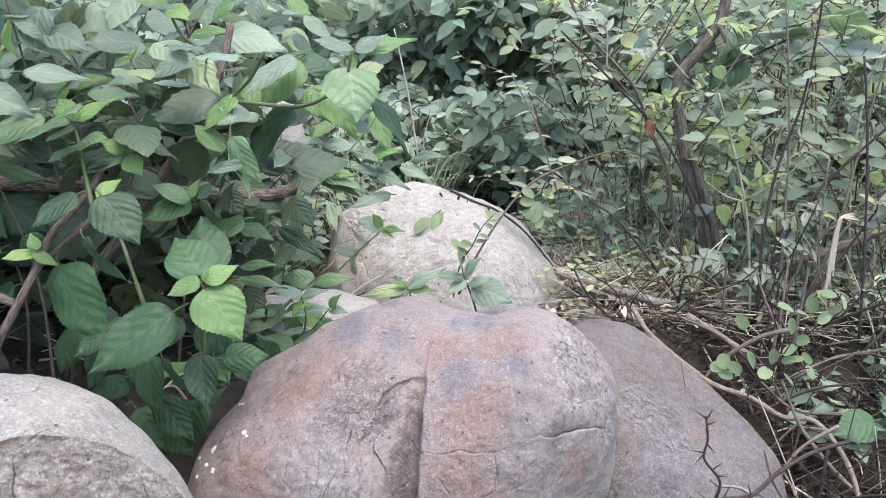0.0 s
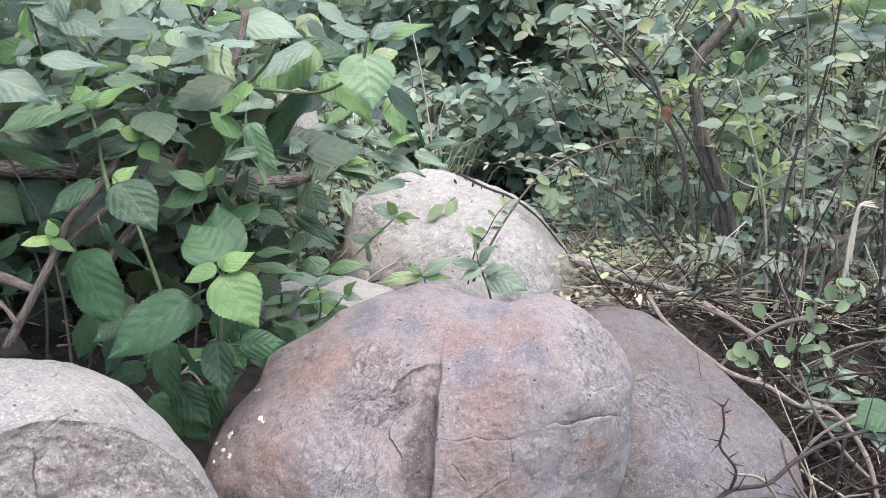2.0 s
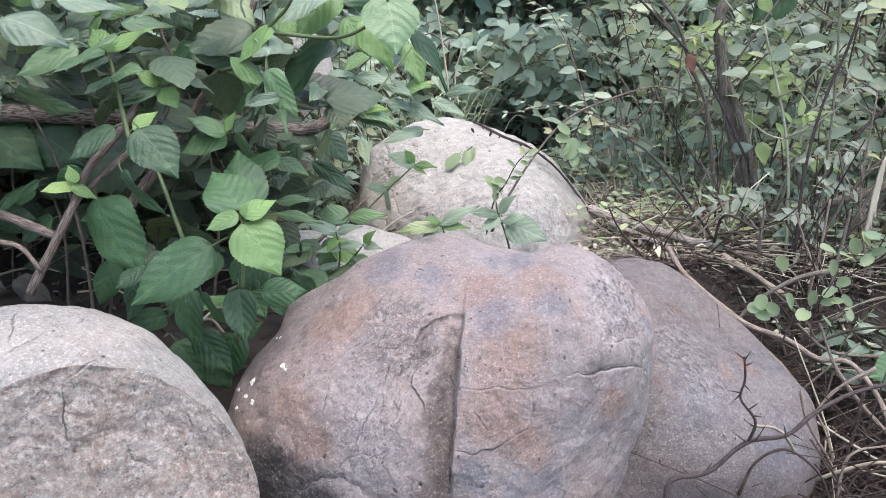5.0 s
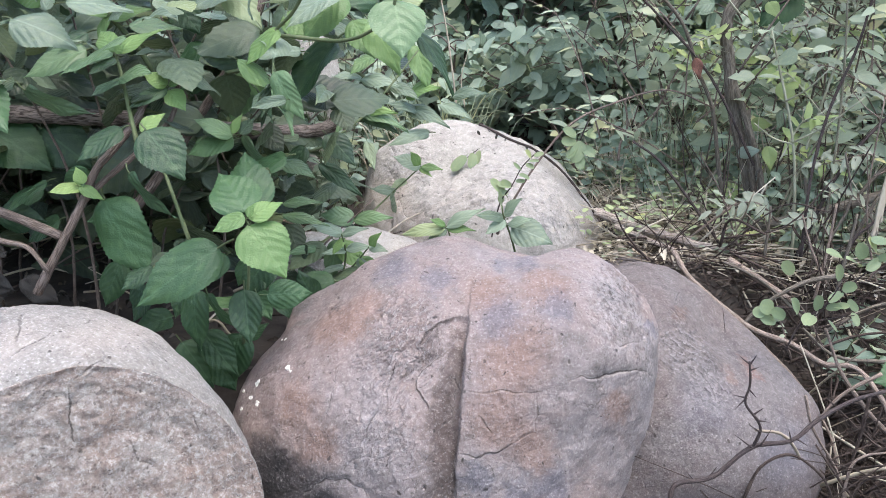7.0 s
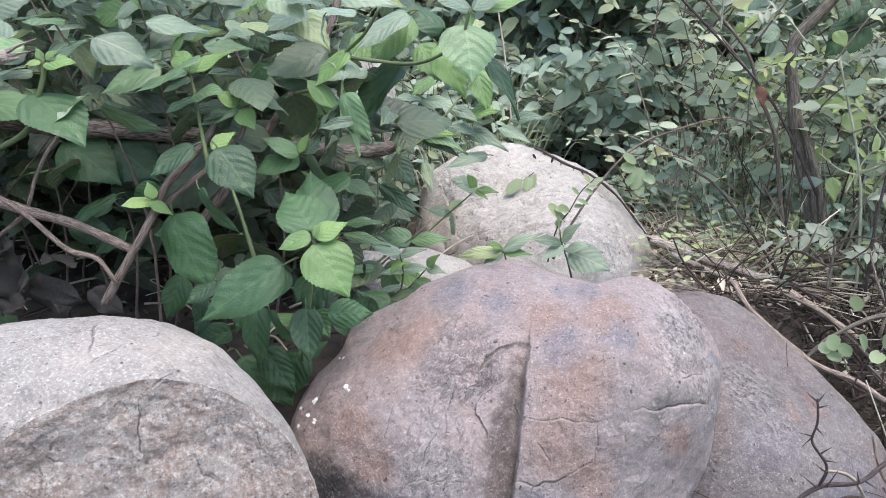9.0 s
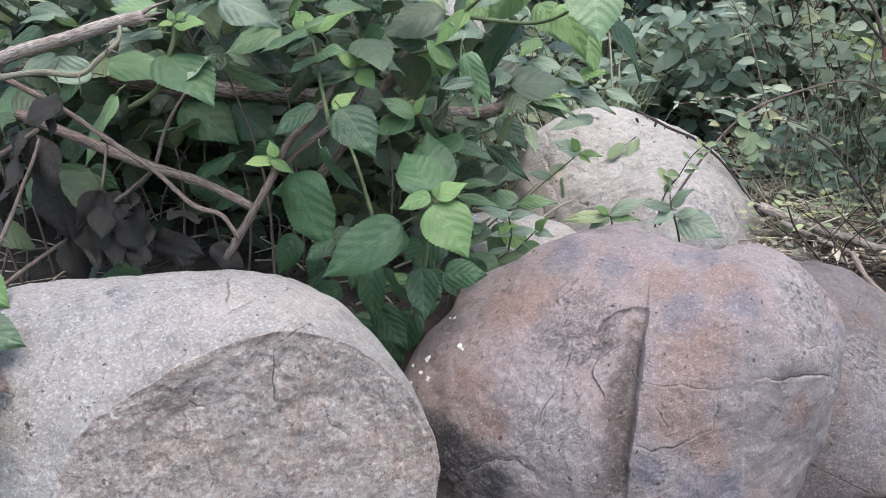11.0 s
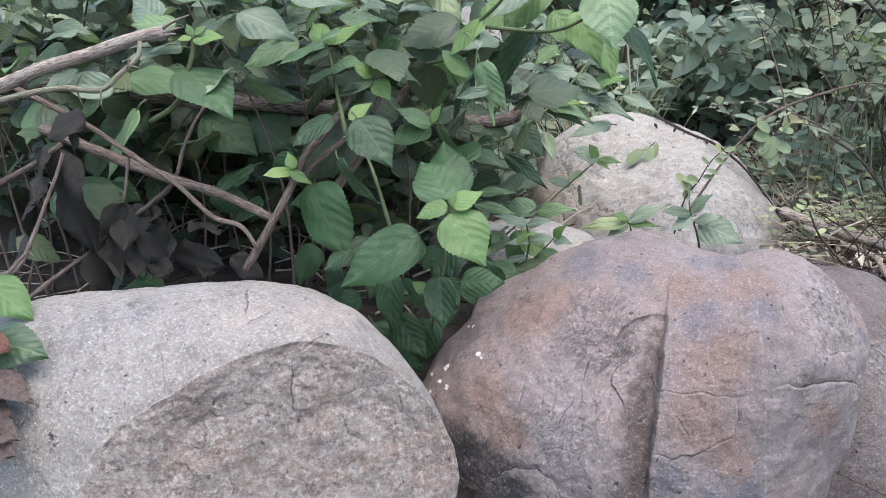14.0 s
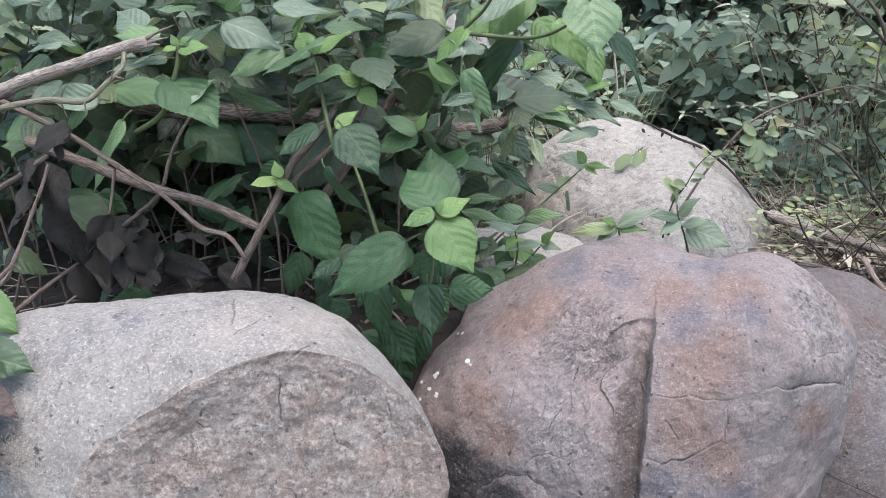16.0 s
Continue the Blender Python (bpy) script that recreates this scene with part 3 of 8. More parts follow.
def boulder(centre, radii, lobes, material, label, detail=6, rough=0.004, swells=(), cut=None, seed=0, marks=None, finer=0.0):
    """A boulder: an ellipsoid swollen and hollowed by broad lobes, with weathering marks and a broken face."""
    bm = bmesh.new()
    bmesh.ops.create_icosphere(bm, subdivisions=detail, radius=1)
    d = np.array([v.co[:] for v in bm.verts])
    # finer meshing on the open side
    d = d / np.linalg.norm(d, axis=1)[:, None] + finer * np.array((0.0, -0.86, 0.5))
    d /= np.linalg.norm(d, axis=1)[:, None]
    r = 1 / np.sqrt(((d / np.array(radii)) ** 2).sum(1))
    r = r * (1 + np.exp(10.0 * (d @ sphere_points(len(lobes)).T - 1)) @ np.array(lobes))
    p = d * r[:, None]
    out = d / np.array(radii) ** 2
    out /= np.linalg.norm(out, axis=1)[:, None]
    for x, y, z, height in swells[1:]:
        p += out * (height * np.exp(-((p - np.array((x, y, z))) ** 2).sum(1) / swells[0] ** 2))[:, None]
    mask = np.zeros(len(p))
    if cut:
        # a broken face: what stands out beyond a plane is struck off
        spot, normal, hollow = (np.array(q) for q in cut)
        normal = normal / np.linalg.norm(normal)
        over = (p - spot) @ normal + 0.0055 * fractal_at(p, 14.0, 1.0, 3, seed) + 0.0008 * noise_at(p, 110.0)
        mask = np.clip(over / 0.0022, 0, 1)
        inner = np.clip(over / 0.05, 0, 1)
        p -= normal * np.maximum(over, 0)[:, None]
        lumps = np.abs(noise_at(p, 38.0, 7.0)) + 0.5 * np.abs(noise_at(p, 85.0, 8.0))
        p -= normal * (mask * (hollow * inner + 0.0012 * fractal_at(p, 60.0, 0.6, 5) + 0.0022 * noise_at(p, 16.0) - 0.0004 * lumps))[:, None]
    w = Weathering(p, out)
    if marks:
        marks(w)
    p -= out * w.sink[:, None]
    p += out * (rough * fractal_at(p, 22.0, 0.9, 5, seed) * (1 - 0.5 * mask))[:, None]
    for v, q in zip(bm.verts, p):
        v.co = q
    me = bpy.data.meshes.new("boulder")
    bm.to_mesh(me)
    bm.free()
    me.polygons.foreach_set("use_smooth", [True] * len(me.polygons))
    for name, values in (("fracture", mask), ("gap", w.gap), ("line", np.clip(w.line, 0, 1)), ("crust", np.clip(w.crust, 0, 1))):
        me.attributes.new(name, "FLOAT", "POINT").data.foreach_set("value", values.astype(np.float32))
    me.materials.append(material)
    ob = new("boulder", me)
    ob.location = centre
    return tagged(ob, label, "boulder", "boulders among the shrubs")


def middle_marks(w):
    # the upright channel, with a sharp bank on one side
    channel = [(0.0212, 0.124), (0.0208, 0.1166), (0.0196, 0.0936), (0.0186, 0.0663), (0.0158, 0.0267), (0.0131, 0.0043), (0.0122, -0.0183), (0.0101, -0.0376), (0.0085, -0.0631), (0.0079, -0.11)]
    w.ledge(channel, 0.0210, 0.0620, -1, 0.0)
    w.ledge(channel, 0.0035, 0.0090, -1, 0.35)
    w.ledge([(-0.0365, 0.082), (-0.0343, 0.088), (-0.0277, 0.0996), (-0.0177, 0.1105), (-0.0009, 0.1204), (0.004, 0.122)], 0.0060, 0.0220, -1, 0.5)
    w.hollow([(-0.0087, 0.0964), (-0.0228, 0.0777), (-0.0365, 0.0573)], 0.0120, 0.0070)
    w.ledge([(-0.0240, 0.0060), (-0.0274, 0.0174), (-0.0373, 0.0316), (-0.0391, 0.0428), (-0.0317, 0.0553), (-0.0221, 0.0633), (-0.0109, 0.0719), (-0.0016, 0.0819)], 0.0060, 0.0180, 1, 0.6)
    w.crack([(-0.0010, 0.0480), (0.0060, 0.0440), (0.0100, 0.0380), (0.0158, 0.0267)], 0.0014, 0.0030)
    # cross cracks and chips
    w.crack([(0.0180, 0.0330), (0.0239, 0.0305), (0.0407, 0.0276), (0.0582, 0.0318), (0.0778, 0.0297), (0.0976, 0.0303), (0.1242, 0.038), (0.1412, 0.0444)], 0.0012, 0.0018, 0.25)
    w.crack([(0.1378, 0.0437), (0.1549, 0.0507), (0.1691, 0.0488), (0.1904, 0.0563), (0.2144, 0.0623), (0.2399, 0.0651), (0.2566, 0.0586)], 0.0017, 0.0060, 0.95)
    w.ledge([(0.1549, 0.0507), (0.1691, 0.0488), (0.1904, 0.0563), (0.2144, 0.0623), (0.2399, 0.0651)], 0.0020, 0.0150, 1, 0.3)
    w.crack([(0.0109, -0.0388), (0.023, -0.0408), (0.0314, -0.0444), (0.0424, -0.0393), (0.0556, -0.0375), (0.0662, -0.0328), (0.074, -0.0263)], 0.0016, 0.0050, 0.9)
    w.ledge([(0.0260, -0.0600), (0.0300, -0.0450), (0.0424, -0.0393), (0.0556, -0.0375), (0.0662, -0.0328)], 0.0035, 0.0300, -1, 0.3)
    w.crack([(0.072, -0.0276), (0.0851, -0.0203), (0.1004, -0.0117)], 0.0012, 0.0016, 0.25)
    w.crack([(0.1008, 0.0341), (0.1031, 0.0025), (0.0980, -0.0150)], 0.0011, 0.0012, 0.3)
    w.crack([(0.0330, 0.0050), (0.0409, -0.0052), (0.0487, -0.0177)], 0.0013, 0.0020, 0.4)
    # a flat-bottomed pocket near the rim
    w.hollow([(0.2007, 0.0985), (0.2215, 0.1010)], 0.0080, 0.0045)
    w.crack([(0.1934, 0.0984), (0.2059, 0.0896), (0.2158, 0.0946), (0.2427, 0.1028)], 0.0016, 0.0040, 0.8)
    w.ledge([(0.1465, 0.1966), (0.1578, 0.1926), (0.169, 0.1886), (0.1758, 0.1822), (0.178, 0.1688)], 0.0025, 0.0120, 1, 0.5)
    # cracks on the broad shoulder
    w.crack([(-0.1354, 0.0595), (-0.1376, 0.0411), (-0.1385, 0.0245), (-0.1407, 0.0082), (-0.1437, -0.0048)], 0.0014, 0.0028, 0.6)
    w.crack([(-0.0771, 0.0225), (-0.0817, 0.0066), (-0.0902, -0.0042), (-0.0946, -0.02), (-0.0986, -0.0377)], 0.0015, 0.0035, 0.45)
    w.crack([(-0.0619, 0.0638), (-0.0684, 0.0472), (-0.0696, 0.0297)], 0.0014, 0.0025, 0.6)
    w.crack([(-0.1255, -0.062), (-0.1123, -0.0514), (-0.0968, -0.044), (-0.0829, -0.0474), (-0.0584, -0.0382)], 0.0014, 0.0028, 0.4)
    w.crack([(-0.1850, -0.0960), (-0.1685, -0.0853), (-0.1454, -0.0736), (-0.121, -0.0715), (-0.1007, -0.0824), (-0.0900, -0.1000)], 0.0050, 0.0070, 0.5)
    w.crack([(-0.0310, -0.0789), (-0.0285, -0.0788), (-0.0270, -0.0800)], 0.0026, 0.0060, 1.0)
    w.hollow([(-0.165, 0.133), (-0.150, 0.1447), (-0.139, 0.1444)], 0.0030, 0.0016)
    # scaling skin
    w.scaling((-0.050, 0.098), 0.040, 0.062, 33, 0.0100, 0.0050, 0.22)
    w.scaling((-0.088, 0.075), 0.026, 0.024, 55, 0.0080, 0.0024, 0.2)
    w.scaling((-0.080, -0.015), 0.045, 0.055, 20, 0.0150, 0.0032, 0.25)
    w.scaling((0.207, 0.148), 0.036, 0.060, -38, 0.0085, 0.0036, 0.9)
    w.scaling((0.245, 0.080), 0.016, 0.040, -10, 0.0090, 0.0024, 0.7)


def right_marks(w):
    w.scaling((0.026, 0.036), 0.050, 0.036, -55, 0.0100, 0.0030, 0.5)
    w.scaling((0.045, -0.010), 0.030, 0.030, -40, 0.0120, 0.0022, 0.3)
    w.crack([(0.003, 0.1116), (0.0179, 0.0937), (0.025, 0.0755)], 0.0020, 0.0030, 0.5)
    w.crack([(0.0153, 0.0224), (0.0329, 0.0104), (0.0489, -0.0182), (0.0547, -0.042)], 0.0018, 0.0028, 0.5)
    w.crack([(0.036, 0.142), (0.0318, 0.1371), (0.0114, 0.1074)], 0.0018, 0.0022, 0.4)


def back_marks(w):
    for points in ([(-0.2023, 0.1017), (-0.1919, 0.0699), (-0.174, 0.0381), (-0.1602, 0.0188)], [(-0.1102, -0.0416), (-0.1042, -0.0606), (-0.0762, -0.0694)],
                   [(-0.1632, 0.1364), (-0.1234, 0.1248), (-0.1041, 0.1155)], [(-0.2007, 0.1477), (-0.182, 0.1142), (-0.1827, 0.0967)],
                   [(-0.2422, -0.0216), (-0.184, -0.0562), (-0.1684, -0.1044)], [(-0.1687, 0.0041), (-0.1512, -0.0451), (-0.1247, -0.0699)]):
        w.crack(points, 0.0034, 0.0060, 0.6)
    for points in ([(-0.04, 0.0645), (-0.0142, 0.023), (0.0095, 0.0117)], [(-0.1499, 0.0584), (-0.1327, 0.0524), (-0.1132, 0.0366)],
                   [(-0.0163, 0.1215), (0.0026, 0.1066), (0.0149, 0.1114)], [(0.1351, -0.004), (0.1514, -0.0237), (0.1692, -0.0266)],
                   [(0.1912, -0.0673), (0.2032, -0.0825), (0.1925, -0.1085)], [(0.104, -0.0737), (0.1207, -0.0776), (0.1373, -0.0891)]):
        w.crack(points, 0.0026, 0.0040, 0.5)
    w.crack([(-0.0690, 0.1868), (-0.0664, 0.1863), (-0.0640, 0.1858)], 0.0035, 0.0050, 1.0)
    w.hollow([(-0.10, 0.035), (-0.04, 0.000), (0.04, 0.010)], 0.0300, 0.0050)
    w.scaling((-0.155, 0.055), 0.060, 0.070, 60, 0.0190, 0.0034, 0.0)
    w.scaling((0.01, -0.05), 0.150, 0.070, 75, 0.0260, 0.0026, 0.0)
    w.scaling((0.17, -0.07), 0.060, 0.080, -30, 0.0180, 0.0030, 0.0)


def left_marks(w):
    w.crack([(0.0245, 0.1531), (0.0381, 0.1364), (0.0479, 0.1196)], 0.0013, 0.0025, 0.5)
    w.crack([(0.0688, 0.1413), (0.0699, 0.127), (0.0595, 0.1171), (0.0525, 0.1019)], 0.0013, 0.0022, 0.5)
    w.crack([(0.1309, 0.1097), (0.121, 0.096), (0.1065, 0.083)], 0.0013, 0.0025, 0.5)
    w.crack([(0.1065, 0.086), (0.1037, 0.0604), (0.1054, 0.0384), (0.1085, 0.005)], 0.0017, 0.0060, 0.9)
    w.ledge([(0.1065, 0.086), (0.1037, 0.0604), (0.1054, 0.0384), (0.1085, 0.005)], 0.0030, 0.0140, 1, 0.3)
    w.crack([(0.0854, 0.1536), (0.0843, 0.1421)], 0.0012, 0.0018, 0.4)
    w.crack([(-0.0219, 0.0783), (-0.0084, 0.068), (-0.0022, 0.0517), (0.0092, 0.0315)], 0.0011, 0.0012, 0.3)
    w.crack([(0.1440, 0.0300), (0.1472, 0.0233), (0.1519, 0.0122), (0.1646, 0.0047)], 0.0017, 0.0045, 0.8)
    w.crack([(0.0351, 0.0243), (0.043, 0.0188), (0.0498, 0.0206)], 0.0020, 0.0040, 0.7)
    w.crack([(0.05, -0.0337), (0.0554, -0.0469), (0.054, -0.0607)], 0.0020, 0.0040, 0.7)
    w.crack([(0.196, 0.0551), (0.2025, 0.0411)], 0.0017, 0.0040, 0.8)
    w.hollow([(0.030, 0.010), (0.050, 0.022)], 0.0140, 0.0050)


PINK, LILAC, RUST = (0.238, 0.183, 0.165), (0.234, 0.203, 0.197), (0.21, 0.13, 0.1)
BLUE_GREY, NEAR_BLACK, BROWN_SHADE = (0.118, 0.116, 0.140), (0.040, 0.038, 0.040), (0.07, 0.048, 0.04)
# patches on a boulder's chart (stains, painted groove shade): place, radius, colour, strength
BLUE_PLACES = ((-0.077, 0.193, 0.030), (-0.020, 0.174, 0.026), (0.060, 0.200, 0.014), (0.093, 0.200, 0.020), (0.058, 0.119, 0.030), (0.126, 0.131, 0.024),
               (0.036, -0.069, 0.022), (0.120, -0.075, 0.024), (0.083, -0.088, 0.016))
RUST_PLACES = ((0.114, 0.160, 0.036), (0.070, 0.070, 0.050), (0.055, 0.001, 0.042), (0.099, -0.036, 0.030), (0.201, 0.015, 0.026), (-0.150, 0.114, 0.034),
               (-0.112, 0.127, 0.030), (-0.185, 0.015, 0.030), (-0.153, -0.034, 0.030), (0.049, 0.152, 0.030))
# down the channel: brown stone, with the channel's shade painted in too
BROWN_PLACES = ((0.010, 0.098, 0.010), (0.003, 0.075, 0.013), (0.000, 0.053, 0.016), (-0.004, 0.030, 0.018), (-0.008, 0.005, 0.022), (-0.010, -0.025, 0.024), (-0.012, -0.055, 0.026),
                (-0.014, -0.085, 0.028), (-0.021, 0.077, 0.011))
MIDDLE_PATCHES = [((x, y), r, RUST, 0.66) for x, y, r in RUST_PLACES] + [((x, y), r, BROWN_SHADE, 0.7) for x, y, r in BROWN_PLACES] + [
    ((x, y), r, BLUE_GREY, 0.62) for x, y, r in BLUE_PLACES] + [
    ((0.168, 0.001), 0.026, LILAC, 0.7), ((0.205, -0.050), 0.036, LILAC, 0.6), ((-0.070, -0.060), 0.050, LILAC, 0.75), 
    # near-black patches towards the lower left of the face
    ((-0.228, -0.060), 0.040, NEAR_BLACK, 0.92), ((-0.200, -0.085), 0.045, NEAR_BLACK, 0.9), ((-0.150, -0.098), 0.034, NEAR_BLACK, 0.85), ((-0.153, 0.138), 0.008, NEAR_BLACK, 0.6), ((0.250, 0.118), 0.012, BLUE_GREY, 0.8)]
RIGHT_STAINS = [((0.123, 0.024), 0.014, (0.18, 0.105, 0.083), 0.6), ((0.132, 0.010), 0.010, (0.18, 0.105, 0.083), 0.6), ((0.080, 0.004), 0.014, (0.18, 0.115, 0.09), 0.5),
                ((0.024, 0.099), 0.014, (0.18, 0.115, 0.09), 0.5), ((0.035, -0.042), 0.050, BLUE_GREY, 0.35), ((0.156, -0.102), 0.050, BLUE_GREY, 0.5)]
BACK_STAINS = [((-0.19, 0.01), 0.06, (0.34, 0.27, 0.21), 0.5), ((-0.15, -0.07), 0.06, (0.36, 0.3, 0.25), 0.5), ((0.217, -0.09), 0.05, (0.42, 0.37, 0.33), 0.5), ((-0.047, -0.05), 0.06, (0.36, 0.32, 0.28), 0.5)]
LEFT_STAINS = [((-0.074, 0.121), 0.007, NEAR_BLACK, 0.6), ((-0.055, 0.1135), 0.016, BLUE_GREY, 0.5), ((-0.0906, -0.0201), 0.004, NEAR_BLACK, 0.9), ((-0.087, 0.0167), 0.003, NEAR_BLACK, 0.8),
               ((0.045, 0.120), 0.030, (0.37, 0.32, 0.28), 0.5), ((0.110, 0.135), 0.035, (0.37, 0.32, 0.28), 0.5), ((-0.11, 0.08), 0.03, BLUE_GREY, 0.25)]
ROCK_MIDDLE = rock_material("pink_boulder", PINK, LILAC, (0.15, 0.13, 0.121), 0.5, MIDDLE_PATCHES, None, (0.134, 0.115),
                            [((-0.050, 0.098), 0.046, 0.066, 33, 0.0100, 1.0), ((-0.090, 0.072), 0.030, 0.030, 60, 0.0090, 0.6), ((-0.080, -0.015), 0.050, 0.060, 22, 0.0140, 0.6),
                             ((0.207, 0.148), 0.042, 0.064, -38, 0.0090, 1.0), ((0.245, 0.080), 0.020, 0.044, -10, 0.0090, 0.7)], 0.14)
ROCK_RIGHT = rock_material("lilac_boulder", (0.131, 0.105, 0.099), (0.143, 0.127, 0.124), (0.095, 0.08, 0.077), 0.42, RIGHT_STAINS, None, None,
                           [((0.026, 0.036), 0.055, 0.042, -55, 0.0110, 0.9), ((0.045, -0.010), 0.036, 0.036, -40, 0.0120, 0.6), ((0.02, 0.09), 0.03, 0.02, -60, 0.01, 0.5)], 0.3)
ROCK_BACK = rock_material("cream_boulder", (0.35, 0.332, 0.302), (0.31, 0.287, 0.262), (0.265, 0.246, 0.222), 0.6, BACK_STAINS, None, None,
                          [((-0.155, 0.055), 0.070, 0.080, 60, 0.0220, 0.7), ((0.01, -0.05), 0.160, 0.080, 75, 0.0300, 0.55), ((0.17, -0.07), 0.070, 0.090, -30, 0.0200, 0.6)])
ROCK_LEFT = rock_material("pale_boulder", (0.271, 0.254, 0.233), (0.239, 0.219, 0.196), (0.185, 0.173, 0.162), 1.0, LEFT_STAINS,
                          ((0.313, 0.254, 0.222), (0.379, 0.332, 0.299), (0.157, 0.125, 0.109), (0.313, 0.22, 0.177)))

# swellings: their common width, then place and height of each
MIDDLE_SWELLS = (0.035, (-0.208, 0.045, 0.146, 0.02), (-0.173, 0.047, 0.172, 0.011), (-0.138, 0.036, 0.206, 0.0032), (-0.118, 0.029, 0.222, 0.003), (-0.045, 0.065, 0.247, -0.0019), (-0.013, 0.086, 0.245, 0.0074), (0.019, 0.084, 0.249, -0.0067), (0.059, 0.057, 0.253, -0.0079), (0.098, 0.048, 0.246, -0.0139), (0.16, 0.018, 0.239, 0.0126), (0.193, -0, 0.227, 0.0079), (0.216, 0.017, 0.21, 0.0073), (0.255, -0.008, 0.173, 0.0079), (0.269, -0.039, 0.081, -0.0028), (-0.225, 0.039, 0.16, 0.0021), (-0.189, 0.051, 0.183, -0.0034), (-0.047, 0.081, 0.244, -0.0026), (0.059, 0.092, 0.236, -0.0035), (0.099, 0.091, 0.23, -0.0114), (0.273, -0.017, 0.07, -0.0017), (0.059, 0.121, 0.221, -0.0019), (0.091, -0.001, 0.25, -0.0043), (0.28, 0.012, 0.056, -0.0019))
RIGHT_SWELLS = (0.05, (-0.012, 0.09, 0.173, 0.0116), (0.046, 0.066, 0.161, 0.014), (0.09, 0.043, 0.137, 0.0125), (0.173, -0.027, 0.077, 0.0028), (0.21, -0.106, 0.024, 0.0179), (0.217, -0.158, -0.017, 0.0037), (0.208, -0.189, -0.043, 0.0054), (0.039, 0.065, 0.186, -0.0025), (0.09, 0.054, 0.159, -0.007), (0.114, 0.037, 0.135, 0.0019), (0.069, 0.069, 0.161, 0.0022), (-0.1, -0.17, -0.06, 0.04), (-0.06, -0.19, -0.09, 0.03), (-0.12, -0.19, -0.11, 0.05), (-0.14, -0.14, -0.08, 0.04))
BACK_SWELLS = (0.07, (-0.27, -0.005, 0.042, -0.0137), (-0.239, 0, 0.114, 0.0091), (-0.202, 0.014, 0.155, 0.0078), (-0.148, 0.03, 0.192, 0.0029), (-0.091, 0.036, 0.208, 0.0039), (-0.035, 0.051, 0.21, 0.0049), (0.136, 0.067, 0.143, 0.0077), (0.193, 0.083, 0.093, 0.011), (0.245, 0.01, 0.034, 0.0076), (0.266, -0.027, -0.007, 0.0108), (0.266, -0.101, -0.031, 0.0117), (0.022, 0.063, 0.204, -0.002), (0.253, -0.012, 0.042, 0.0023))
LEFT_SWELLS = (0.09, (-0.207, -0.061, 0.153, 0.0342), (-0.177, 0.038, 0.142, 0.0078), (-0.073, -0.014, 0.18, 0.0106), (0.083, 0.058, 0.151, 0.0048), (0.166, 0.014, 0.115, 0.0048), (0.209, -0.013, 0.071, 0.0115), (0.241, -0.036, -0.025, 0.0171), (-0.226, -0.074, 0.181, -0.0023), (-0.141, -0.027, 0.186, -0.008), (0.015, 0.02, 0.186, -0.0038), (0.142, 0.038, 0.131, -0.004), (0.236, -0.028, 0.052, -0.0059), (0.252, -0.026, 0.011, -0.0019))

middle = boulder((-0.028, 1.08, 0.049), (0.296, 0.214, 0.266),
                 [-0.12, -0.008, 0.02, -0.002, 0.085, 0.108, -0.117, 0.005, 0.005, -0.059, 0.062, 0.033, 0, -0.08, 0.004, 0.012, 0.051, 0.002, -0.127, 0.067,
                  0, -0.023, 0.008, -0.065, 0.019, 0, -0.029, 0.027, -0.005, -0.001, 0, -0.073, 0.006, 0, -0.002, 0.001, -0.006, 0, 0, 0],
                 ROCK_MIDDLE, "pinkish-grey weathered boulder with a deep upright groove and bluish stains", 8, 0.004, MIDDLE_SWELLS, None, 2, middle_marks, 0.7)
right = boulder((0.287, 1.292, 0.005), (0.214, 0.246, 0.196),
                [-0.028, 0.015, -0.097, 0.004, -0.019, -0.204, -0.001, -0.083, -0.114, -0.042, -0.037, -0.004, -0.002, -0.061, -0.002, -0.083, -0.06, -0.004, 0.041, 0,
                 -0.011, 0.074, 0, -0.031, -0.003, 0, 0.268, 0, -0.002, 0.015, 0, 0.061, 0, 0, 0.098, 0, 0.003, 0.001, 0, 0.004],
                ROCK_RIGHT, "smooth lilac-grey boulder behind a thorny twig", 7, 0.003, RIGHT_SWELLS, None, 4, right_marks, 0.6)
boulder((-0.006, 1.866, 0.146), (0.276, 0.297, 0.196),
               [0.003, 0.105, -0.005, -0.191, 0.042, -0.046, 0.101, -0.037, -0.072, 0.012, -0.182, -0.148, 0, 0.109, 0.01, -0.034, -0.072, 0, -0.045, -0.002,
                0.001, 0.09, -0.01, 0.019, -0.02, 0, 0.116, -0.01, 0.004, 0.003, 0, 0.124, -0.001, 0, 0.004, 0, 0.007, 0, 0, 0],
               ROCK_BACK, "pale cream rounded boulder with fine cracks, behind the others", 7, 0.004, BACK_SWELLS, None, 8, back_marks, 0.5)
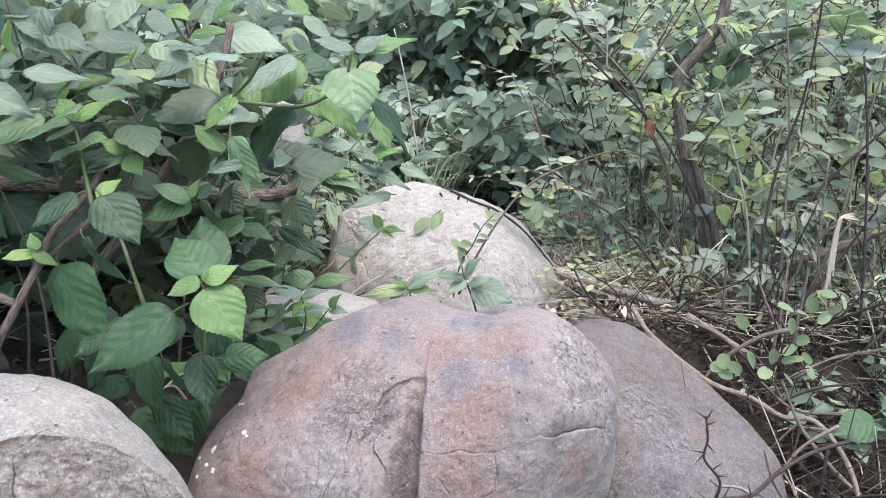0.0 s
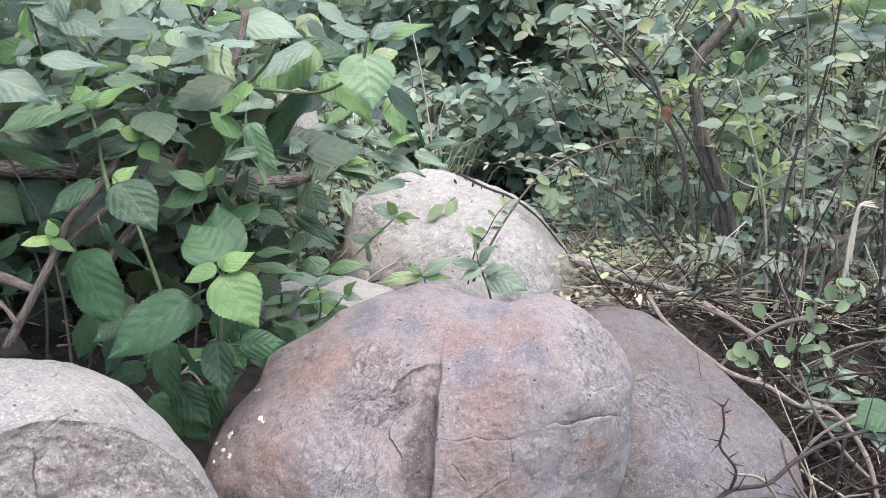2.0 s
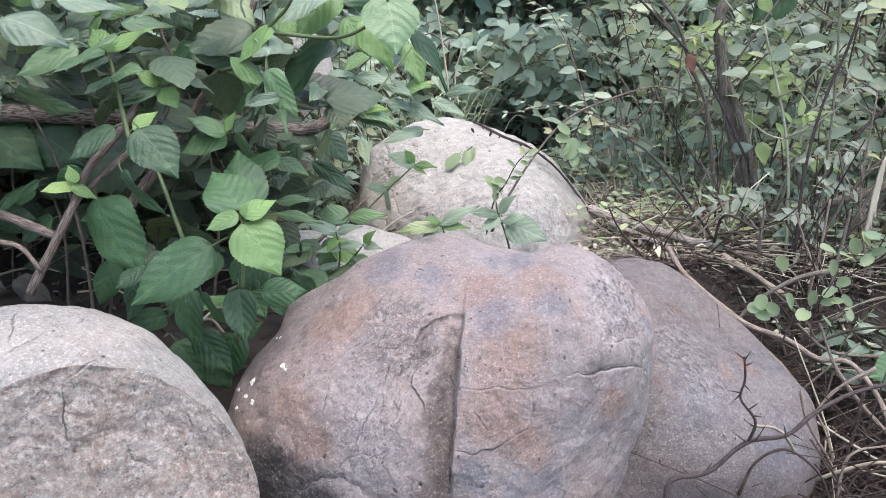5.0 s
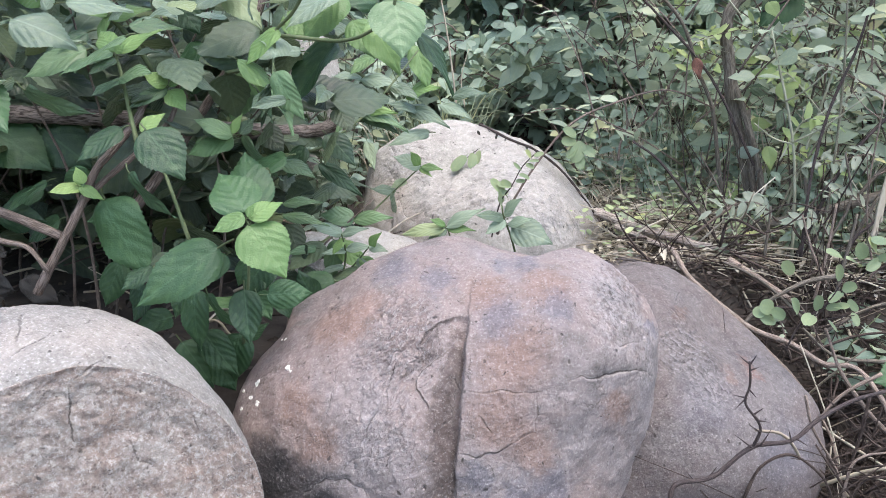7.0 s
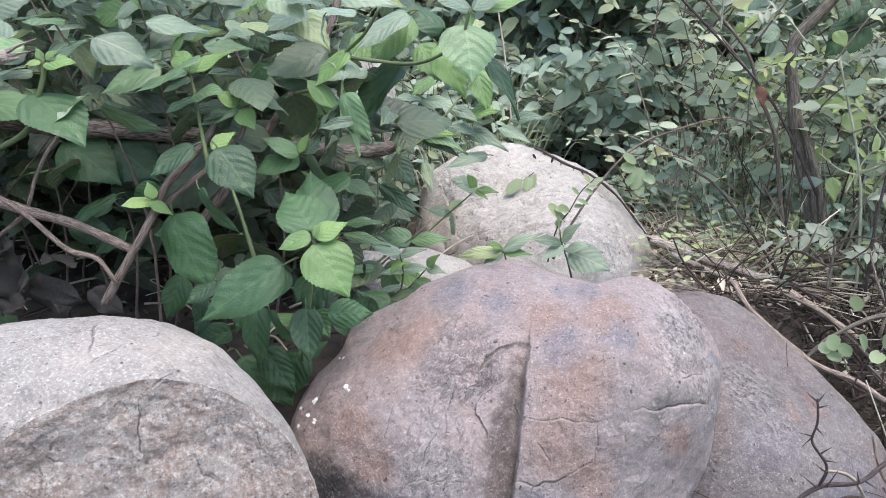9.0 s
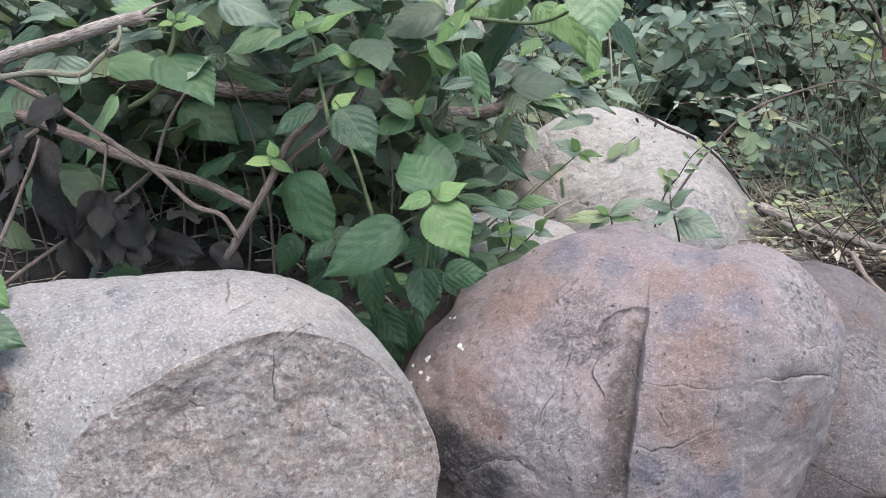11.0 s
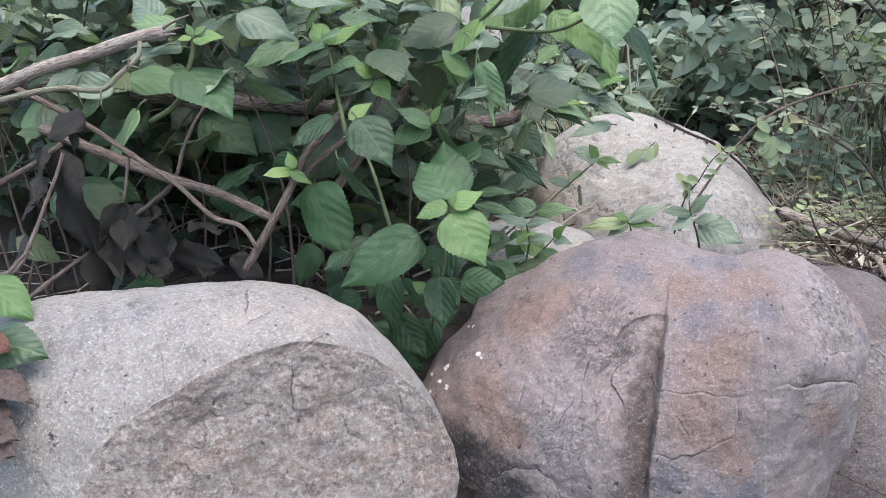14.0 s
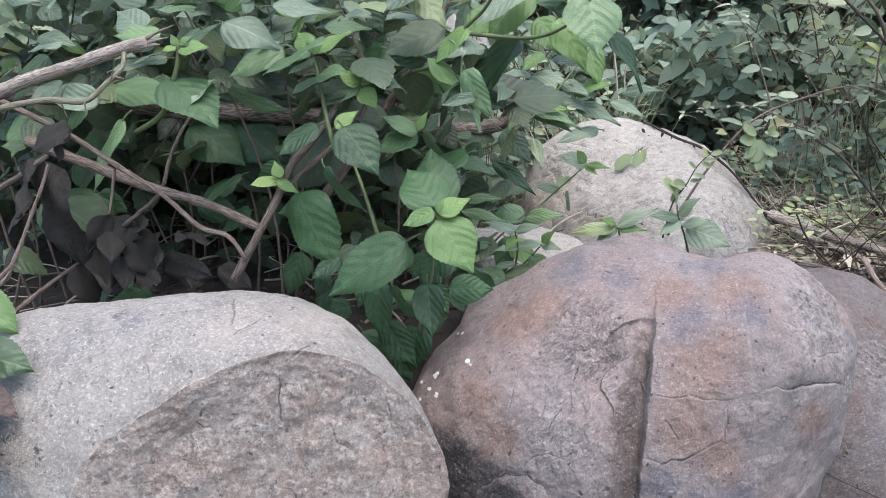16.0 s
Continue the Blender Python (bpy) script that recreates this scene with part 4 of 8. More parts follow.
left = boulder((-0.48, 0.84, 0.119), (0.304, 0.245, 0.187),
               [0.046, -0.059, -0.019, 0.074, -0.074, 0.077, -0.054, -0.112, 0.013, -0.035, -0.111, 0.202, -0.024, 0.067, 0.019, -0.237, 0.011, 0.001, -0.046, 0.168,
                -0.143, 0.007, -0.002, -0.218, 0.013, -0.008, 0.127, 0.011, 0.011, 0, 0, 0.017, 0.001, -0.005, 0.007, 0, -0.001, 0, 0, 0],
               ROCK_LEFT, "pale grey boulder with a broken rough brown face", 8, 0.003, LEFT_SWELLS, ((0.101, -0.120, 0.111), (0.575, -0.808, 0.112), 0.002), 12, left_marks, 0.65)


def stone(at, radii, material, label, seed):
    """A smaller stone, half sunk in the soil."""
    rnd = random.Random(seed)
    return boulder(at, radii, [rnd.uniform(-0.14, 0.14) for _ in range(24)], material, label, 5, 0.004, (), None, seed)


stone((-0.28, 1.52, 0.115), (0.2, 0.12, 0.1), ROCK_BACK, "small rough grey boulder behind the leafy bush", 31)
stone((0.30, 1.56, 0.07), (0.08, 0.08, 0.08), ROCK_RIGHT, "small brownish stone beside the pale root", 32)
stone((-0.5, 2.35, 0.32), (0.1, 0.1, 0.28), ROCK_BACK, "pale upright stone glimpsed behind the leafy bush", 33)
for k, (x, y, r) in enumerate([(0.62, 2.35, 0.07), (0.8, 2.3, 0.05), (0.45, 2.5, 0.05), (1.05, 2.2, 0.06), (0.98, 1.9, 0.05)]):
    stone((x, y, ground_height(x, y) + 0.2 * r), (1.4 * r, r, 0.7 * r), ROCK_BACK, "small pale stone lying on the litter", 40 + k)


def flecks():
    """White flakes on the shoulder of the pinkish boulder."""
    rnd = random.Random(3)
    for x, y, z, r in ((-0.281, 0.993, 0.147, 0.006), (-0.304, 1.011, 0.127, 0.0035), (-0.233, 0.973, 0.181, 0.0055), (-0.301, 0.986, 0.114, 0.004), (-0.273, 0.965, 0.136, 0.004),
                       (-0.287, 0.982, 0.133, 0.004), (-0.274, 0.964, 0.133, 0.0035), (-0.228, 0.964, 0.18, 0.003), (-0.252, 1.02, 0.2, 0.004), (-0.262, 1.03, 0.195, 0.003), (-0.278, 0.99, 0.152, 0.004)):
        hit, spot, normal, _ = middle.ray_cast(Vector((3 * (x + 0.03), -1.4, z + 0.9)) * 0.3, (Vector((x, y, z)) - middle.location - Vector((3 * (x + 0.03), -1.4, z + 0.9)) * 0.3).normalized())
        if not hit:
            continue
        turn = normal.to_track_quat("Z", "Y")
        n = 9
        ring = [(1.2 * r * rnd.uniform(0.5, 1.15) * math.cos(2 * math.pi * i / n), 0.8 * r * rnd.uniform(0.5, 1.15) * math.sin(2 * math.pi * i / n)) for i in range(n)]
        verts = [spot + turn @ Vector((a, b, -0.002)) for a, b in ring] + [spot + turn @ Vector((0.8 * a, 0.8 * b, 0.0012)) for a, b in ring]
        faces = [tuple(range(n, 2 * n))] + [(i, (i + 1) % n, n + (i + 1) % n, n + i) for i in range(n)]
        mesh_object("white_fleck", verts, faces, LICHEN, middle, None, False, "flaky white fleck")


bpy.context.view_layer.update()
flecks()


# ---------------------------------------------------------------- thicket behind
FAR_LEAF = leaf_data(0.52, 0.16, 0.25, 0.03, 0.0, 5, 2, 1.1, 0.55)
OVAL_LEAF = leaf_data(0.46, 0.12, 0.25, 0.0, 0.0, 6, 2, 0.3, 0.55)


def shrub(at, size, leaves, length, label, material=LEAF_FAR, template=FAR_LEAF, seed=0, stems=26):
    """A dense shrub: thin stems that fork and arch, and leaves in pairs along them."""
    rnd = random.Random(seed)
    base = Vector((at[0], at[1], ground_height(at[0], at[1])))
    bush = thing("shrub", base, label, "shrub", "shrubs of the thicket")
    wood, poses = [], []
    per = max(4, leaves // (stems * 4))
    for s in range(stems):
        a = rnd.uniform(0, 2 * math.pi)
        out = Vector((math.cos(a), math.sin(a), 0))
        reach = rnd.uniform(0.15, 1.0)
        foot = base + out * 0.15 * size[0] * reach
        tip = base + Vector((out.x * size[0] * reach, out.y * size[1] * reach, size[2] * rnd.uniform(0.5, 1.05) * (1 - 0.35 * reach ** 2)))
        mid = foot.lerp(tip, 0.5) + Vector((0, 0, 0.12 * size[2]))
        line = smooth_line([foot, mid, tip], 6)
        wood.append(tube_data([q - base for q in line], 0.008, 0.002, 5, 0.1, s))
        for k in range(4):
            q = line[rnd.randrange(2, len(line))]
            b = rnd.uniform(0, 2 * math.pi)
            twig_end = q + Vector((math.cos(b) * size[0], math.sin(b) * size[1], rnd.uniform(-0.2, 0.5) * size[2])) * rnd.uniform(0.2, 0.45)
            twig = smooth_line([q, q.lerp(twig_end, 0.5) + Vector((0, 0, 0.04)), twig_end], 4)
            wood.append(tube_data([w - base for w in twig], 0.003, 0.0012, 4, 0.1, k))
            for j in range(per):
                f = (j + 0.5) / per
                w = twig[0].lerp(twig[-1], f) if rnd.random() < 0.5 else twig[min(len(twig) - 1, int(f * len(twig)))]
                c = rnd.uniform(0, 2 * math.pi)
                way = Vector((math.cos(c), math.sin(c), rnd.uniform(-0.9, 0.25)))
                here = w + Vector((rnd.gauss(0, 0.02), rnd.gauss(0, 0.02), rnd.gauss(0, 0.02)))
                poses.append(leaf_pose(here, here + way * length * rnd.uniform(0.55, 1.25), rnd.uniform(-40, 40), (rnd.uniform(-0.5, 0.5), rnd.uniform(-1.0, -0.3), rnd.uniform(0.3, 0.9))))
    v, f, u = joined(wood)
    mesh_object("stem_tangle", v, f, STEM_BROWN, bush, u)["kind"] = "stuff"
    many("foliage", template, poses, material, bush)
    return bush


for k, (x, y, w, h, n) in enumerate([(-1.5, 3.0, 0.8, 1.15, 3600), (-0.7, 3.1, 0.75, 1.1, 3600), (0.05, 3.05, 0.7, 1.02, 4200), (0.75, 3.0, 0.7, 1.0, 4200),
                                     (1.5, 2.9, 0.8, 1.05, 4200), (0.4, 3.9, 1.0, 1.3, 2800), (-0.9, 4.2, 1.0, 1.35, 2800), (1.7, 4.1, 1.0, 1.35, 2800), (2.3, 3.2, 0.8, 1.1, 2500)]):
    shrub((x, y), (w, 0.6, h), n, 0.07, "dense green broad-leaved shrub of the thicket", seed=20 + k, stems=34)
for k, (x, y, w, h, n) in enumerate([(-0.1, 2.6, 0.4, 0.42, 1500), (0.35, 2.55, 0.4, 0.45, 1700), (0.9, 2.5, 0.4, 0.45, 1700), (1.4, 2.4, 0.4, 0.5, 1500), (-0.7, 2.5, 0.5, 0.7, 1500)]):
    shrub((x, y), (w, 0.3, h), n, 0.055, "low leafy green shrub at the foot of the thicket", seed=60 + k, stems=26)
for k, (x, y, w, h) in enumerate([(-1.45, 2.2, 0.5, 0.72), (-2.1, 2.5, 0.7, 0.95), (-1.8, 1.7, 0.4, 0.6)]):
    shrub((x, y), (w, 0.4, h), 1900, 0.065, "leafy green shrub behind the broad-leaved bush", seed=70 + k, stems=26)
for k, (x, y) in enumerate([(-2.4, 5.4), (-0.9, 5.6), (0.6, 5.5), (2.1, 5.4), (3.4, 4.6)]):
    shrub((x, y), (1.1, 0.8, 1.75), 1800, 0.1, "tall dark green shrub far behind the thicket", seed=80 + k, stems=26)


# ---------------------------------------------------------------- broad-leaved bush beside the boulders
bush = thing("leafy_bush", (-0.45, 1.2, ground_height(-0.45, 1.2)), "broad-leaved green bush with toothed leaves beside pale boulders", "bush")
stem("stem", [(-0.494, 1.160, 0.334), (-0.450, 1.180, 0.392), (-0.415, 1.200, 0.442), (-0.353, 1.200, 0.525), (-0.319, 1.210, 0.578), (-0.296, 1.220, 0.631), (-0.287, 1.240, 0.684)], 0.0075, 0.0050, STEM_BROWN, bush, 8, 0.08, 6, "ribbed reddish-brown stem", 3)
stem("stem", [(-0.570, 1.020, 0.259), (-0.545, 1.020, 0.298), (-0.511, 1.020, 0.350), (-0.493, 1.030, 0.385), (-0.473, 1.030, 0.421), (-0.453, 1.040, 0.444), (-0.429, 1.060, 0.477), (-0.415, 1.080, 0.510)], 0.0060, 0.0042, STEM_BROWN, bush, 8, 0.15, 6, "reddish-brown stem", 4)
stem("stem", [(-0.494, 1.030, 0.381), (-0.465, 1.040, 0.408), (-0.426, 1.050, 0.439), (-0.393, 1.080, 0.474), (-0.385, 1.100, 0.518), (-0.393, 1.100, 0.547)], 0.0042, 0.0030, STEM_BROWN, bush, 7, 0.15, 6, "reddish-brown stem", 5)
stem("stem", [(-0.416, 1.030, 0.448), (-0.418, 1.030, 0.463), (-0.431, 1.050, 0.495), (-0.444, 1.070, 0.532), (-0.454, 1.080, 0.559)], 0.0035, 0.0020, STEM_GREEN, bush, 7, 0.12, 6, "green stem", 1)
stem("stem", [(-0.350, 1.000, 0.327), (-0.359, 1.000, 0.363), (-0.378, 1.020, 0.402), (-0.398, 1.050, 0.424)], 0.0030, 0.0020, STEM_GREEN, bush, 7, 0.12, 6, "green stem", 1)
stem("stem", [(-0.273, 1.100, 0.384), (-0.273, 1.080, 0.411), (-0.266, 0.970, 0.375)], 0.0028, 0.0018, STEM_GREEN, bush, 7, 0.12, 6, "green stem", 1)
stem("stem", [(-0.337, 1.150, 0.529), (-0.299, 1.130, 0.539), (-0.263, 1.100, 0.570), (-0.251, 1.100, 0.586), (-0.223, 1.080, 0.608), (-0.199, 1.060, 0.639)], 0.0030, 0.0020, STEM_GREEN, bush, 7, 0.12, 6, "green stem", 1)
stem("stem", [(-0.251, 1.100, 0.579), (-0.216, 1.100, 0.575), (-0.169, 1.080, 0.572), (-0.133, 1.050, 0.580), (-0.099, 1.030, 0.603), (-0.087, 1.020, 0.637)], 0.0028, 0.0018, STEM_GREEN, bush, 7, 0.12, 6, "green stem", 1)
stem("stem", [(-0.251, 1.100, 0.586), (-0.252, 1.080, 0.554), (-0.251, 1.060, 0.521)], 0.0020, 0.0012, STEM_GREEN, bush, 7, 0.12, 6, "green stem", 1)
stem("stem", [(-0.307, 1.300, 0.391), (-0.257, 1.320, 0.397), (-0.225, 1.350, 0.415), (-0.185, 1.400, 0.445), (-0.141, 1.450, 0.496), (-0.106, 1.500, 0.541)], 0.0025, 0.0015, STEM_GREEN, bush, 7, 0.12, 6, "green stem", 1)
stem("stem", [(-0.449, 1.250, 0.476), (-0.486, 1.220, 0.562), (-0.519, 1.200, 0.618), (-0.533, 1.200, 0.672), (-0.535, 1.200, 0.747)], 0.0045, 0.0030, STEM_GREEN, bush, 7, 0.12, 6, "green stem", 1)
stem("stem", [(-0.315, 1.250, 0.599), (-0.336, 1.250, 0.648), (-0.363, 1.250, 0.672), (-0.380, 1.250, 0.712)], 0.0035, 0.0020, STEM_GREEN, bush, 7, 0.12, 6, "green stem", 1)
stem("stem", [(-0.696, 1.030, 0.462), (-0.648, 1.020, 0.487), (-0.620, 1.000, 0.518), (-0.604, 1.000, 0.553), (-0.600, 1.000, 0.577)], 0.0040, 0.0030, STEM_GREEN, bush, 7, 0.12, 6, "green stem", 1)
stem("stem", [(-0.638, 1.020, 0.493), (-0.602, 1.000, 0.504), (-0.572, 0.990, 0.516)], 0.0025, 0.0015, STEM_GREEN, bush, 7, 0.12, 6, "green stem", 1)
stem("stem", [(-0.314, 1.050, 0.169), (-0.298, 1.020, 0.230), (-0.283, 1.000, 0.283), (-0.276, 0.990, 0.331), (-0.269, 0.970, 0.365)], 0.0025, 0.0015, STEM_GREEN, bush, 7, 0.12, 6, "green stem", 1)
leaf(bush, (-0.262, 0.955, 0.370), (-0.213, 0.925, 0.320), -8, 0, MID, 1.28)
leaf(bush, (-0.269, 0.970, 0.382), (-0.312, 1.010, 0.430), 10, 0, SHADED, 1.25)
leaf(bush, (-0.275, 1.000, 0.372), (-0.294, 1.050, 0.451), 0, 3, SHADED)
leaf(bush, (-0.266, 0.955, 0.380), (-0.304, 0.940, 0.370), 5, 0, YOUNG, 0.95)
leaf(bush, (-0.262, 0.955, 0.378), (-0.226, 0.970, 0.398), 0, 0, YOUNG, 0.95)
leaf(bush, (-0.262, 0.950, 0.381), (-0.254, 0.950, 0.397), 0, 0, YOUNG, 0.90)
leaf(bush, (-0.305, 0.970, 0.338), (-0.402, 0.920, 0.284), -12, 0, SHADED, 0.82)
leaf(bush, (-0.382, 0.980, 0.477), (-0.331, 0.950, 0.430), -5, 0, SHADED, 1.15)
leaf(bush, (-0.320, 1.170, 0.544), (-0.374, 1.140, 0.568), -20, 0)
leaf(bush, (-0.249, 1.100, 0.587), (-0.292, 1.070, 0.551), 15, 0, YOUNG, 0.85)
leaf(bush, (-0.195, 1.200, 0.567), (-0.262, 1.170, 0.486), 20, 2, SHADED, 1.05)
leaf(bush, (-0.094, 1.030, 0.619), (-0.079, 0.985, 0.563), -10, 0, LEAVES, 1.40)
leaf(bush, (-0.076, 1.100, 0.583), (-0.010, 1.080, 0.523), -25, 1, SHADED, 0.55)
leaf(bush, (-0.137, 1.130, 0.594), (-0.093, 1.100, 0.539), 0, 1, YOUNG)
leaf(bush, (-0.163, 1.160, 0.596), (-0.133, 1.120, 0.555), 10, 0, YOUNG)
leaf(bush, (-0.259, 1.200, 0.608), (-0.227, 1.170, 0.575), 10, 0, YOUNG, 1.20)
leaf(bush, (-0.243, 1.050, 0.538), (-0.216, 1.020, 0.482), 30, 1, LEAVES, 0.80)
leaf(bush, (-0.251, 1.060, 0.521), (-0.278, 1.040, 0.494), 40, 2, LEAVES, 0.62)
leaf(bush, (-0.251, 1.060, 0.521), (-0.262, 1.040, 0.483), -30, 2, LEAVES, 0.62)
leaf(bush, (-0.251, 1.060, 0.521), (-0.253, 1.040, 0.477), 60, 2, LEAVES, 0.62)
leaf(bush, (-0.251, 1.060, 0.521), (-0.220, 1.040, 0.463), -40, 2, LEAVES, 0.62)
leaf(bush, (-0.251, 1.060, 0.521), (-0.232, 1.040, 0.489), 20, 2, LEAVES, 0.62)
leaf(bush, (-0.453, 1.080, 0.559), (-0.405, 1.100, 0.597), -15, 0, YOUNG, 0.70)
leaf(bush, (-0.456, 1.080, 0.561), (-0.506, 1.030, 0.549), 20, 0, LEAVES, 0.60)
leaf(bush, (-0.449, 1.070, 0.553), (-0.475, 1.040, 0.542), 10, 0, LEAVES, 0.80)
leaf(bush, (-0.456, 1.080, 0.562), (-0.492, 1.120, 0.596), 0, 0, YOUNG, 0.70)
leaf(bush, (-0.440, 1.060, 0.532), (-0.395, 1.030, 0.547), -10, 0, LEAVES, 0.90)
leaf(bush, (-0.440, 1.060, 0.529), (-0.464, 1.020, 0.520), 15, 0, LEAVES, 0.75)
leaf(bush, (-0.449, 1.070, 0.561), (-0.457, 1.070, 0.576), 0, 0, YOUNG, 0.90)
leaf(bush, (-0.449, 1.070, 0.560), (-0.436, 1.070, 0.571), 30, 0, YOUNG, 0.90)
leaf(bush, (-0.429, 1.020, 0.473), (-0.475, 0.980, 0.448), 5, 0, SHADED, 0.85)
leaf(bush, (-0.407, 1.020, 0.470), (-0.380, 1.030, 0.493), 10, 0, YOUNG, 0.85)
leaf(bush, (-0.387, 1.070, 0.520), (-0.411, 1.060, 0.538), 0, 0, YOUNG, 1.10)
leaf(bush, (-0.386, 1.070, 0.520), (-0.361, 1.070, 0.535), 0, 0, YOUNG, 0.70)
leaf(bush, (-0.388, 1.070, 0.517), (-0.430, 1.040, 0.502), 0, 0, LEAVES, 0.70)
leaf(bush, (-0.386, 1.070, 0.514), (-0.361, 1.050, 0.495), 0, 0, YOUNG, 1.10)
leaf(bush, (-0.446, 1.300, 0.489), (-0.423, 1.280, 0.557), 20, 2, SHADED)
leaf(bush, (-0.328, 1.220, 0.516), (-0.363, 1.200, 0.462), 0, 3, LEAVES, 1.15)
leaf(bush, (-0.354, 1.100, 0.452), (-0.323, 1.140, 0.477), 0, 1)
leaf(bush, (-0.319, 1.100, 0.452), (-0.359, 1.080, 0.481), 0, 0, LEAVES, 0.75)
leaf(bush, (-0.320, 1.100, 0.455), (-0.307, 1.100, 0.482), 0, 0, YOUNG, 0.70)
leaf(bush, (-0.309, 1.100, 0.454), (-0.294, 1.120, 0.476), 20, 0, LEAVES, 0.80)
leaf(bush, (-0.325, 1.120, 0.449), (-0.375, 1.080, 0.441), 0, 3, SHADED, 0.90)
leaf(bush, (-0.473, 1.040, 0.381), (-0.424, 0.990, 0.289), 25, 3, SHADED)
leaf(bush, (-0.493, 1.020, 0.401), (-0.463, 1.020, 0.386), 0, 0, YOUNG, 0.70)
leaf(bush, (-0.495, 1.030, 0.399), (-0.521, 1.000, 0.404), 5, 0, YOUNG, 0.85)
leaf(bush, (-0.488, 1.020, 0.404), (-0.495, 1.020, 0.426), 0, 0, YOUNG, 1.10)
leaf(bush, (-0.413, 0.990, 0.425), (-0.376, 0.960, 0.366), 65, 1, SHADED, 0.70)
leaf(bush, (-0.314, 1.020, 0.313), (-0.348, 0.990, 0.283), -10, 0, SHADED, 0.90)
leaf(bush, (-0.412, 1.020, 0.297), (-0.446, 0.990, 0.281), 0, 3, SHADED, 0.85)
leaf(bush, (-0.359, 1.020, 0.267), (-0.362, 0.980, 0.198), 15, 1, SHADED, 0.95)
leaf(bush, (-0.289, 1.000, 0.274), (-0.279, 0.970, 0.211), -5, 2, SHADED)
leaf(bush, (-0.336, 1.000, 0.268), (-0.310, 0.980, 0.217), 60, 1, SHADED, 0.80)
leaf(bush, (-0.258, 0.990, 0.271), (-0.201, 1.000, 0.269), 25, 3, SHADED, 0.95)
leaf(bush, (-0.316, 1.050, 0.193), (-0.331, 1.020, 0.133), 0, 1, SHADED, 1.20)
leaf(bush, (-0.299, 1.030, 0.194), (-0.274, 1.030, 0.218), 0, 0, SHADED, 0.80)
leaf(bush, (-0.386, 1.060, 0.262), (-0.402, 1.030, 0.225), 0, 1, SHADED)
leaf(bush, (-0.467, 1.100, 0.247), (-0.476, 1.080, 0.204), 0, 1, SHADED)
leaf(bush, (-0.294, 1.150, 0.274), (-0.339, 1.120, 0.224), 0, 3, SHADED, 1.10)
leaf(bush, (-0.270, 1.300, 0.405), (-0.301, 1.270, 0.366), 0, 1, SHADED)
leaf(bush, (-0.227, 1.260, 0.430), (-0.181, 1.230, 0.394), 0, 0, LEAVES, 0.95)
leaf(bush, (-0.283, 1.200, 0.400), (-0.230, 1.180, 0.389), -20, 0, LEAVES, 0.85)
leaf(bush, (-0.249, 1.300, 0.378), (-0.179, 1.270, 0.339), 10, 1, SHADED, 0.50)
leaf(bush, (-0.293, 1.150, 0.398), (-0.291, 1.120, 0.364), 40, 1, LEAVES, 0.50)
leaf(bush, (-0.324, 1.160, 0.443), (-0.288, 1.130, 0.378), 55, 1, LEAVES, 0.50)
leaf(bush, (-0.200, 1.320, 0.284), (-0.251, 1.300, 0.300), 0, 0)
leaf(bush, (-0.202, 1.320, 0.282), (-0.139, 1.300, 0.297), 0, 0, LEAVES, 0.60)
leaf(bush, (-0.222, 1.270, 0.258), (-0.166, 1.240, 0.225), 0, 1, YOUNG, 0.80)
leaf(bush, (-0.218, 1.270, 0.261), (-0.238, 1.240, 0.200), 0, 1, LEAVES, 0.80)
leaf(bush, (-0.250, 1.250, 0.253), (-0.287, 1.220, 0.262), 0, 1, LEAVES, 0.60)
leaf(bush, (-0.259, 1.100, 0.361), (-0.205, 1.080, 0.375), -10, 0, LEAVES, 0.45)
leaf(bush, (-0.266, 1.120, 0.340), (-0.199, 1.100, 0.339), -10, 0, LEAVES, 0.40)
leaf(bush, (-0.206, 1.420, 0.450), (-0.247, 1.380, 0.493), 0, 1, YOUNG, 0.55)
leaf(bush, (-0.206, 1.420, 0.450), (-0.244, 1.380, 0.424), 10, 1, LEAVES, 0.55)
leaf(bush, (-0.206, 1.420, 0.450), (-0.118, 1.380, 0.442), -10, 1, LEAVES, 0.55)
leaf(bush, (-0.206, 1.420, 0.450), (-0.136, 1.380, 0.424), 15, 1, LEAVES, 0.55)
leaf(bush, (-0.206, 1.420, 0.450), (-0.166, 1.380, 0.479), 0, 1, LEAVES, 0.55)
leaf(bush, (-0.206, 1.420, 0.450), (-0.190, 1.380, 0.475), 0, 1, YOUNG, 0.55)
leaf(bush, (-0.206, 1.420, 0.450), (-0.144, 1.380, 0.456), 20, 1, YOUNG, 0.55)
leaf(bush, (-0.215, 1.550, 0.489), (-0.147, 1.500, 0.497), 0, 1, TOP, 0.58)
leaf(bush, (-0.215, 1.550, 0.489), (-0.247, 1.500, 0.513), 0, 1, TOP, 0.58)
leaf(bush, (-0.163, 1.550, 0.478), (-0.107, 1.500, 0.472), 0, 1, TOP, 0.58)
leaf(bush, (-0.195, 1.550, 0.448), (-0.241, 1.500, 0.418), 0, 1, TOP, 0.58)
leaf(bush, (-0.133, 1.550, 0.437), (-0.057, 1.500, 0.427), 0, 1, TOP, 0.58)
leaf(bush, (-0.257, 1.550, 0.479), (-0.289, 1.500, 0.473), 0, 1, TOP, 0.58)
leaf(bush, (-0.132, 1.550, 0.458), (-0.086, 1.500, 0.492), 0, 1, YOUNG, 0.80)
leaf(bush, (-0.115, 1.550, 0.548), (-0.087, 1.500, 0.482), 0, 1, YOUNG, 0.80)
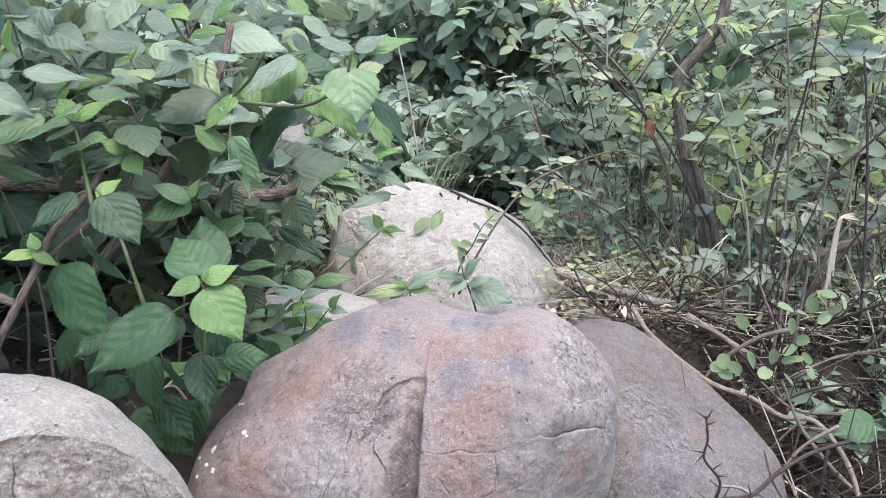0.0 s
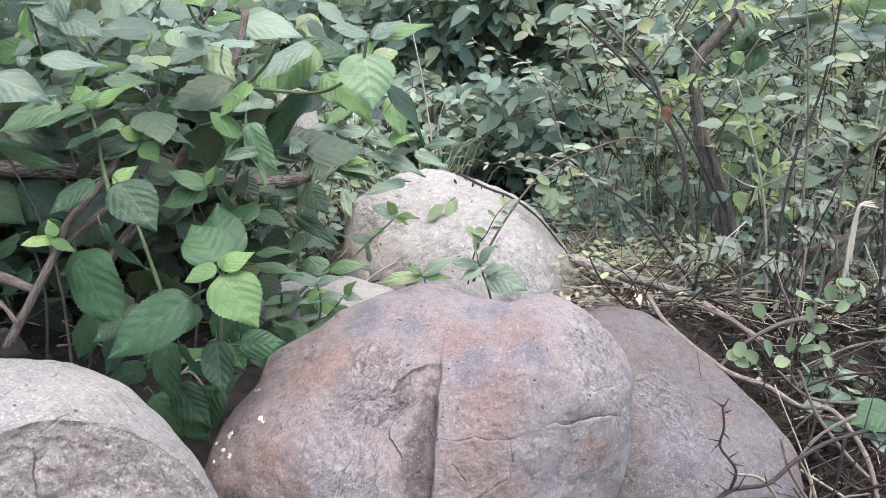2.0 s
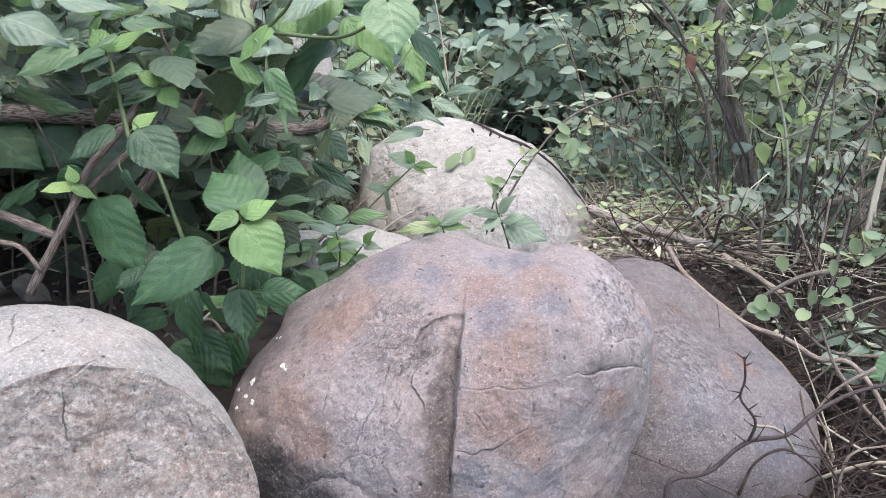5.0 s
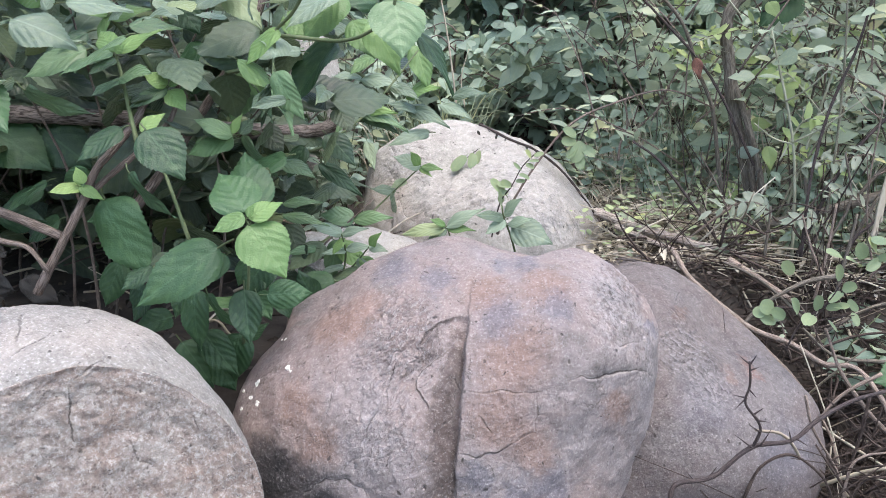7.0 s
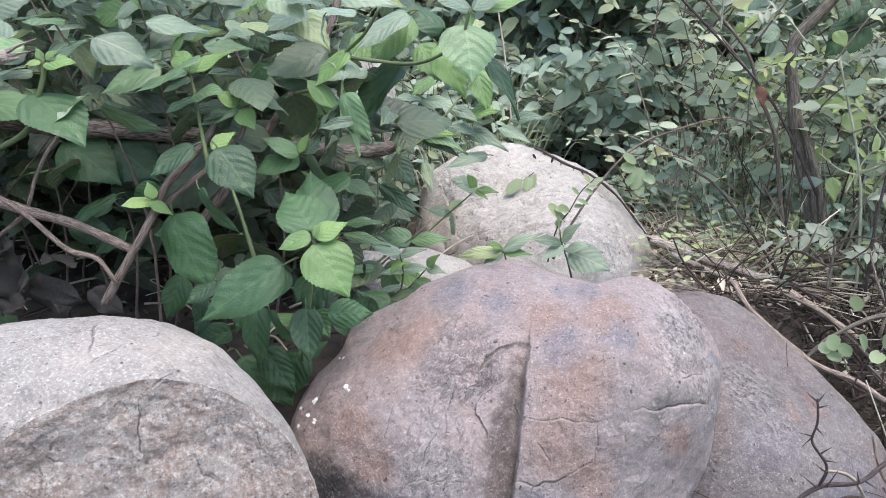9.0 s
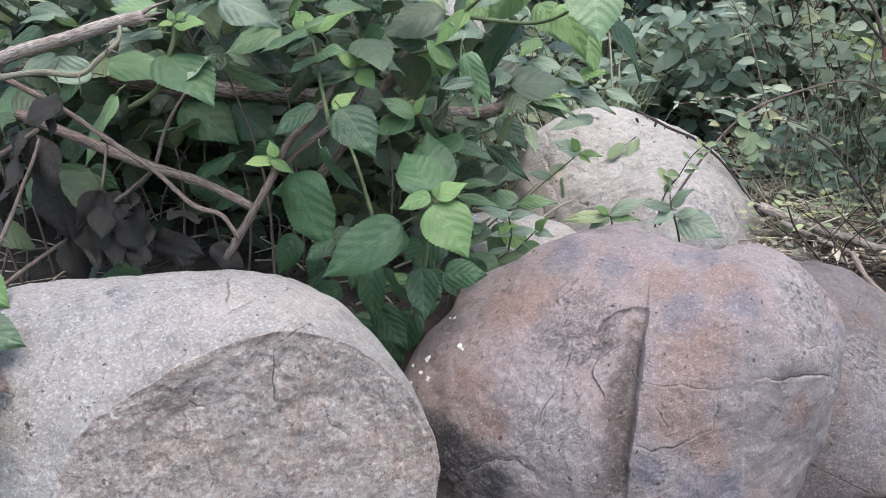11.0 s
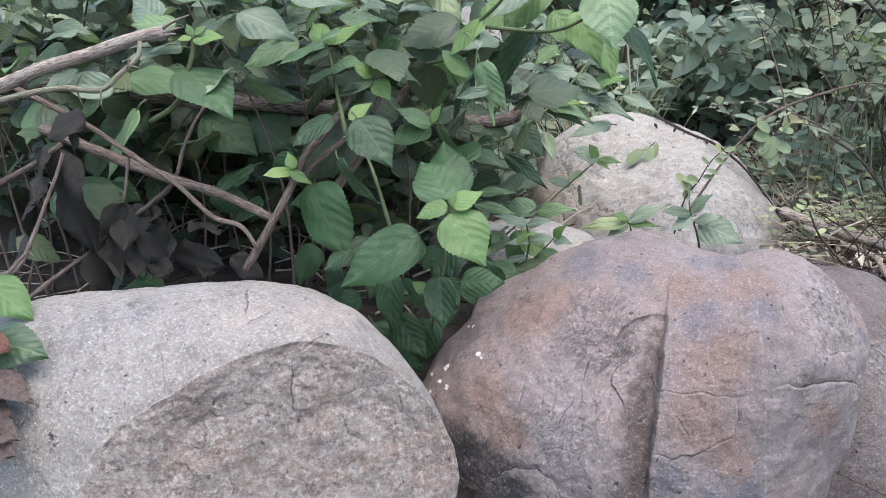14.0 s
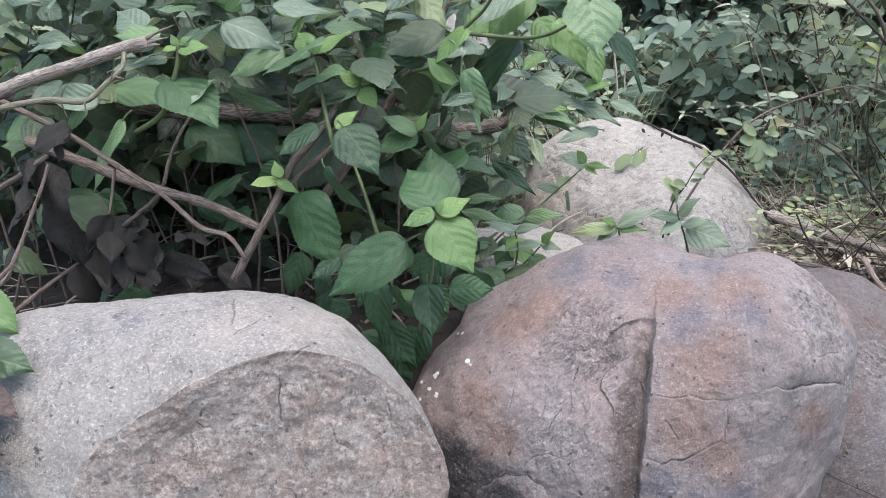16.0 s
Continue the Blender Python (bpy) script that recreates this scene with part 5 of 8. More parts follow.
leaf(bush, (-0.049, 1.550, 0.457), (0.004, 1.500, 0.482), 0, 1, TOP, 0.58)
leaf(bush, (-0.106, 1.550, 0.426), (-0.147, 1.500, 0.463), 0, 1, TOP, 0.58)
leaf(bush, (-0.070, 1.550, 0.442), (-0.016, 1.500, 0.437), 0, 1, TOP, 0.58)
leaf(bush, (-0.192, 1.550, 0.529), (-0.226, 1.500, 0.517), 0, 1, YOUNG, 0.80)
leaf(bush, (-0.303, 1.550, 0.411), (-0.253, 1.500, 0.382), 0, 1, TOP, 0.58)
leaf(bush, (-0.091, 1.550, 0.390), (-0.160, 1.500, 0.392), 0, 1, TOP, 0.58)
leaf(bush, (-0.209, 1.550, 0.374), (-0.192, 1.500, 0.340), 0, 1, TOP, 0.58)
leaf(bush, (-0.419, 1.250, 0.660), (-0.484, 1.200, 0.673), 0, 0, TOP)
leaf(bush, (-0.417, 1.240, 0.662), (-0.449, 1.200, 0.633), 0, 0, TOP, 0.90)
leaf(bush, (-0.419, 1.240, 0.658), (-0.380, 1.220, 0.644), 0, 0, YOUNG, 0.80)
leaf(bush, (-0.328, 1.200, 0.640), (-0.386, 1.160, 0.621), 10, 0, TOP, 0.95)
leaf(bush, (-0.348, 1.220, 0.639), (-0.295, 1.180, 0.600), 0, 1, TOP)
leaf(bush, (-0.179, 1.150, 0.635), (-0.244, 1.100, 0.600), 10, 0, TOP, 0.75)
leaf(bush, (-0.179, 1.180, 0.633), (-0.235, 1.140, 0.581), 0, 3, YOUNG)
leaf(bush, (-0.311, 1.300, 0.674), (-0.216, 1.270, 0.661), 0, 0, TOP, 0.85)
leaf(bush, (-0.363, 1.300, 0.675), (-0.300, 1.280, 0.687), 0, 0, YOUNG, 0.60)
leaf(bush, (-0.268, 1.350, 0.731), (-0.281, 1.330, 0.694), 0, 0, TOP, 1.20)
leaf(bush, (-0.090, 1.060, 0.637), (-0.130, 1.030, 0.658), 0, 0, TOP, 0.75)
leaf(bush, (-0.087, 1.050, 0.636), (-0.050, 1.060, 0.664), -10, 0, TOP, 0.90)
leaf(bush, (-0.086, 1.060, 0.637), (-0.011, 1.100, 0.667), 0, 0, YOUNG, 0.50)
leaf(bush, (-0.090, 1.060, 0.634), (-0.096, 1.040, 0.611), 0, 0, YOUNG, 0.80)
leaf(bush, (-0.136, 1.200, 0.616), (-0.192, 1.170, 0.651), 0, 3, SHADED, 0.90)
leaf(bush, (-0.175, 1.250, 0.645), (-0.196, 1.220, 0.614), 0, 0, TOP)
leaf(bush, (-0.601, 1.250, 0.567), (-0.566, 1.300, 0.638), 0, 3, TOP, 1.10)
leaf(bush, (-0.541, 1.200, 0.572), (-0.582, 1.170, 0.562), 0, 0, TOP, 0.90)
leaf(bush, (-0.513, 1.200, 0.603), (-0.455, 1.200, 0.621), 0, 0, YOUNG, 0.70)
leaf(bush, (-0.513, 1.200, 0.603), (-0.526, 1.180, 0.576), 0, 0, YOUNG, 0.70)
leaf(bush, (-0.512, 1.200, 0.607), (-0.549, 1.180, 0.619), 0, 0, YOUNG, 0.70)
leaf(bush, (-0.412, 1.280, 0.565), (-0.449, 1.250, 0.490), 20, 2, SHADED)
leaf(bush, (-0.504, 1.150, 0.669), (-0.537, 1.120, 0.696), 0, 0, TOP, 1.10)
leaf(bush, (-0.507, 1.150, 0.677), (-0.446, 1.120, 0.656), 0, 0, TOP)
leaf(bush, (-0.511, 1.150, 0.706), (-0.525, 1.120, 0.647), 0, 1, TOP, 1.10)
leaf(bush, (-0.506, 1.150, 0.713), (-0.473, 1.150, 0.740), 0, 0, TOP)
leaf(bush, (-0.376, 1.250, 0.712), (-0.412, 1.220, 0.725), 0, 0, YOUNG, 0.90)
leaf(bush, (-0.380, 1.250, 0.712), (-0.339, 1.220, 0.697), 0, 0, YOUNG, 0.90)
leaf(bush, (-0.589, 1.180, 0.612), (-0.591, 1.200, 0.650), 0, 0, TOP, 0.70)
leaf(bush, (-0.526, 1.350, 0.731), (-0.493, 1.320, 0.670), 0, 0, TOP)
leaf(bush, (-0.454, 1.300, 0.626), (-0.415, 1.280, 0.584), 0, 3, SHADED, 1.20)
leaf(bush, (-0.326, 1.400, 0.732), (-0.359, 1.380, 0.705), 0, 0, YOUNG, 0.90)
leaf(bush, (-0.234, 1.400, 0.731), (-0.195, 1.380, 0.711), 0, 0, YOUNG, 0.90)
leaf(bush, (-0.618, 1.000, 0.535), (-0.534, 0.960, 0.494), -25, 0, SHADED, 1.15)
leaf(bush, (-0.622, 1.000, 0.589), (-0.678, 0.980, 0.598), 0, 0, LEAVES, 0.85)
leaf(bush, (-0.598, 1.000, 0.575), (-0.558, 1.030, 0.611), -10, 0, LEAVES, 0.70)
leaf(bush, (-0.602, 1.000, 0.574), (-0.619, 0.990, 0.573), 0, 0, YOUNG, 0.90)
leaf(bush, (-0.600, 1.000, 0.572), (-0.557, 0.990, 0.579), 0, 0, YOUNG, 0.80)
leaf(bush, (-0.602, 1.000, 0.575), (-0.609, 1.000, 0.591), 0, 0, YOUNG, 0.90)
leaf(bush, (-0.598, 1.000, 0.576), (-0.584, 1.000, 0.588), 20, 0, YOUNG, 0.90)
leaf(bush, (-0.833, 1.180, 0.511), (-0.918, 1.140, 0.452), 10, 0, LEAVES, 0.70)
leaf(bush, (-0.815, 1.160, 0.511), (-0.678, 1.120, 0.509), 0, 0, LEAVES, 0.55)
leaf(bush, (-0.831, 1.170, 0.512), (-0.862, 1.150, 0.477), 0, 0, YOUNG, 0.50)
leaf(bush, (-0.867, 1.170, 0.314), (-0.956, 1.140, 0.323), 0, 3, SHADED, 1.10)
leaf(bush, (-0.841, 1.250, 0.445), (-0.952, 1.200, 0.414), 0, 3, SHADED, 0.80)
leaf(bush, (-0.961, 1.250, 0.379), (-0.930, 1.220, 0.337), 0, 1, SHADED, 1.20)
leaf(bush, (-0.930, 1.100, 0.432), (-0.962, 1.080, 0.438), 0, 0, LEAVES, 0.90)
leaf(bush, (-1.061, 1.200, 0.451), (-0.993, 1.180, 0.441), 0, 0, LEAVES, 1.10)
leaf(bush, (-0.578, 1.080, 0.515), (-0.503, 1.050, 0.471), 70, 1, LEAVES, 0.60)
leaf(bush, (-0.509, 1.120, 0.562), (-0.584, 1.080, 0.541), 0, 0, LEAVES, 0.80)
leaf(bush, (-0.525, 1.160, 0.583), (-0.586, 1.120, 0.554), 0, 0, LEAVES, 0.70)
leaf(bush, (-0.644, 1.200, 0.360), (-0.709, 1.170, 0.332), 0, 0, SHADED, 0.70)
leaf(bush, (-0.738, 1.300, 0.434), (-0.759, 1.270, 0.381), 0, 3, SHADED, 1.20)
leaf(bush, (-0.645, 1.300, 0.436), (-0.666, 1.270, 0.384), 0, 3, SHADED, 1.20)
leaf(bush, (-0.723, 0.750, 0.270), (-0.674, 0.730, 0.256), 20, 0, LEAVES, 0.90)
leaf(bush, (-0.927, 1.120, 0.347), (-0.802, 1.090, 0.297), -15, 0, SHADED, 1.10)
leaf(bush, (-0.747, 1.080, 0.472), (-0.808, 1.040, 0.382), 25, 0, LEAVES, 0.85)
leaf(bush, (-0.358, 1.030, 0.204), (-0.313, 1.000, 0.152), 10, 1, SHADED, 0.95)
leaf(bush, (-0.398, 1.050, 0.180), (-0.349, 1.030, 0.124), -10, 1, SHADED)
leaf(bush, (-0.360, 1.060, 0.153), (-0.327, 1.040, 0.113), 0, 3, SHADED, 1.10)
leaf(bush, (-0.455, 1.100, 0.236), (-0.484, 1.080, 0.197), 10, 0, SHADED)
leaf(bush, (-0.342, 1.200, 0.250), (-0.361, 1.180, 0.215), 0, 0, SHADED, 1.10)
leaf(bush, (-0.712, 1.200, 0.448), (-0.616, 1.170, 0.402), 0, 0, SHADED, 1.10)
leaf(bush, (-0.645, 1.220, 0.446), (-0.569, 1.190, 0.400), 10, 3, SHADED, 1.20)
leaf(bush, (-0.608, 1.150, 0.380), (-0.670, 1.120, 0.350), 20, 0, SHADED, 0.60)
leaf(bush, (-0.867, 1.100, 0.563), (-0.911, 1.050, 0.511), 0, 0, LEAVES, 0.90)
leaf(bush, (-0.963, 1.150, 0.472), (-0.982, 1.100, 0.422), 0, 1, LEAVES, 0.90)
leaf(bush, (-0.646, 1.000, 0.594), (-0.698, 1.020, 0.629), 0, 0, TOP)
leaf(bush, (-0.823, 0.850, 0.281), (-0.766, 0.830, 0.252), 0, 0, LEAVES, 0.90)


# ---------------------------------------------------------------- dead branches and dry leaves over the pale boulder
branch = thing("dead_branch", (-0.6, 1.22, 0.45), "thick dead branch with cracked grey bark lying through the bush", "branch")
stem("limb", [(-0.997, 1.150, 0.506), (-0.835, 1.170, 0.490), (-0.735, 1.190, 0.474), (-0.692, 1.200, 0.470), (-0.610, 1.220, 0.464), (-0.514, 1.250, 0.453), (-0.385, 1.330, 0.427), (-0.311, 1.400, 0.413), (-0.261, 1.440, 0.415), (-0.221, 1.460, 0.442)], 0.0135, 0.0115, BARK, branch, 12, 0.16, 8, "", 7)
stem("snag", [(-0.265, 1.440, 0.415), (-0.250, 1.440, 0.435), (-0.237, 1.430, 0.451)], 0.0040, 0.0020, BARK, branch, 7, 0.12, 6, "", 1)
snapped = thing("snapped_branch", (-0.55, 0.95, 0.5), "broken reddish-grey branch with a splintered pale end", "branch")
stem("limb", [(-1.013, 0.950, 0.464), (-0.915, 0.950, 0.499), (-0.842, 0.950, 0.521), (-0.788, 0.950, 0.539), (-0.746, 0.950, 0.549), (-0.696, 0.950, 0.562), (-0.644, 0.950, 0.576), (-0.609, 0.950, 0.582)], 0.0095, 0.0075, BARK_DRY, snapped, 10, 0.14, 8, "", 9)
stem("splinter", [(-0.629, 0.950, 0.577), (-0.604, 0.948, 0.583), (-0.580, 0.946, 0.587)], 0.0040, 0.0006, BARK_DRY, snapped, 5, 0.10, 6, "pale splinter", 0)
stem("splinter", [(-0.629, 0.950, 0.575), (-0.603, 0.948, 0.590), (-0.571, 0.946, 0.601)], 0.0040, 0.0006, BARK_DRY, snapped, 5, 0.10, 6, "pale splinter", 1)
stem("splinter", [(-0.629, 0.950, 0.573), (-0.605, 0.948, 0.579), (-0.592, 0.946, 0.579)], 0.0040, 0.0006, BARK_DRY, snapped, 5, 0.10, 6, "pale splinter", 2)
olive_twig = stem("twig", [(-0.827, 0.900, 0.502), (-0.769, 0.900, 0.514), (-0.721, 0.900, 0.520), (-0.679, 0.910, 0.517), (-0.653, 0.920, 0.537), (-0.636, 0.930, 0.554), (-0.637, 0.940, 0.571)], 0.0040, 0.0028, OLIVE, snapped, 8, 0.12, 6, "pale olive twig", 1)
stem("thorn", [(-0.710, 0.905, 0.518), (-0.703, 0.905, 0.528), (-0.692, 0.900, 0.538)], 0.0012, 0.0002, BARK_PALE, olive_twig, 5, 0.00, 2, "", 2)
stem("thorn", [(-0.708, 0.905, 0.518), (-0.705, 0.905, 0.508), (-0.698, 0.900, 0.499)], 0.0012, 0.0002, BARK_PALE, olive_twig, 5, 0.00, 2, "", 2)
stem("thorn", [(-0.675, 0.905, 0.517), (-0.676, 0.905, 0.506), (-0.673, 0.900, 0.495)], 0.0012, 0.0002, BARK_PALE, olive_twig, 5, 0.00, 2, "", 2)
stem("thorn", [(-0.637, 0.905, 0.540), (-0.632, 0.905, 0.552), (-0.624, 0.900, 0.564)], 0.0012, 0.0002, BARK_PALE, olive_twig, 5, 0.00, 2, "", 2)
stem("thorn", [(-0.630, 0.905, 0.546), (-0.624, 0.905, 0.544), (-0.614, 0.900, 0.543)], 0.0012, 0.0002, BARK_PALE, olive_twig, 5, 0.00, 2, "", 2)
stick = thing("dead_stick", (-0.6, 1.05, 0.36), "bare brown forked stick leaning among dry leaves", "stick")
stem("limb", [(-0.870, 1.030, 0.450), (-0.811, 1.030, 0.429), (-0.726, 1.030, 0.399), (-0.668, 1.030, 0.381), (-0.602, 1.030, 0.364), (-0.528, 1.035, 0.330)], 0.0078, 0.0060, STEM_BROWN, stick, 9, 0.15, 6, "", 3)
stem("limb", [(-0.877, 0.990, 0.515), (-0.818, 0.990, 0.488), (-0.774, 1.000, 0.461), (-0.712, 1.000, 0.422), (-0.650, 1.000, 0.383), (-0.601, 1.000, 0.340), (-0.561, 1.000, 0.328), (-0.538, 1.000, 0.296)], 0.0042, 0.0030, STEM_BROWN, stick, 8, 0.20, 6, "", 4)
stem("twig", [(-0.751, 1.050, 0.324), (-0.701, 1.050, 0.360), (-0.674, 1.040, 0.383), (-0.664, 1.050, 0.421), (-0.649, 1.060, 0.455), (-0.640, 1.080, 0.478)], 0.0035, 0.0020, STEM_BROWN, stick, 7, 0.20, 6, "", 5)
stem("twig", [(-0.976, 1.000, 0.356), (-0.914, 1.000, 0.383), (-0.868, 1.000, 0.405), (-0.818, 1.000, 0.434)], 0.0055, 0.0040, STEM_BROWN, stick, 7, 0.20, 6, "", 6)
stem("twig", [(-0.717, 1.000, 0.419), (-0.719, 0.990, 0.384), (-0.721, 0.980, 0.359)], 0.0025, 0.0016, STEM_BROWN, stick, 6, 0.20, 6, "", 7)
pale_stick = thing("pale_stick", (-0.62, 0.93, 0.3), "thin pale dry stick with thorny knots", "stick")
pale_limb = stem("limb", [(-0.889, 0.930, 0.259), (-0.856, 0.930, 0.280), (-0.840, 0.930, 0.304), (-0.827, 0.940, 0.334), (-0.810, 0.950, 0.374), (-0.795, 0.950, 0.398), (-0.785, 0.960, 0.430)], 0.0035, 0.0022, BARK_PALE, pale_stick, 7, 0.25, 6, "", 6)
stem("thorn", [(-0.853, 0.930, 0.282), (-0.845, 0.930, 0.279), (-0.835, 0.928, 0.276)], 0.0012, 0.0003, BARK_PALE, pale_limb, 5, 0.00, 2, "", 2)
stem("thorn", [(-0.840, 0.930, 0.300), (-0.836, 0.930, 0.297), (-0.829, 0.928, 0.294)], 0.0012, 0.0003, BARK_PALE, pale_limb, 5, 0.00, 2, "", 2)
stem("thorn", [(-0.784, 0.930, 0.393), (-0.787, 0.930, 0.396), (-0.788, 0.928, 0.399)], 0.0012, 0.0003, BARK_PALE, pale_limb, 5, 0.00, 2, "", 2)
stem("thorn", [(-0.810, 0.930, 0.347), (-0.806, 0.930, 0.345), (-0.800, 0.928, 0.343)], 0.0012, 0.0003, BARK_PALE, pale_limb, 5, 0.00, 2, "", 2)
low_stick = thing("dry_stick", (-0.62, 1.0, 0.25), "dry brown stick resting on the pale boulder", "stick")
stem("limb", [(-0.894, 0.950, 0.208), (-0.869, 1.000, 0.235), (-0.847, 1.060, 0.259)], 0.0040, 0.0030, STEM_BROWN, low_stick, 7, 0.25, 6, "", 6)
dry = thing("dead_leaf", (-0.751, 0.970, 0.477), "curled dark dry leaf hanging over the pale boulder", "leaf", "dry leaves")
leaf(dry, (-0.751, 0.970, 0.477), (-0.799, 0.940, 0.464), 0, 0, DEAD, 1.30).name = "blade"
dry = thing("dead_leaf", (-0.759, 0.970, 0.478), "curled dark dry leaf hanging over the pale boulder", "leaf", "dry leaves")
leaf(dry, (-0.759, 0.970, 0.478), (-0.778, 0.950, 0.439), 20, 0, DEAD, 1.30).name = "blade"
dry = thing("dead_leaf", (-0.850, 1.000, 0.429), "curled dark dry leaf hanging over the pale boulder", "leaf", "dry leaves")
leaf(dry, (-0.850, 1.000, 0.429), (-0.844, 0.990, 0.348), 30, 1, DEAD, 0.90).name = "blade"
dry = thing("dead_leaf", (-0.840, 1.020, 0.422), "curled dark dry leaf hanging over the pale boulder", "leaf", "dry leaves")
leaf(dry, (-0.840, 1.020, 0.422), (-0.839, 1.000, 0.245), 10, 0, DEAD, 0.70).name = "blade"
dry = thing("dead_leaf", (-0.897, 1.030, 0.361), "curled dark dry leaf hanging over the pale boulder", "leaf", "dry leaves")
leaf(dry, (-0.897, 1.030, 0.361), (-0.894, 1.010, 0.247), 60, 1, DEAD, 0.80).name = "blade"
dry = thing("dead_leaf", (-0.771, 1.050, 0.340), "curled dark dry leaf hanging over the pale boulder", "leaf", "dry leaves")
leaf(dry, (-0.771, 1.050, 0.340), (-0.791, 1.020, 0.284), -60, 0, DEAD, 1.00).name = "blade"
dry = thing("dead_leaf", (-0.776, 1.060, 0.338), "curled dark dry leaf hanging over the pale boulder", "leaf", "dry leaves")
leaf(dry, (-0.776, 1.060, 0.338), (-0.760, 1.030, 0.266), -13, 1, DEAD, 1.10).name = "blade"
dry = thing("dead_leaf", (-0.777, 1.070, 0.331), "curled dark dry leaf hanging over the pale boulder", "leaf", "dry leaves")
leaf(dry, (-0.777, 1.070, 0.331), (-0.738, 1.040, 0.273), 34, 2, DEAD, 1.20).name = "blade"
dry = thing("dead_leaf", (-0.815, 1.080, 0.283), "curled dark dry leaf hanging over the pale boulder", "leaf", "dry leaves")
leaf(dry, (-0.815, 1.080, 0.283), (-0.779, 1.020, 0.216), -39, 3, DEAD, 1.00).name = "blade"
dry = thing("dead_leaf", (-0.742, 1.050, 0.321), "curled dark dry leaf hanging over the pale boulder", "leaf", "dry leaves")
leaf(dry, (-0.742, 1.050, 0.321), (-0.708, 1.030, 0.243), 8, 4, DEAD, 1.10).name = "blade"
dry = thing("dead_leaf", (-0.709, 1.060, 0.311), "curled dark dry leaf hanging over the pale boulder", "leaf", "dry leaves")
leaf(dry, (-0.709, 1.060, 0.311), (-0.680, 1.040, 0.267), 55, 5, DEAD, 1.20).name = "blade"
dry = thing("dead_leaf", (-0.772, 1.070, 0.270), "curled dark dry leaf hanging over the pale boulder", "leaf", "dry leaves")
leaf(dry, (-0.772, 1.070, 0.270), (-0.746, 1.020, 0.253), -18, 6, DEAD, 1.00).name = "blade"
dry = thing("dead_leaf", (-0.752, 1.080, 0.321), "curled dark dry leaf hanging over the pale boulder", "leaf", "dry leaves")
leaf(dry, (-0.752, 1.080, 0.321), (-0.690, 1.030, 0.312), 29, 7, DEAD, 1.10).name = "blade"
dry = thing("dead_leaf", (-0.835, 1.050, 0.264), "curled dark dry leaf hanging over the pale boulder", "leaf", "dry leaves")
leaf(dry, (-0.835, 1.050, 0.264), (-0.801, 1.040, 0.198), -44, 8, DEAD, 1.20).name = "blade"
dry = thing("dead_leaf", (-0.740, 1.060, 0.249), "curled dark dry leaf hanging over the pale boulder", "leaf", "dry leaves")
leaf(dry, (-0.740, 1.060, 0.249), (-0.681, 1.020, 0.231), 3, 9, DEAD, 1.00).name = "blade"
dry = thing("dead_leaf", (-0.707, 1.070, 0.265), "curled dark dry leaf hanging over the pale boulder", "leaf", "dry leaves")
leaf(dry, (-0.707, 1.070, 0.265), (-0.632, 1.030, 0.248), 50, 10, DEAD, 1.10).name = "blade"
dry = thing("dead_leaf", (-0.658, 1.080, 0.256), "curled dark dry leaf hanging over the pale boulder", "leaf", "dry leaves")
leaf(dry, (-0.658, 1.080, 0.256), (-0.649, 1.040, 0.226), -23, 11, DEAD, 1.20).name = "blade"
dry = thing("dead_leaf", (-0.605, 1.050, 0.268), "curled dark dry leaf hanging over the pale boulder", "leaf", "dry leaves")
leaf(dry, (-0.605, 1.050, 0.268), (-0.558, 1.020, 0.248), 24, 12, DEAD, 1.00).name = "blade"
dry = thing("dead_leaf", (-0.668, 1.060, 0.313), "curled dark dry leaf hanging over the pale boulder", "leaf", "dry leaves")
leaf(dry, (-0.668, 1.060, 0.313), (-0.614, 1.030, 0.291), -49, 13, DEAD, 1.10).name = "blade"
dry = thing("dead_leaf", (-0.650, 0.626, 0.279), "torn brown dry leaf lying on the pale boulder", "leaf", "brown leaves")
leaf(dry, (-0.650, 0.626, 0.279), (-0.584, 0.618, 0.275), -30, 0, BROWN, 1.1).name = "blade"
dry = thing("dead_leaf", (-0.631, 0.600, 0.252), "torn brown dry leaf lying on the pale boulder", "leaf", "brown leaves")
leaf(dry, (-0.631, 0.600, 0.252), (-0.576, 0.592, 0.241), 7, 1, BROWN, 1.1).name = "blade"
dry = thing("dead_leaf", (-0.649, 0.615, 0.262), "torn brown dry leaf lying on the pale boulder", "leaf", "brown leaves")
leaf(dry, (-0.649, 0.615, 0.262), (-0.602, 0.607, 0.259), -16, 2, BROWN, 1.1).name = "blade"
dry = thing("dead_leaf", (-0.629, 0.594, 0.238), "torn brown dry leaf lying on the pale boulder", "leaf", "brown leaves")
leaf(dry, (-0.629, 0.594, 0.238), (-0.576, 0.586, 0.229), 21, 3, BROWN, 1.1).name = "blade"
torn = thing("leafy_sprig", (-0.769, 0.740, 0.309), "pale green torn leaves hanging over the pale boulder", "sprig")
stem("stem", [(-0.802, 0.780, 0.327), (-0.762, 0.770, 0.330), (-0.722, 0.760, 0.333), (-0.710, 0.770, 0.346), (-0.706, 0.780, 0.353)], 0.0030, 0.0020, STEM_BROWN, torn, 7, 0.12, 6, "", 1)
leaf(torn, (-0.714, 0.720, 0.341), (-0.648, 0.700, 0.317), -10, 3, MID, 0.90)
leaf(torn, (-0.660, 0.655, 0.306), (-0.590, 0.640, 0.307), 0, 3, LEAVES, 0.95)
leaf(torn, (-0.665, 0.640, 0.309), (-0.615, 0.630, 0.315), 0, 0, RUSTY, 1.10)


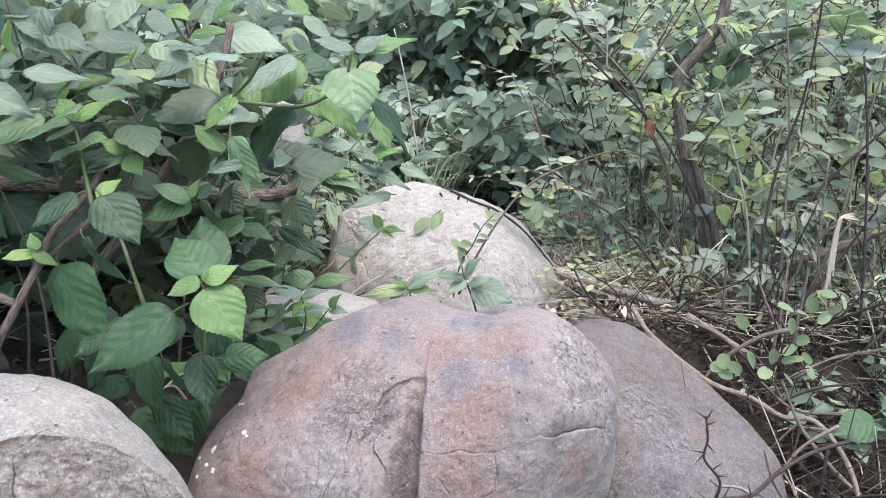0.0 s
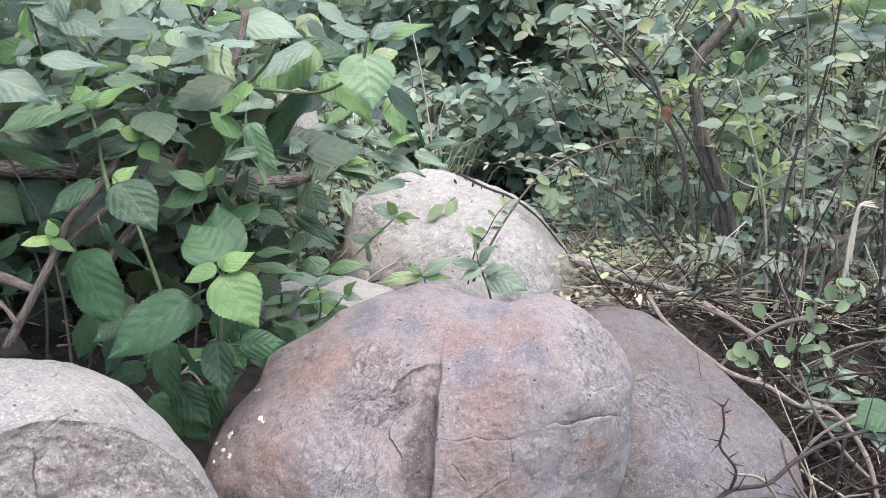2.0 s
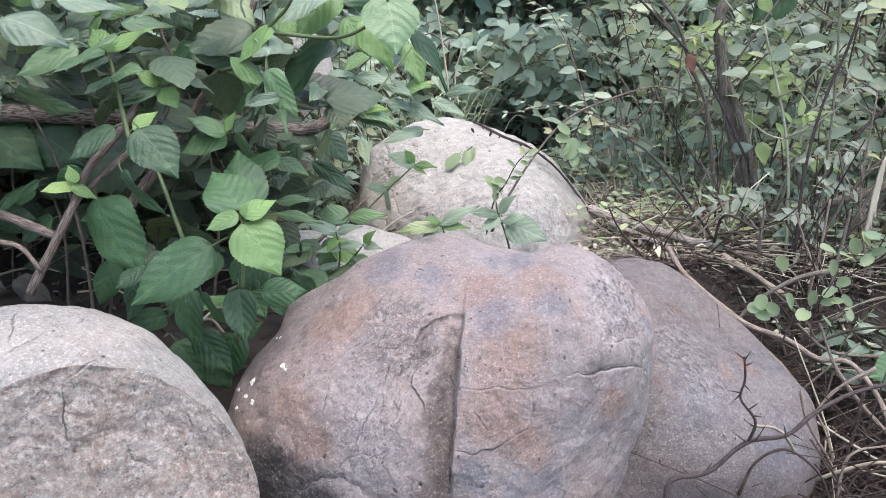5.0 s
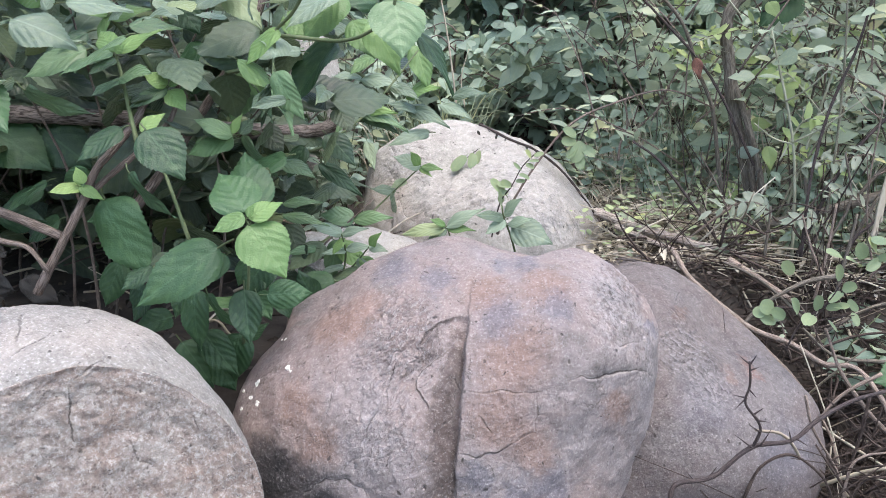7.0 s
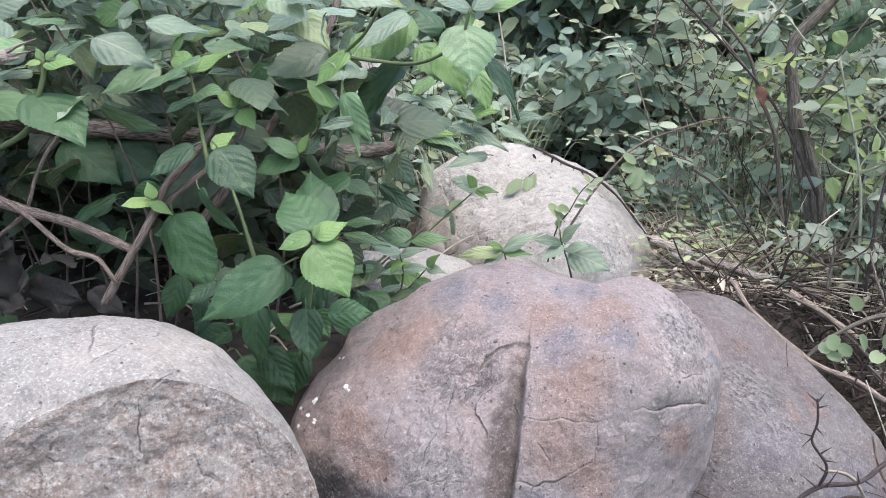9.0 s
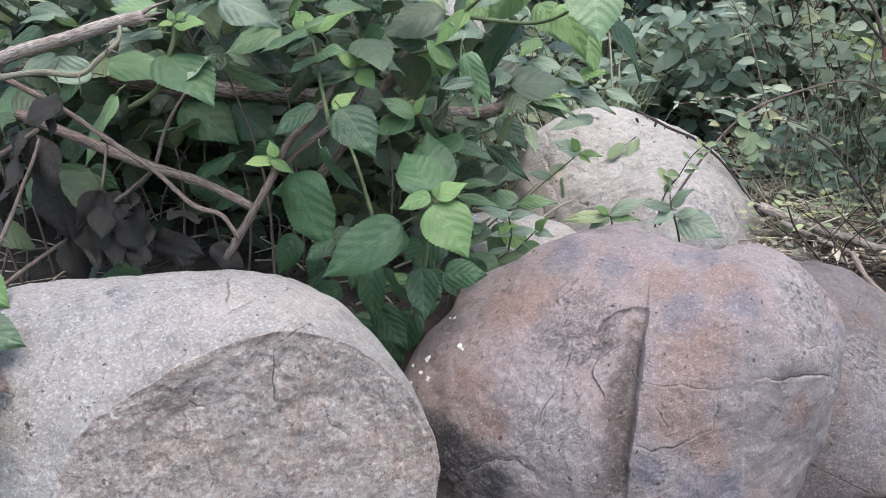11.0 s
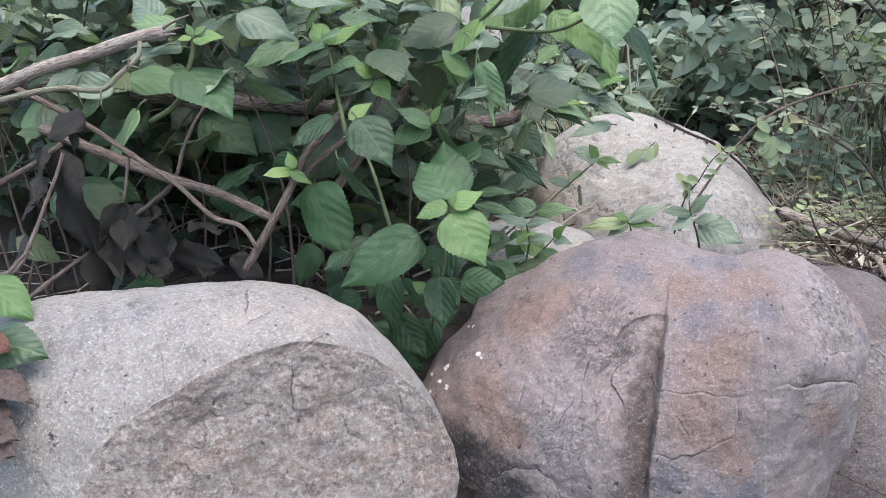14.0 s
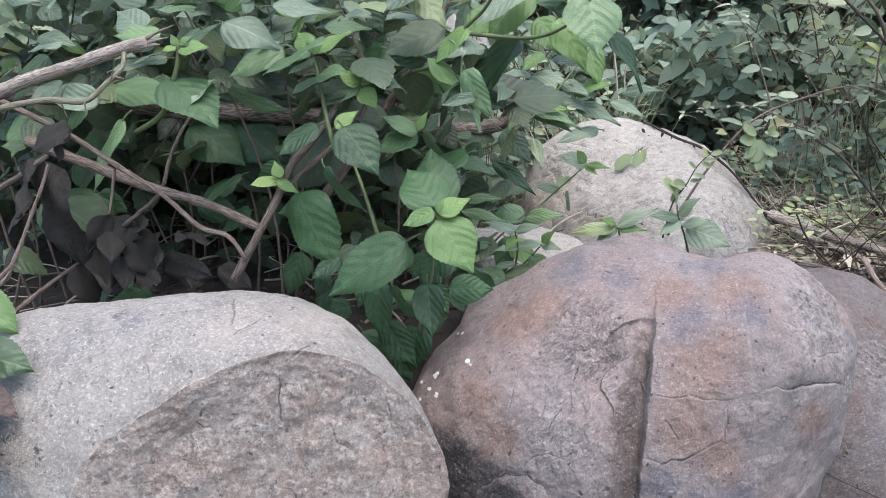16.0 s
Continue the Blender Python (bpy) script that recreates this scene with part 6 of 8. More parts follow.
# ---------------------------------------------------------------- small-leaved shrub and dry twigs beside the boulders
tree = thing("small_tree", (0.6, 1.7, ground_height(0.6, 1.7)), "slender grey-barked small tree with sparse oval leaves", "tree")
stem("trunk", [(0.604, 1.720, 0.060), (0.588, 1.720, 0.140), (0.564, 1.720, 0.252), (0.538, 1.720, 0.337), (0.513, 1.720, 0.421), (0.498, 1.720, 0.503), (0.487, 1.720, 0.560), (0.493, 1.720, 0.605), (0.525, 1.720, 0.644), (0.560, 1.720, 0.693), (0.576, 1.720, 0.747), (0.590, 1.720, 0.850)], 0.0135, 0.0100, BARK_GREY, tree, 12, 0.12, 8, "", 3)
stem("snag", [(0.562, 1.712, 0.700), (0.570, 1.700, 0.676), (0.572, 1.695, 0.664)], 0.0065, 0.0030, BARK_GREY, tree, 7, 0.25, 4, "stub of a broken limb", 8)
stem("stem", [(0.610, 1.690, 0.100), (0.592, 1.690, 0.190), (0.566, 1.690, 0.300), (0.540, 1.695, 0.380), (0.519, 1.710, 0.440), (0.506, 1.720, 0.480)], 0.0080, 0.0055, BARK_GREY, tree, 9, 0.15, 6, "", 9)
stem("limb", [(0.520, 1.700, 0.171), (0.485, 1.680, 0.297), (0.457, 1.660, 0.417), (0.415, 1.640, 0.498), (0.374, 1.620, 0.585), (0.283, 1.600, 0.680), (0.239, 1.600, 0.762)], 0.0045, 0.0025, BARK_GREY, tree, 8, 0.15, 6, "", 4)
stem("limb", [(0.551, 1.650, 0.184), (0.625, 1.620, 0.205), (0.694, 1.600, 0.235), (0.780, 1.600, 0.263), (0.886, 1.600, 0.306)], 0.0115, 0.0090, BARK_GREY, tree, 9, 0.18, 6, "dark bent limb", 4)
stem("limb", [(0.604, 1.550, 0.141), (0.658, 1.550, 0.297), (0.714, 1.550, 0.388), (0.781, 1.550, 0.456), (0.847, 1.550, 0.517)], 0.0038, 0.0024, THORN, tree, 7, 0.15, 6, "", 5)
stem("limb", [(0.595, 1.500, 0.157), (0.595, 1.500, 0.308), (0.612, 1.500, 0.433), (0.648, 1.500, 0.552), (0.666, 1.500, 0.687), (0.670, 1.500, 0.762)], 0.0030, 0.0018, THORN, tree, 7, 0.15, 6, "", 5)
stem("limb", [(0.762, 1.450, 0.127), (0.757, 1.450, 0.285), (0.743, 1.450, 0.485), (0.724, 1.450, 0.628)], 0.0028, 0.0018, THORN, tree, 7, 0.15, 6, "", 5)
stem("limb", [(0.614, 1.700, 0.095), (0.570, 1.700, 0.232), (0.546, 1.700, 0.352), (0.537, 1.700, 0.411)], 0.0080, 0.0060, BARK_GREY, tree, 8, 0.15, 6, "", 6)
stem("limb", [(0.662, 1.500, 0.111), (0.686, 1.500, 0.199), (0.724, 1.500, 0.242), (0.812, 1.500, 0.378)], 0.0034, 0.0020, THORN, tree, 7, 0.15, 6, "", 6)
stem("twig", [(0.035, 1.450, 0.221), (0.055, 1.450, 0.268), (0.105, 1.480, 0.344), (0.165, 1.500, 0.411), (0.241, 1.550, 0.440), (0.352, 1.600, 0.461), (0.453, 1.650, 0.423)], 0.0025, 0.0015, STEM_BROWN, tree, 6, 0.10, 6, "arching thin twig", 6)
stem("twig", [(0.510, 1.600, 0.117), (0.363, 1.600, 0.310), (0.295, 1.600, 0.365)], 0.0030, 0.0020, THORN, tree, 6, 0.10, 6, "", 6)
stem("twig", [(0.534, 1.620, 0.314), (0.437, 1.620, 0.482), (0.331, 1.600, 0.592), (0.233, 1.600, 0.686)], 0.0028, 0.0020, THORN, tree, 6, 0.10, 6, "", 6)
root = thing("pale_root", (0.3, 1.65, 0.16), "pale dry woody root lying beside the cream boulder", "root")
stem("limb", [(0.241, 1.680, 0.206), (0.292, 1.660, 0.190), (0.339, 1.630, 0.179), (0.384, 1.600, 0.174), (0.427, 1.570, 0.166), (0.477, 1.550, 0.161), (0.528, 1.520, 0.152)], 0.0105, 0.0065, BARK_DRY, root, 9, 0.22, 6, "", 4)
stem("strand", [(0.277, 1.640, 0.186), (0.339, 1.600, 0.167), (0.387, 1.560, 0.157), (0.431, 1.520, 0.154)], 0.0060, 0.0035, BARK_DRY, root, 7, 0.25, 6, "", 5)
twig = thing("bent_twig", (0.45, 1.25, 0.1), "bent dry brown twig lying along the lilac boulder", "twig")
stem("limb", [(0.343, 1.420, 0.200), (0.365, 1.380, 0.164), (0.406, 1.330, 0.133), (0.451, 1.300, 0.104), (0.508, 1.280, 0.087), (0.548, 1.250, 0.067), (0.583, 1.220, 0.074), (0.602, 1.180, 0.051), (0.611, 1.140, 0.017), (0.611, 1.100, -0.041)], 0.0045, 0.0035, BARK_PALE, twig, 8, 0.25, 6, "", 5)
stem("limb", [(0.406, 1.330, 0.133), (0.463, 1.280, 0.082), (0.509, 1.250, 0.037), (0.547, 1.200, -0.025), (0.551, 1.160, -0.069)], 0.0030, 0.0020, BARK_PALE, twig, 7, 0.25, 6, "", 6)
slat = thing("split_stick", (0.5, 1.45, 0.16), "flat split piece of dry brown wood", "stick")
stem("limb", [(0.448, 1.450, 0.176), (0.495, 1.420, 0.149), (0.550, 1.400, 0.115)], 0.0070, 0.0050, BARK_PALE, slat, 6, 0.20, 6, "", 7)
dry_stalk = thing("dry_stalk", (0.72, 1.5, 0.2), "twisted pale dry stalk", "stalk")
stem("strip", [(0.695, 1.450, 0.206), (0.695, 1.448, 0.267), (0.699, 1.446, 0.319), (0.704, 1.445, 0.347), (0.714, 1.450, 0.355), (0.734, 1.460, 0.357)], 0.0022, 0.0014, STRAW, dry_stalk, 6, 0.35, 6, "", 0)
stem("strip", [(0.692, 1.450, 0.216), (0.697, 1.448, 0.267), (0.700, 1.446, 0.319), (0.705, 1.445, 0.348), (0.715, 1.450, 0.354), (0.737, 1.460, 0.354)], 0.0022, 0.0014, STRAW, dry_stalk, 6, 0.35, 6, "", 1)
stem("strip", [(0.699, 1.450, 0.225), (0.699, 1.448, 0.267), (0.702, 1.446, 0.319), (0.706, 1.445, 0.349), (0.716, 1.450, 0.353), (0.740, 1.460, 0.350)], 0.0022, 0.0014, STRAW, dry_stalk, 6, 0.35, 6, "", 2)
stem("strip", [(0.696, 1.450, 0.235), (0.701, 1.448, 0.267), (0.703, 1.446, 0.319), (0.707, 1.445, 0.349), (0.717, 1.450, 0.351), (0.743, 1.460, 0.347)], 0.0022, 0.0014, STRAW, dry_stalk, 6, 0.35, 6, "", 3)
stem("strip", [(0.704, 1.450, 0.244), (0.703, 1.448, 0.267), (0.705, 1.446, 0.319), (0.708, 1.445, 0.350), (0.719, 1.450, 0.350), (0.747, 1.460, 0.344)], 0.0022, 0.0014, STRAW, dry_stalk, 6, 0.35, 6, "", 4)
thorny = thing("thorny_twig", (0.4, 0.98, 0.0), "dark thorny twig hanging in front of the lilac boulder", "twig")
stem("limb", [(0.249, 0.960, -0.007), (0.256, 0.970, 0.025), (0.304, 0.980, 0.031), (0.353, 0.990, 0.069), (0.406, 1.000, 0.074), (0.446, 1.020, 0.094), (0.501, 1.050, 0.106), (0.577, 1.100, 0.098)], 0.0034, 0.0026, THORN, thorny, 8, 0.20, 6, "", 4)
spine = stem("limb", [(0.355, 0.990, 0.069), (0.359, 0.985, 0.102), (0.336, 0.980, 0.136), (0.339, 0.980, 0.163), (0.335, 0.980, 0.193)], 0.0021, 0.0012, THORN, thorny, 7, 0.20, 6, "", 4)
stem("thorn", [(0.337, 0.983, 0.188), (0.330, 0.983, 0.193), (0.320, 0.975, 0.203)], 0.0014, 0.0002, THORN, spine, 5, 0.00, 2, "", 2)
stem("thorn", [(0.337, 0.983, 0.188), (0.341, 0.983, 0.194), (0.341, 0.975, 0.204)], 0.0014, 0.0002, THORN, spine, 5, 0.00, 2, "", 2)
stem("thorn", [(0.338, 0.983, 0.180), (0.344, 0.983, 0.182), (0.346, 0.975, 0.188)], 0.0014, 0.0002, THORN, spine, 5, 0.00, 2, "", 2)
stem("thorn", [(0.338, 0.983, 0.142), (0.329, 0.983, 0.144), (0.317, 0.975, 0.150)], 0.0014, 0.0002, THORN, spine, 5, 0.00, 2, "", 2)
stem("thorn", [(0.338, 0.983, 0.142), (0.331, 0.983, 0.134), (0.322, 0.975, 0.130)], 0.0014, 0.0002, THORN, spine, 5, 0.00, 2, "", 2)
stem("thorn", [(0.339, 0.983, 0.154), (0.345, 0.983, 0.148), (0.347, 0.975, 0.146)], 0.0014, 0.0002, THORN, spine, 5, 0.00, 2, "", 2)
stem("thorn", [(0.354, 0.983, 0.111), (0.361, 0.983, 0.110), (0.366, 0.975, 0.113)], 0.0014, 0.0002, THORN, spine, 5, 0.00, 2, "", 2)
stem("thorn", [(0.359, 0.983, 0.095), (0.351, 0.983, 0.100), (0.341, 0.975, 0.110)], 0.0014, 0.0002, THORN, spine, 5, 0.00, 2, "", 2)
stem("thorn", [(0.348, 0.983, 0.119), (0.354, 0.983, 0.124), (0.357, 0.975, 0.133)], 0.0014, 0.0002, THORN, spine, 5, 0.00, 2, "", 2)
stem("thorn", [(0.350, 0.983, 0.073), (0.339, 0.983, 0.082), (0.325, 0.975, 0.095)], 0.0014, 0.0002, THORN, spine, 5, 0.00, 2, "", 2)
stem("thorn", [(0.361, 0.983, 0.075), (0.367, 0.983, 0.087), (0.369, 0.975, 0.104)], 0.0014, 0.0002, THORN, spine, 5, 0.00, 2, "", 2)
stem("thorn", [(0.398, 0.983, 0.084), (0.396, 0.983, 0.092), (0.390, 0.975, 0.104)], 0.0014, 0.0002, THORN, spine, 5, 0.00, 2, "", 2)
stem("thorn", [(0.302, 0.983, 0.029), (0.306, 0.983, 0.037), (0.308, 0.975, 0.050)], 0.0014, 0.0002, THORN, spine, 5, 0.00, 2, "", 2)
stem("thorn", [(0.284, 0.983, 0.022), (0.278, 0.983, 0.029), (0.270, 0.975, 0.041)], 0.0014, 0.0002, THORN, spine, 5, 0.00, 2, "", 2)
stem("thorn", [(0.405, 0.983, 0.086), (0.413, 0.983, 0.081), (0.416, 0.975, 0.081)], 0.0014, 0.0002, THORN, spine, 5, 0.00, 2, "", 2)
curl = thing("curved_twig", (0.361, 1.020, -0.029), "thin curved pale dry twig", "twig", "dry twigs")
stem("limb", [(0.365, 1.030, -0.036), (0.383, 1.030, 0.015), (0.421, 1.030, 0.035), (0.466, 1.030, 0.002), (0.490, 1.030, -0.046)], 0.0024, 0.0014, TWIG, curl, 7, 0.20, 6, "", 0)
curl = thing("curved_twig", (0.492, 1.020, -0.030), "thin curved pale dry twig", "twig", "dry twigs")
stem("limb", [(0.507, 1.050, -0.050), (0.511, 1.050, 0.003), (0.527, 1.050, 0.023), (0.563, 1.050, 0.030)], 0.0024, 0.0014, BARK_PALE, curl, 7, 0.20, 6, "", 1)
curl = thing("curved_twig", (0.499, 1.020, -0.030), "thin curved pale dry twig", "twig", "dry twigs")
stem("limb", [(0.525, 1.070, -0.064), (0.543, 1.070, -0.027), (0.581, 1.070, -0.021)], 0.0024, 0.0014, TWIG, curl, 7, 0.20, 6, "", 2)
curl = thing("curved_twig", (0.425, 1.020, 0.128), "thin curved pale dry twig", "twig", "dry twigs")
stem("limb", [(0.456, 1.090, 0.092), (0.473, 1.090, 0.040), (0.512, 1.090, -0.022), (0.536, 1.090, -0.077)], 0.0024, 0.0014, BARK_PALE, curl, 7, 0.20, 6, "", 3)
curl = thing("curved_twig", (0.506, 1.020, 0.129), "thin curved pale dry twig", "twig", "dry twigs")
stem("limb", [(0.553, 1.110, 0.084), (0.548, 1.110, 0.012), (0.534, 1.110, -0.062)], 0.0024, 0.0014, TWIG, curl, 7, 0.20, 6, "", 4)
sprout = thing("seedling", (0.06, 1.4, 0.15), "small green seedling growing between the boulders", "seedling")
stem("stem", [(0.068, 1.380, 0.195), (0.057, 1.360, 0.241), (0.044, 1.350, 0.278), (0.040, 1.350, 0.300)], 0.0020, 0.0012, STEM_GREEN, sprout, 7, 0.12, 6, "", 1)
leaf(sprout, (0.057, 1.350, 0.262), (0.123, 1.320, 0.249), 0, 0, TOP, 1.15)
leaf(sprout, (0.040, 1.350, 0.297), (0.036, 1.320, 0.326), 0, 0, OVAL)
leaf(sprout, (0.044, 1.350, 0.283), (0.064, 1.320, 0.319), 0, 0, TOP, 0.70)
leaf(sprout, (0.044, 1.350, 0.278), (0.001, 1.320, 0.295), 0, 0, TOP, 0.60)
leaf(sprout, (0.047, 1.350, 0.273), (0.014, 1.320, 0.262), 0, 0, TOP, 0.70)
leaf(sprout, (0.052, 1.350, 0.268), (0.083, 1.320, 0.286), 0, 0, TOP, 0.70)
stem("stem", [(-0.044, 1.400, 0.209), (-0.048, 1.380, 0.240), (-0.053, 1.380, 0.255)], 0.0018, 0.0010, STEM_GREEN, sprout, 7, 0.12, 6, "", 1)
leaf(sprout, (-0.053, 1.380, 0.250), (-0.130, 1.360, 0.258), 0, 1, TOP, 0.55)
leaf(sprout, (-0.053, 1.380, 0.253), (0.000, 1.360, 0.298), 0, 1, TOP, 0.55)
leaf(sprout, (-0.051, 1.380, 0.250), (-0.009, 1.360, 0.261), 0, 1, YOUNG, 0.60)
leaf(sprout, (-0.055, 1.380, 0.255), (-0.071, 1.360, 0.275), 0, 1, YOUNG, 0.80)
leaf(sprout, (-0.053, 1.380, 0.251), (-0.091, 1.360, 0.231), 0, 1, TOP, 0.70)
sprig = thing("leafy_sprig", (-0.16, 1.6, 0.2), "leafy green sprig leaning over the cream boulder", "sprig")
stem("stem", [(-0.226, 1.550, 0.215), (-0.184, 1.580, 0.253), (-0.141, 1.600, 0.290), (-0.114, 1.620, 0.312)], 0.0020, 0.0012, STEM_GREEN, sprig, 7, 0.12, 6, "", 1)
leaf(sprig, (-0.113, 1.610, 0.314), (-0.161, 1.590, 0.343), 0, 0, TOP, 0.90)
leaf(sprig, (-0.113, 1.610, 0.314), (-0.071, 1.590, 0.317), 0, 0, YOUNG, 0.60)
leaf(sprig, (-0.117, 1.610, 0.312), (-0.090, 1.590, 0.301), 0, 0, YOUNG, 0.50)
leaf(sprig, (-0.142, 1.610, 0.288), (-0.173, 1.590, 0.279), 0, 0, TOP, 0.80)
leaf(sprig, (-0.116, 1.610, 0.315), (-0.127, 1.590, 0.346), 0, 0, YOUNG, 0.90)
leaf(sprig, (-0.165, 1.610, 0.263), (-0.207, 1.590, 0.279), 0, 0, TOP, 0.80)
round_sprig = thing("round_leaved_sprig", (0.1, 1.45, 0.2), "thin sprig with small round leaves before the cream boulder", "sprig")
stem("stem", [(0.025, 1.420, 0.224), (0.039, 1.430, 0.283), (0.059, 1.440, 0.311), (0.078, 1.450, 0.344), (0.103, 1.460, 0.368)], 0.0014, 0.0008, THORN, round_sprig, 7, 0.12, 6, "", 1)
leaf(round_sprig, (0.059, 1.440, 0.311), (0.040, 1.430, 0.322), -30, 0, OVAL, 0.85)
leaf(round_sprig, (0.059, 1.440, 0.311), (0.035, 1.430, 0.319), 11, 1, OVAL, 0.85)
leaf(round_sprig, (0.066, 1.440, 0.321), (0.082, 1.430, 0.322), -8, 2, OVAL, 0.85)
leaf(round_sprig, (0.071, 1.440, 0.333), (0.090, 1.430, 0.328), -27, 3, OVAL, 0.85)
leaf(round_sprig, (0.075, 1.440, 0.341), (0.062, 1.430, 0.354), 14, 4, OVAL, 0.85)
leaf(round_sprig, (0.083, 1.440, 0.351), (0.097, 1.430, 0.346), -5, 5, OVAL, 0.85)
leaf(round_sprig, (0.088, 1.440, 0.356), (0.105, 1.430, 0.358), -24, 6, OVAL, 0.85)
leaf(round_sprig, (0.092, 1.440, 0.361), (0.084, 1.430, 0.377), 17, 7, OVAL, 0.85)
leaf(round_sprig, (0.097, 1.440, 0.366), (0.113, 1.430, 0.371), -2, 8, OVAL, 0.85)
leaf(round_sprig, (0.054, 1.440, 0.301), (0.039, 1.430, 0.300), -21, 9, OVAL, 0.85)
leaf(round_sprig, (0.049, 1.440, 0.296), (0.023, 1.430, 0.326), 20, 10, OVAL, 0.85)
leaf(round_sprig, (0.042, 1.440, 0.281), (0.040, 1.430, 0.298), 1, 11, OVAL, 0.85)
yellow_sprig = thing("round_leaved_sprig", (0.2, 1.5, 0.25), "yellowish green oval leaves on a thin drooping sprig", "sprig")
stem("stem", [(0.195, 1.500, 0.416), (0.186, 1.500, 0.391), (0.177, 1.500, 0.361), (0.188, 1.500, 0.330)], 0.0014, 0.0008, THORN, yellow_sprig, 7, 0.12, 6, "", 1)
leaf(yellow_sprig, (0.176, 1.500, 0.381), (0.148, 1.480, 0.384), -30, 0, OVAL, 0.85)
leaf(yellow_sprig, (0.176, 1.500, 0.371), (0.160, 1.480, 0.355), 23, 1, OVAL, 0.85)
leaf(yellow_sprig, (0.182, 1.500, 0.361), (0.183, 1.480, 0.334), 16, 2, OVAL, 0.85)
leaf(yellow_sprig, (0.186, 1.500, 0.371), (0.207, 1.480, 0.359), 9, 3, OVAL, 0.85)
leaf(yellow_sprig, (0.191, 1.500, 0.391), (0.202, 1.480, 0.405), 2, 4, OVAL, 0.85)
leaf(yellow_sprig, (0.190, 1.500, 0.396), (0.207, 1.480, 0.392), -5, 5, OVAL, 0.85)
leaf(yellow_sprig, (0.176, 1.500, 0.391), (0.151, 1.480, 0.405), -12, 6, OVAL, 0.85)
leaf(yellow_sprig, (0.186, 1.500, 0.381), (0.170, 1.480, 0.346), -19, 7, OVAL, 0.85)
low_sprig = thing("round_leaved_sprig", (0.58, 1.2, 0.1), "sprig of light green oval leaves over dry twigs", "sprig")
stem("stem", [(0.409, 1.200, 0.179), (0.462, 1.190, 0.183), (0.492, 1.180, 0.174), (0.508, 1.170, 0.205), (0.521, 1.170, 0.230)], 0.0015, 0.0008, THORN, low_sprig, 7, 0.12, 6, "", 1)
leaf(low_sprig, (0.434, 1.180, 0.187), (0.407, 1.160, 0.197), -30, 0, OVAL)
leaf(low_sprig, (0.492, 1.180, 0.176), (0.472, 1.160, 0.172), 9, 3, OVAL)
leaf(low_sprig, (0.518, 1.180, 0.192), (0.531, 1.160, 0.197), -12, 6, OVAL)
leaf(low_sprig, (0.527, 1.180, 0.218), (0.536, 1.160, 0.228), 27, 9, OVAL)
leaf(low_sprig, (0.418, 1.180, 0.187), (0.402, 1.160, 0.181), 6, 12, OVAL)
edge_twig = thing("thin_twig", (0.2, 1.8, 0.24), "dark thin twig lying along the edge of the cream boulder", "twig")
stem("limb", [(0.000, 1.900, 0.357), (0.018, 1.890, 0.351), (0.066, 1.850, 0.331), (0.124, 1.850, 0.307), (0.177, 1.860, 0.267), (0.212, 1.850, 0.230), (0.248, 1.820, 0.184), (0.270, 1.750, 0.160), (0.298, 1.600, 0.162), (0.337, 1.500, 0.146)], 0.0030, 0.0022, THORN, edge_twig, 7, 0.25, 6, "", 5)
stem("twig", [(0.018, 1.890, 0.351), (0.030, 1.860, 0.330), (0.020, 1.845, 0.312)], 0.0014, 0.0008, THORN, edge_twig, 5, 0.20, 4, "", 2)
for k, (x, z, turn) in enumerate([(-0.004, 0.352, 20), (0.010, 0.338, -30), (0.024, 0.322, 40), (0.012, 0.310, -10), (0.040, 0.344, 0), (0.058, 0.338, 60), (0.084, 0.328, -40), (0.104, 0.318, 15)]):
    leaf(edge_twig, (x, 1.835, z), (x + 0.006 * math.cos(k), 1.83, z - 0.010), turn, k, DEAD, 0.8)
grey_sprig = thing("wilted_sprig", (-0.03, 1.76, 0.29), "three small wilted grey-green leaves lying on the cream boulder", "sprig")
stem("stem", [(0.016, 1.830, 0.325), (-0.010, 1.790, 0.312), (-0.030, 1.770, 0.300)], 0.0012, 0.0007, THORN, grey_sprig, 5, 0.10, 4, "", 2)
leaf(grey_sprig, (-0.028, 1.760, 0.309), (-0.058, 1.740, 0.280), 10, 0, OVAL, 0.9)
leaf(grey_sprig, (-0.012, 1.765, 0.314), (-0.016, 1.740, 0.286), -20, 1, OVAL, 0.8)
leaf(grey_sprig, (0.000, 1.775, 0.318), (-0.004, 1.750, 0.294), 30, 0, OVAL, 0.7)
# large pale and yellowish leaves high beside the trunk
leaf(tree, (0.724, 1.700, 0.672), (0.604, 1.640, 0.703), 55, 0, PALE, 0.95)
leaf(tree, (0.716, 1.720, 0.684), (0.660, 1.680, 0.728), 50, 1, PALE, 0.9)
leaf(tree, (0.690, 1.690, 0.690), (0.768, 1.650, 0.727), -50, 0, YELLOWISH, 1.1)
leaf(tree, (0.775, 1.700, 0.718), (0.866, 1.660, 0.675), 20, 0, MID, 0.9)
leaf(tree, (0.722, 1.720, 0.672), (0.700, 1.680, 0.640), 0, 1, PALE, 0.8)
leaf(tree, (0.752, 1.710, 0.668), (0.800, 1.660, 0.640), 30, 1, PALE, 0.7)
leaf(tree, (0.810, 1.700, 0.650), (0.890, 1.650, 0.632), 40, 2, PALE, 0.6)
leaf(tree, (0.650, 1.760, 0.680), (0.592, 1.740, 0.640), 0, 3, SHADED, 1.1)
leaf(tree, (0.640, 1.780, 0.640), (0.560, 1.740, 0.585), 0, 3, SHADED, 1.1)
leaf(tree, (0.600, 1.760, 0.690), (0.572, 1.720, 0.640), -10, 0, LEAVES, 1.0)
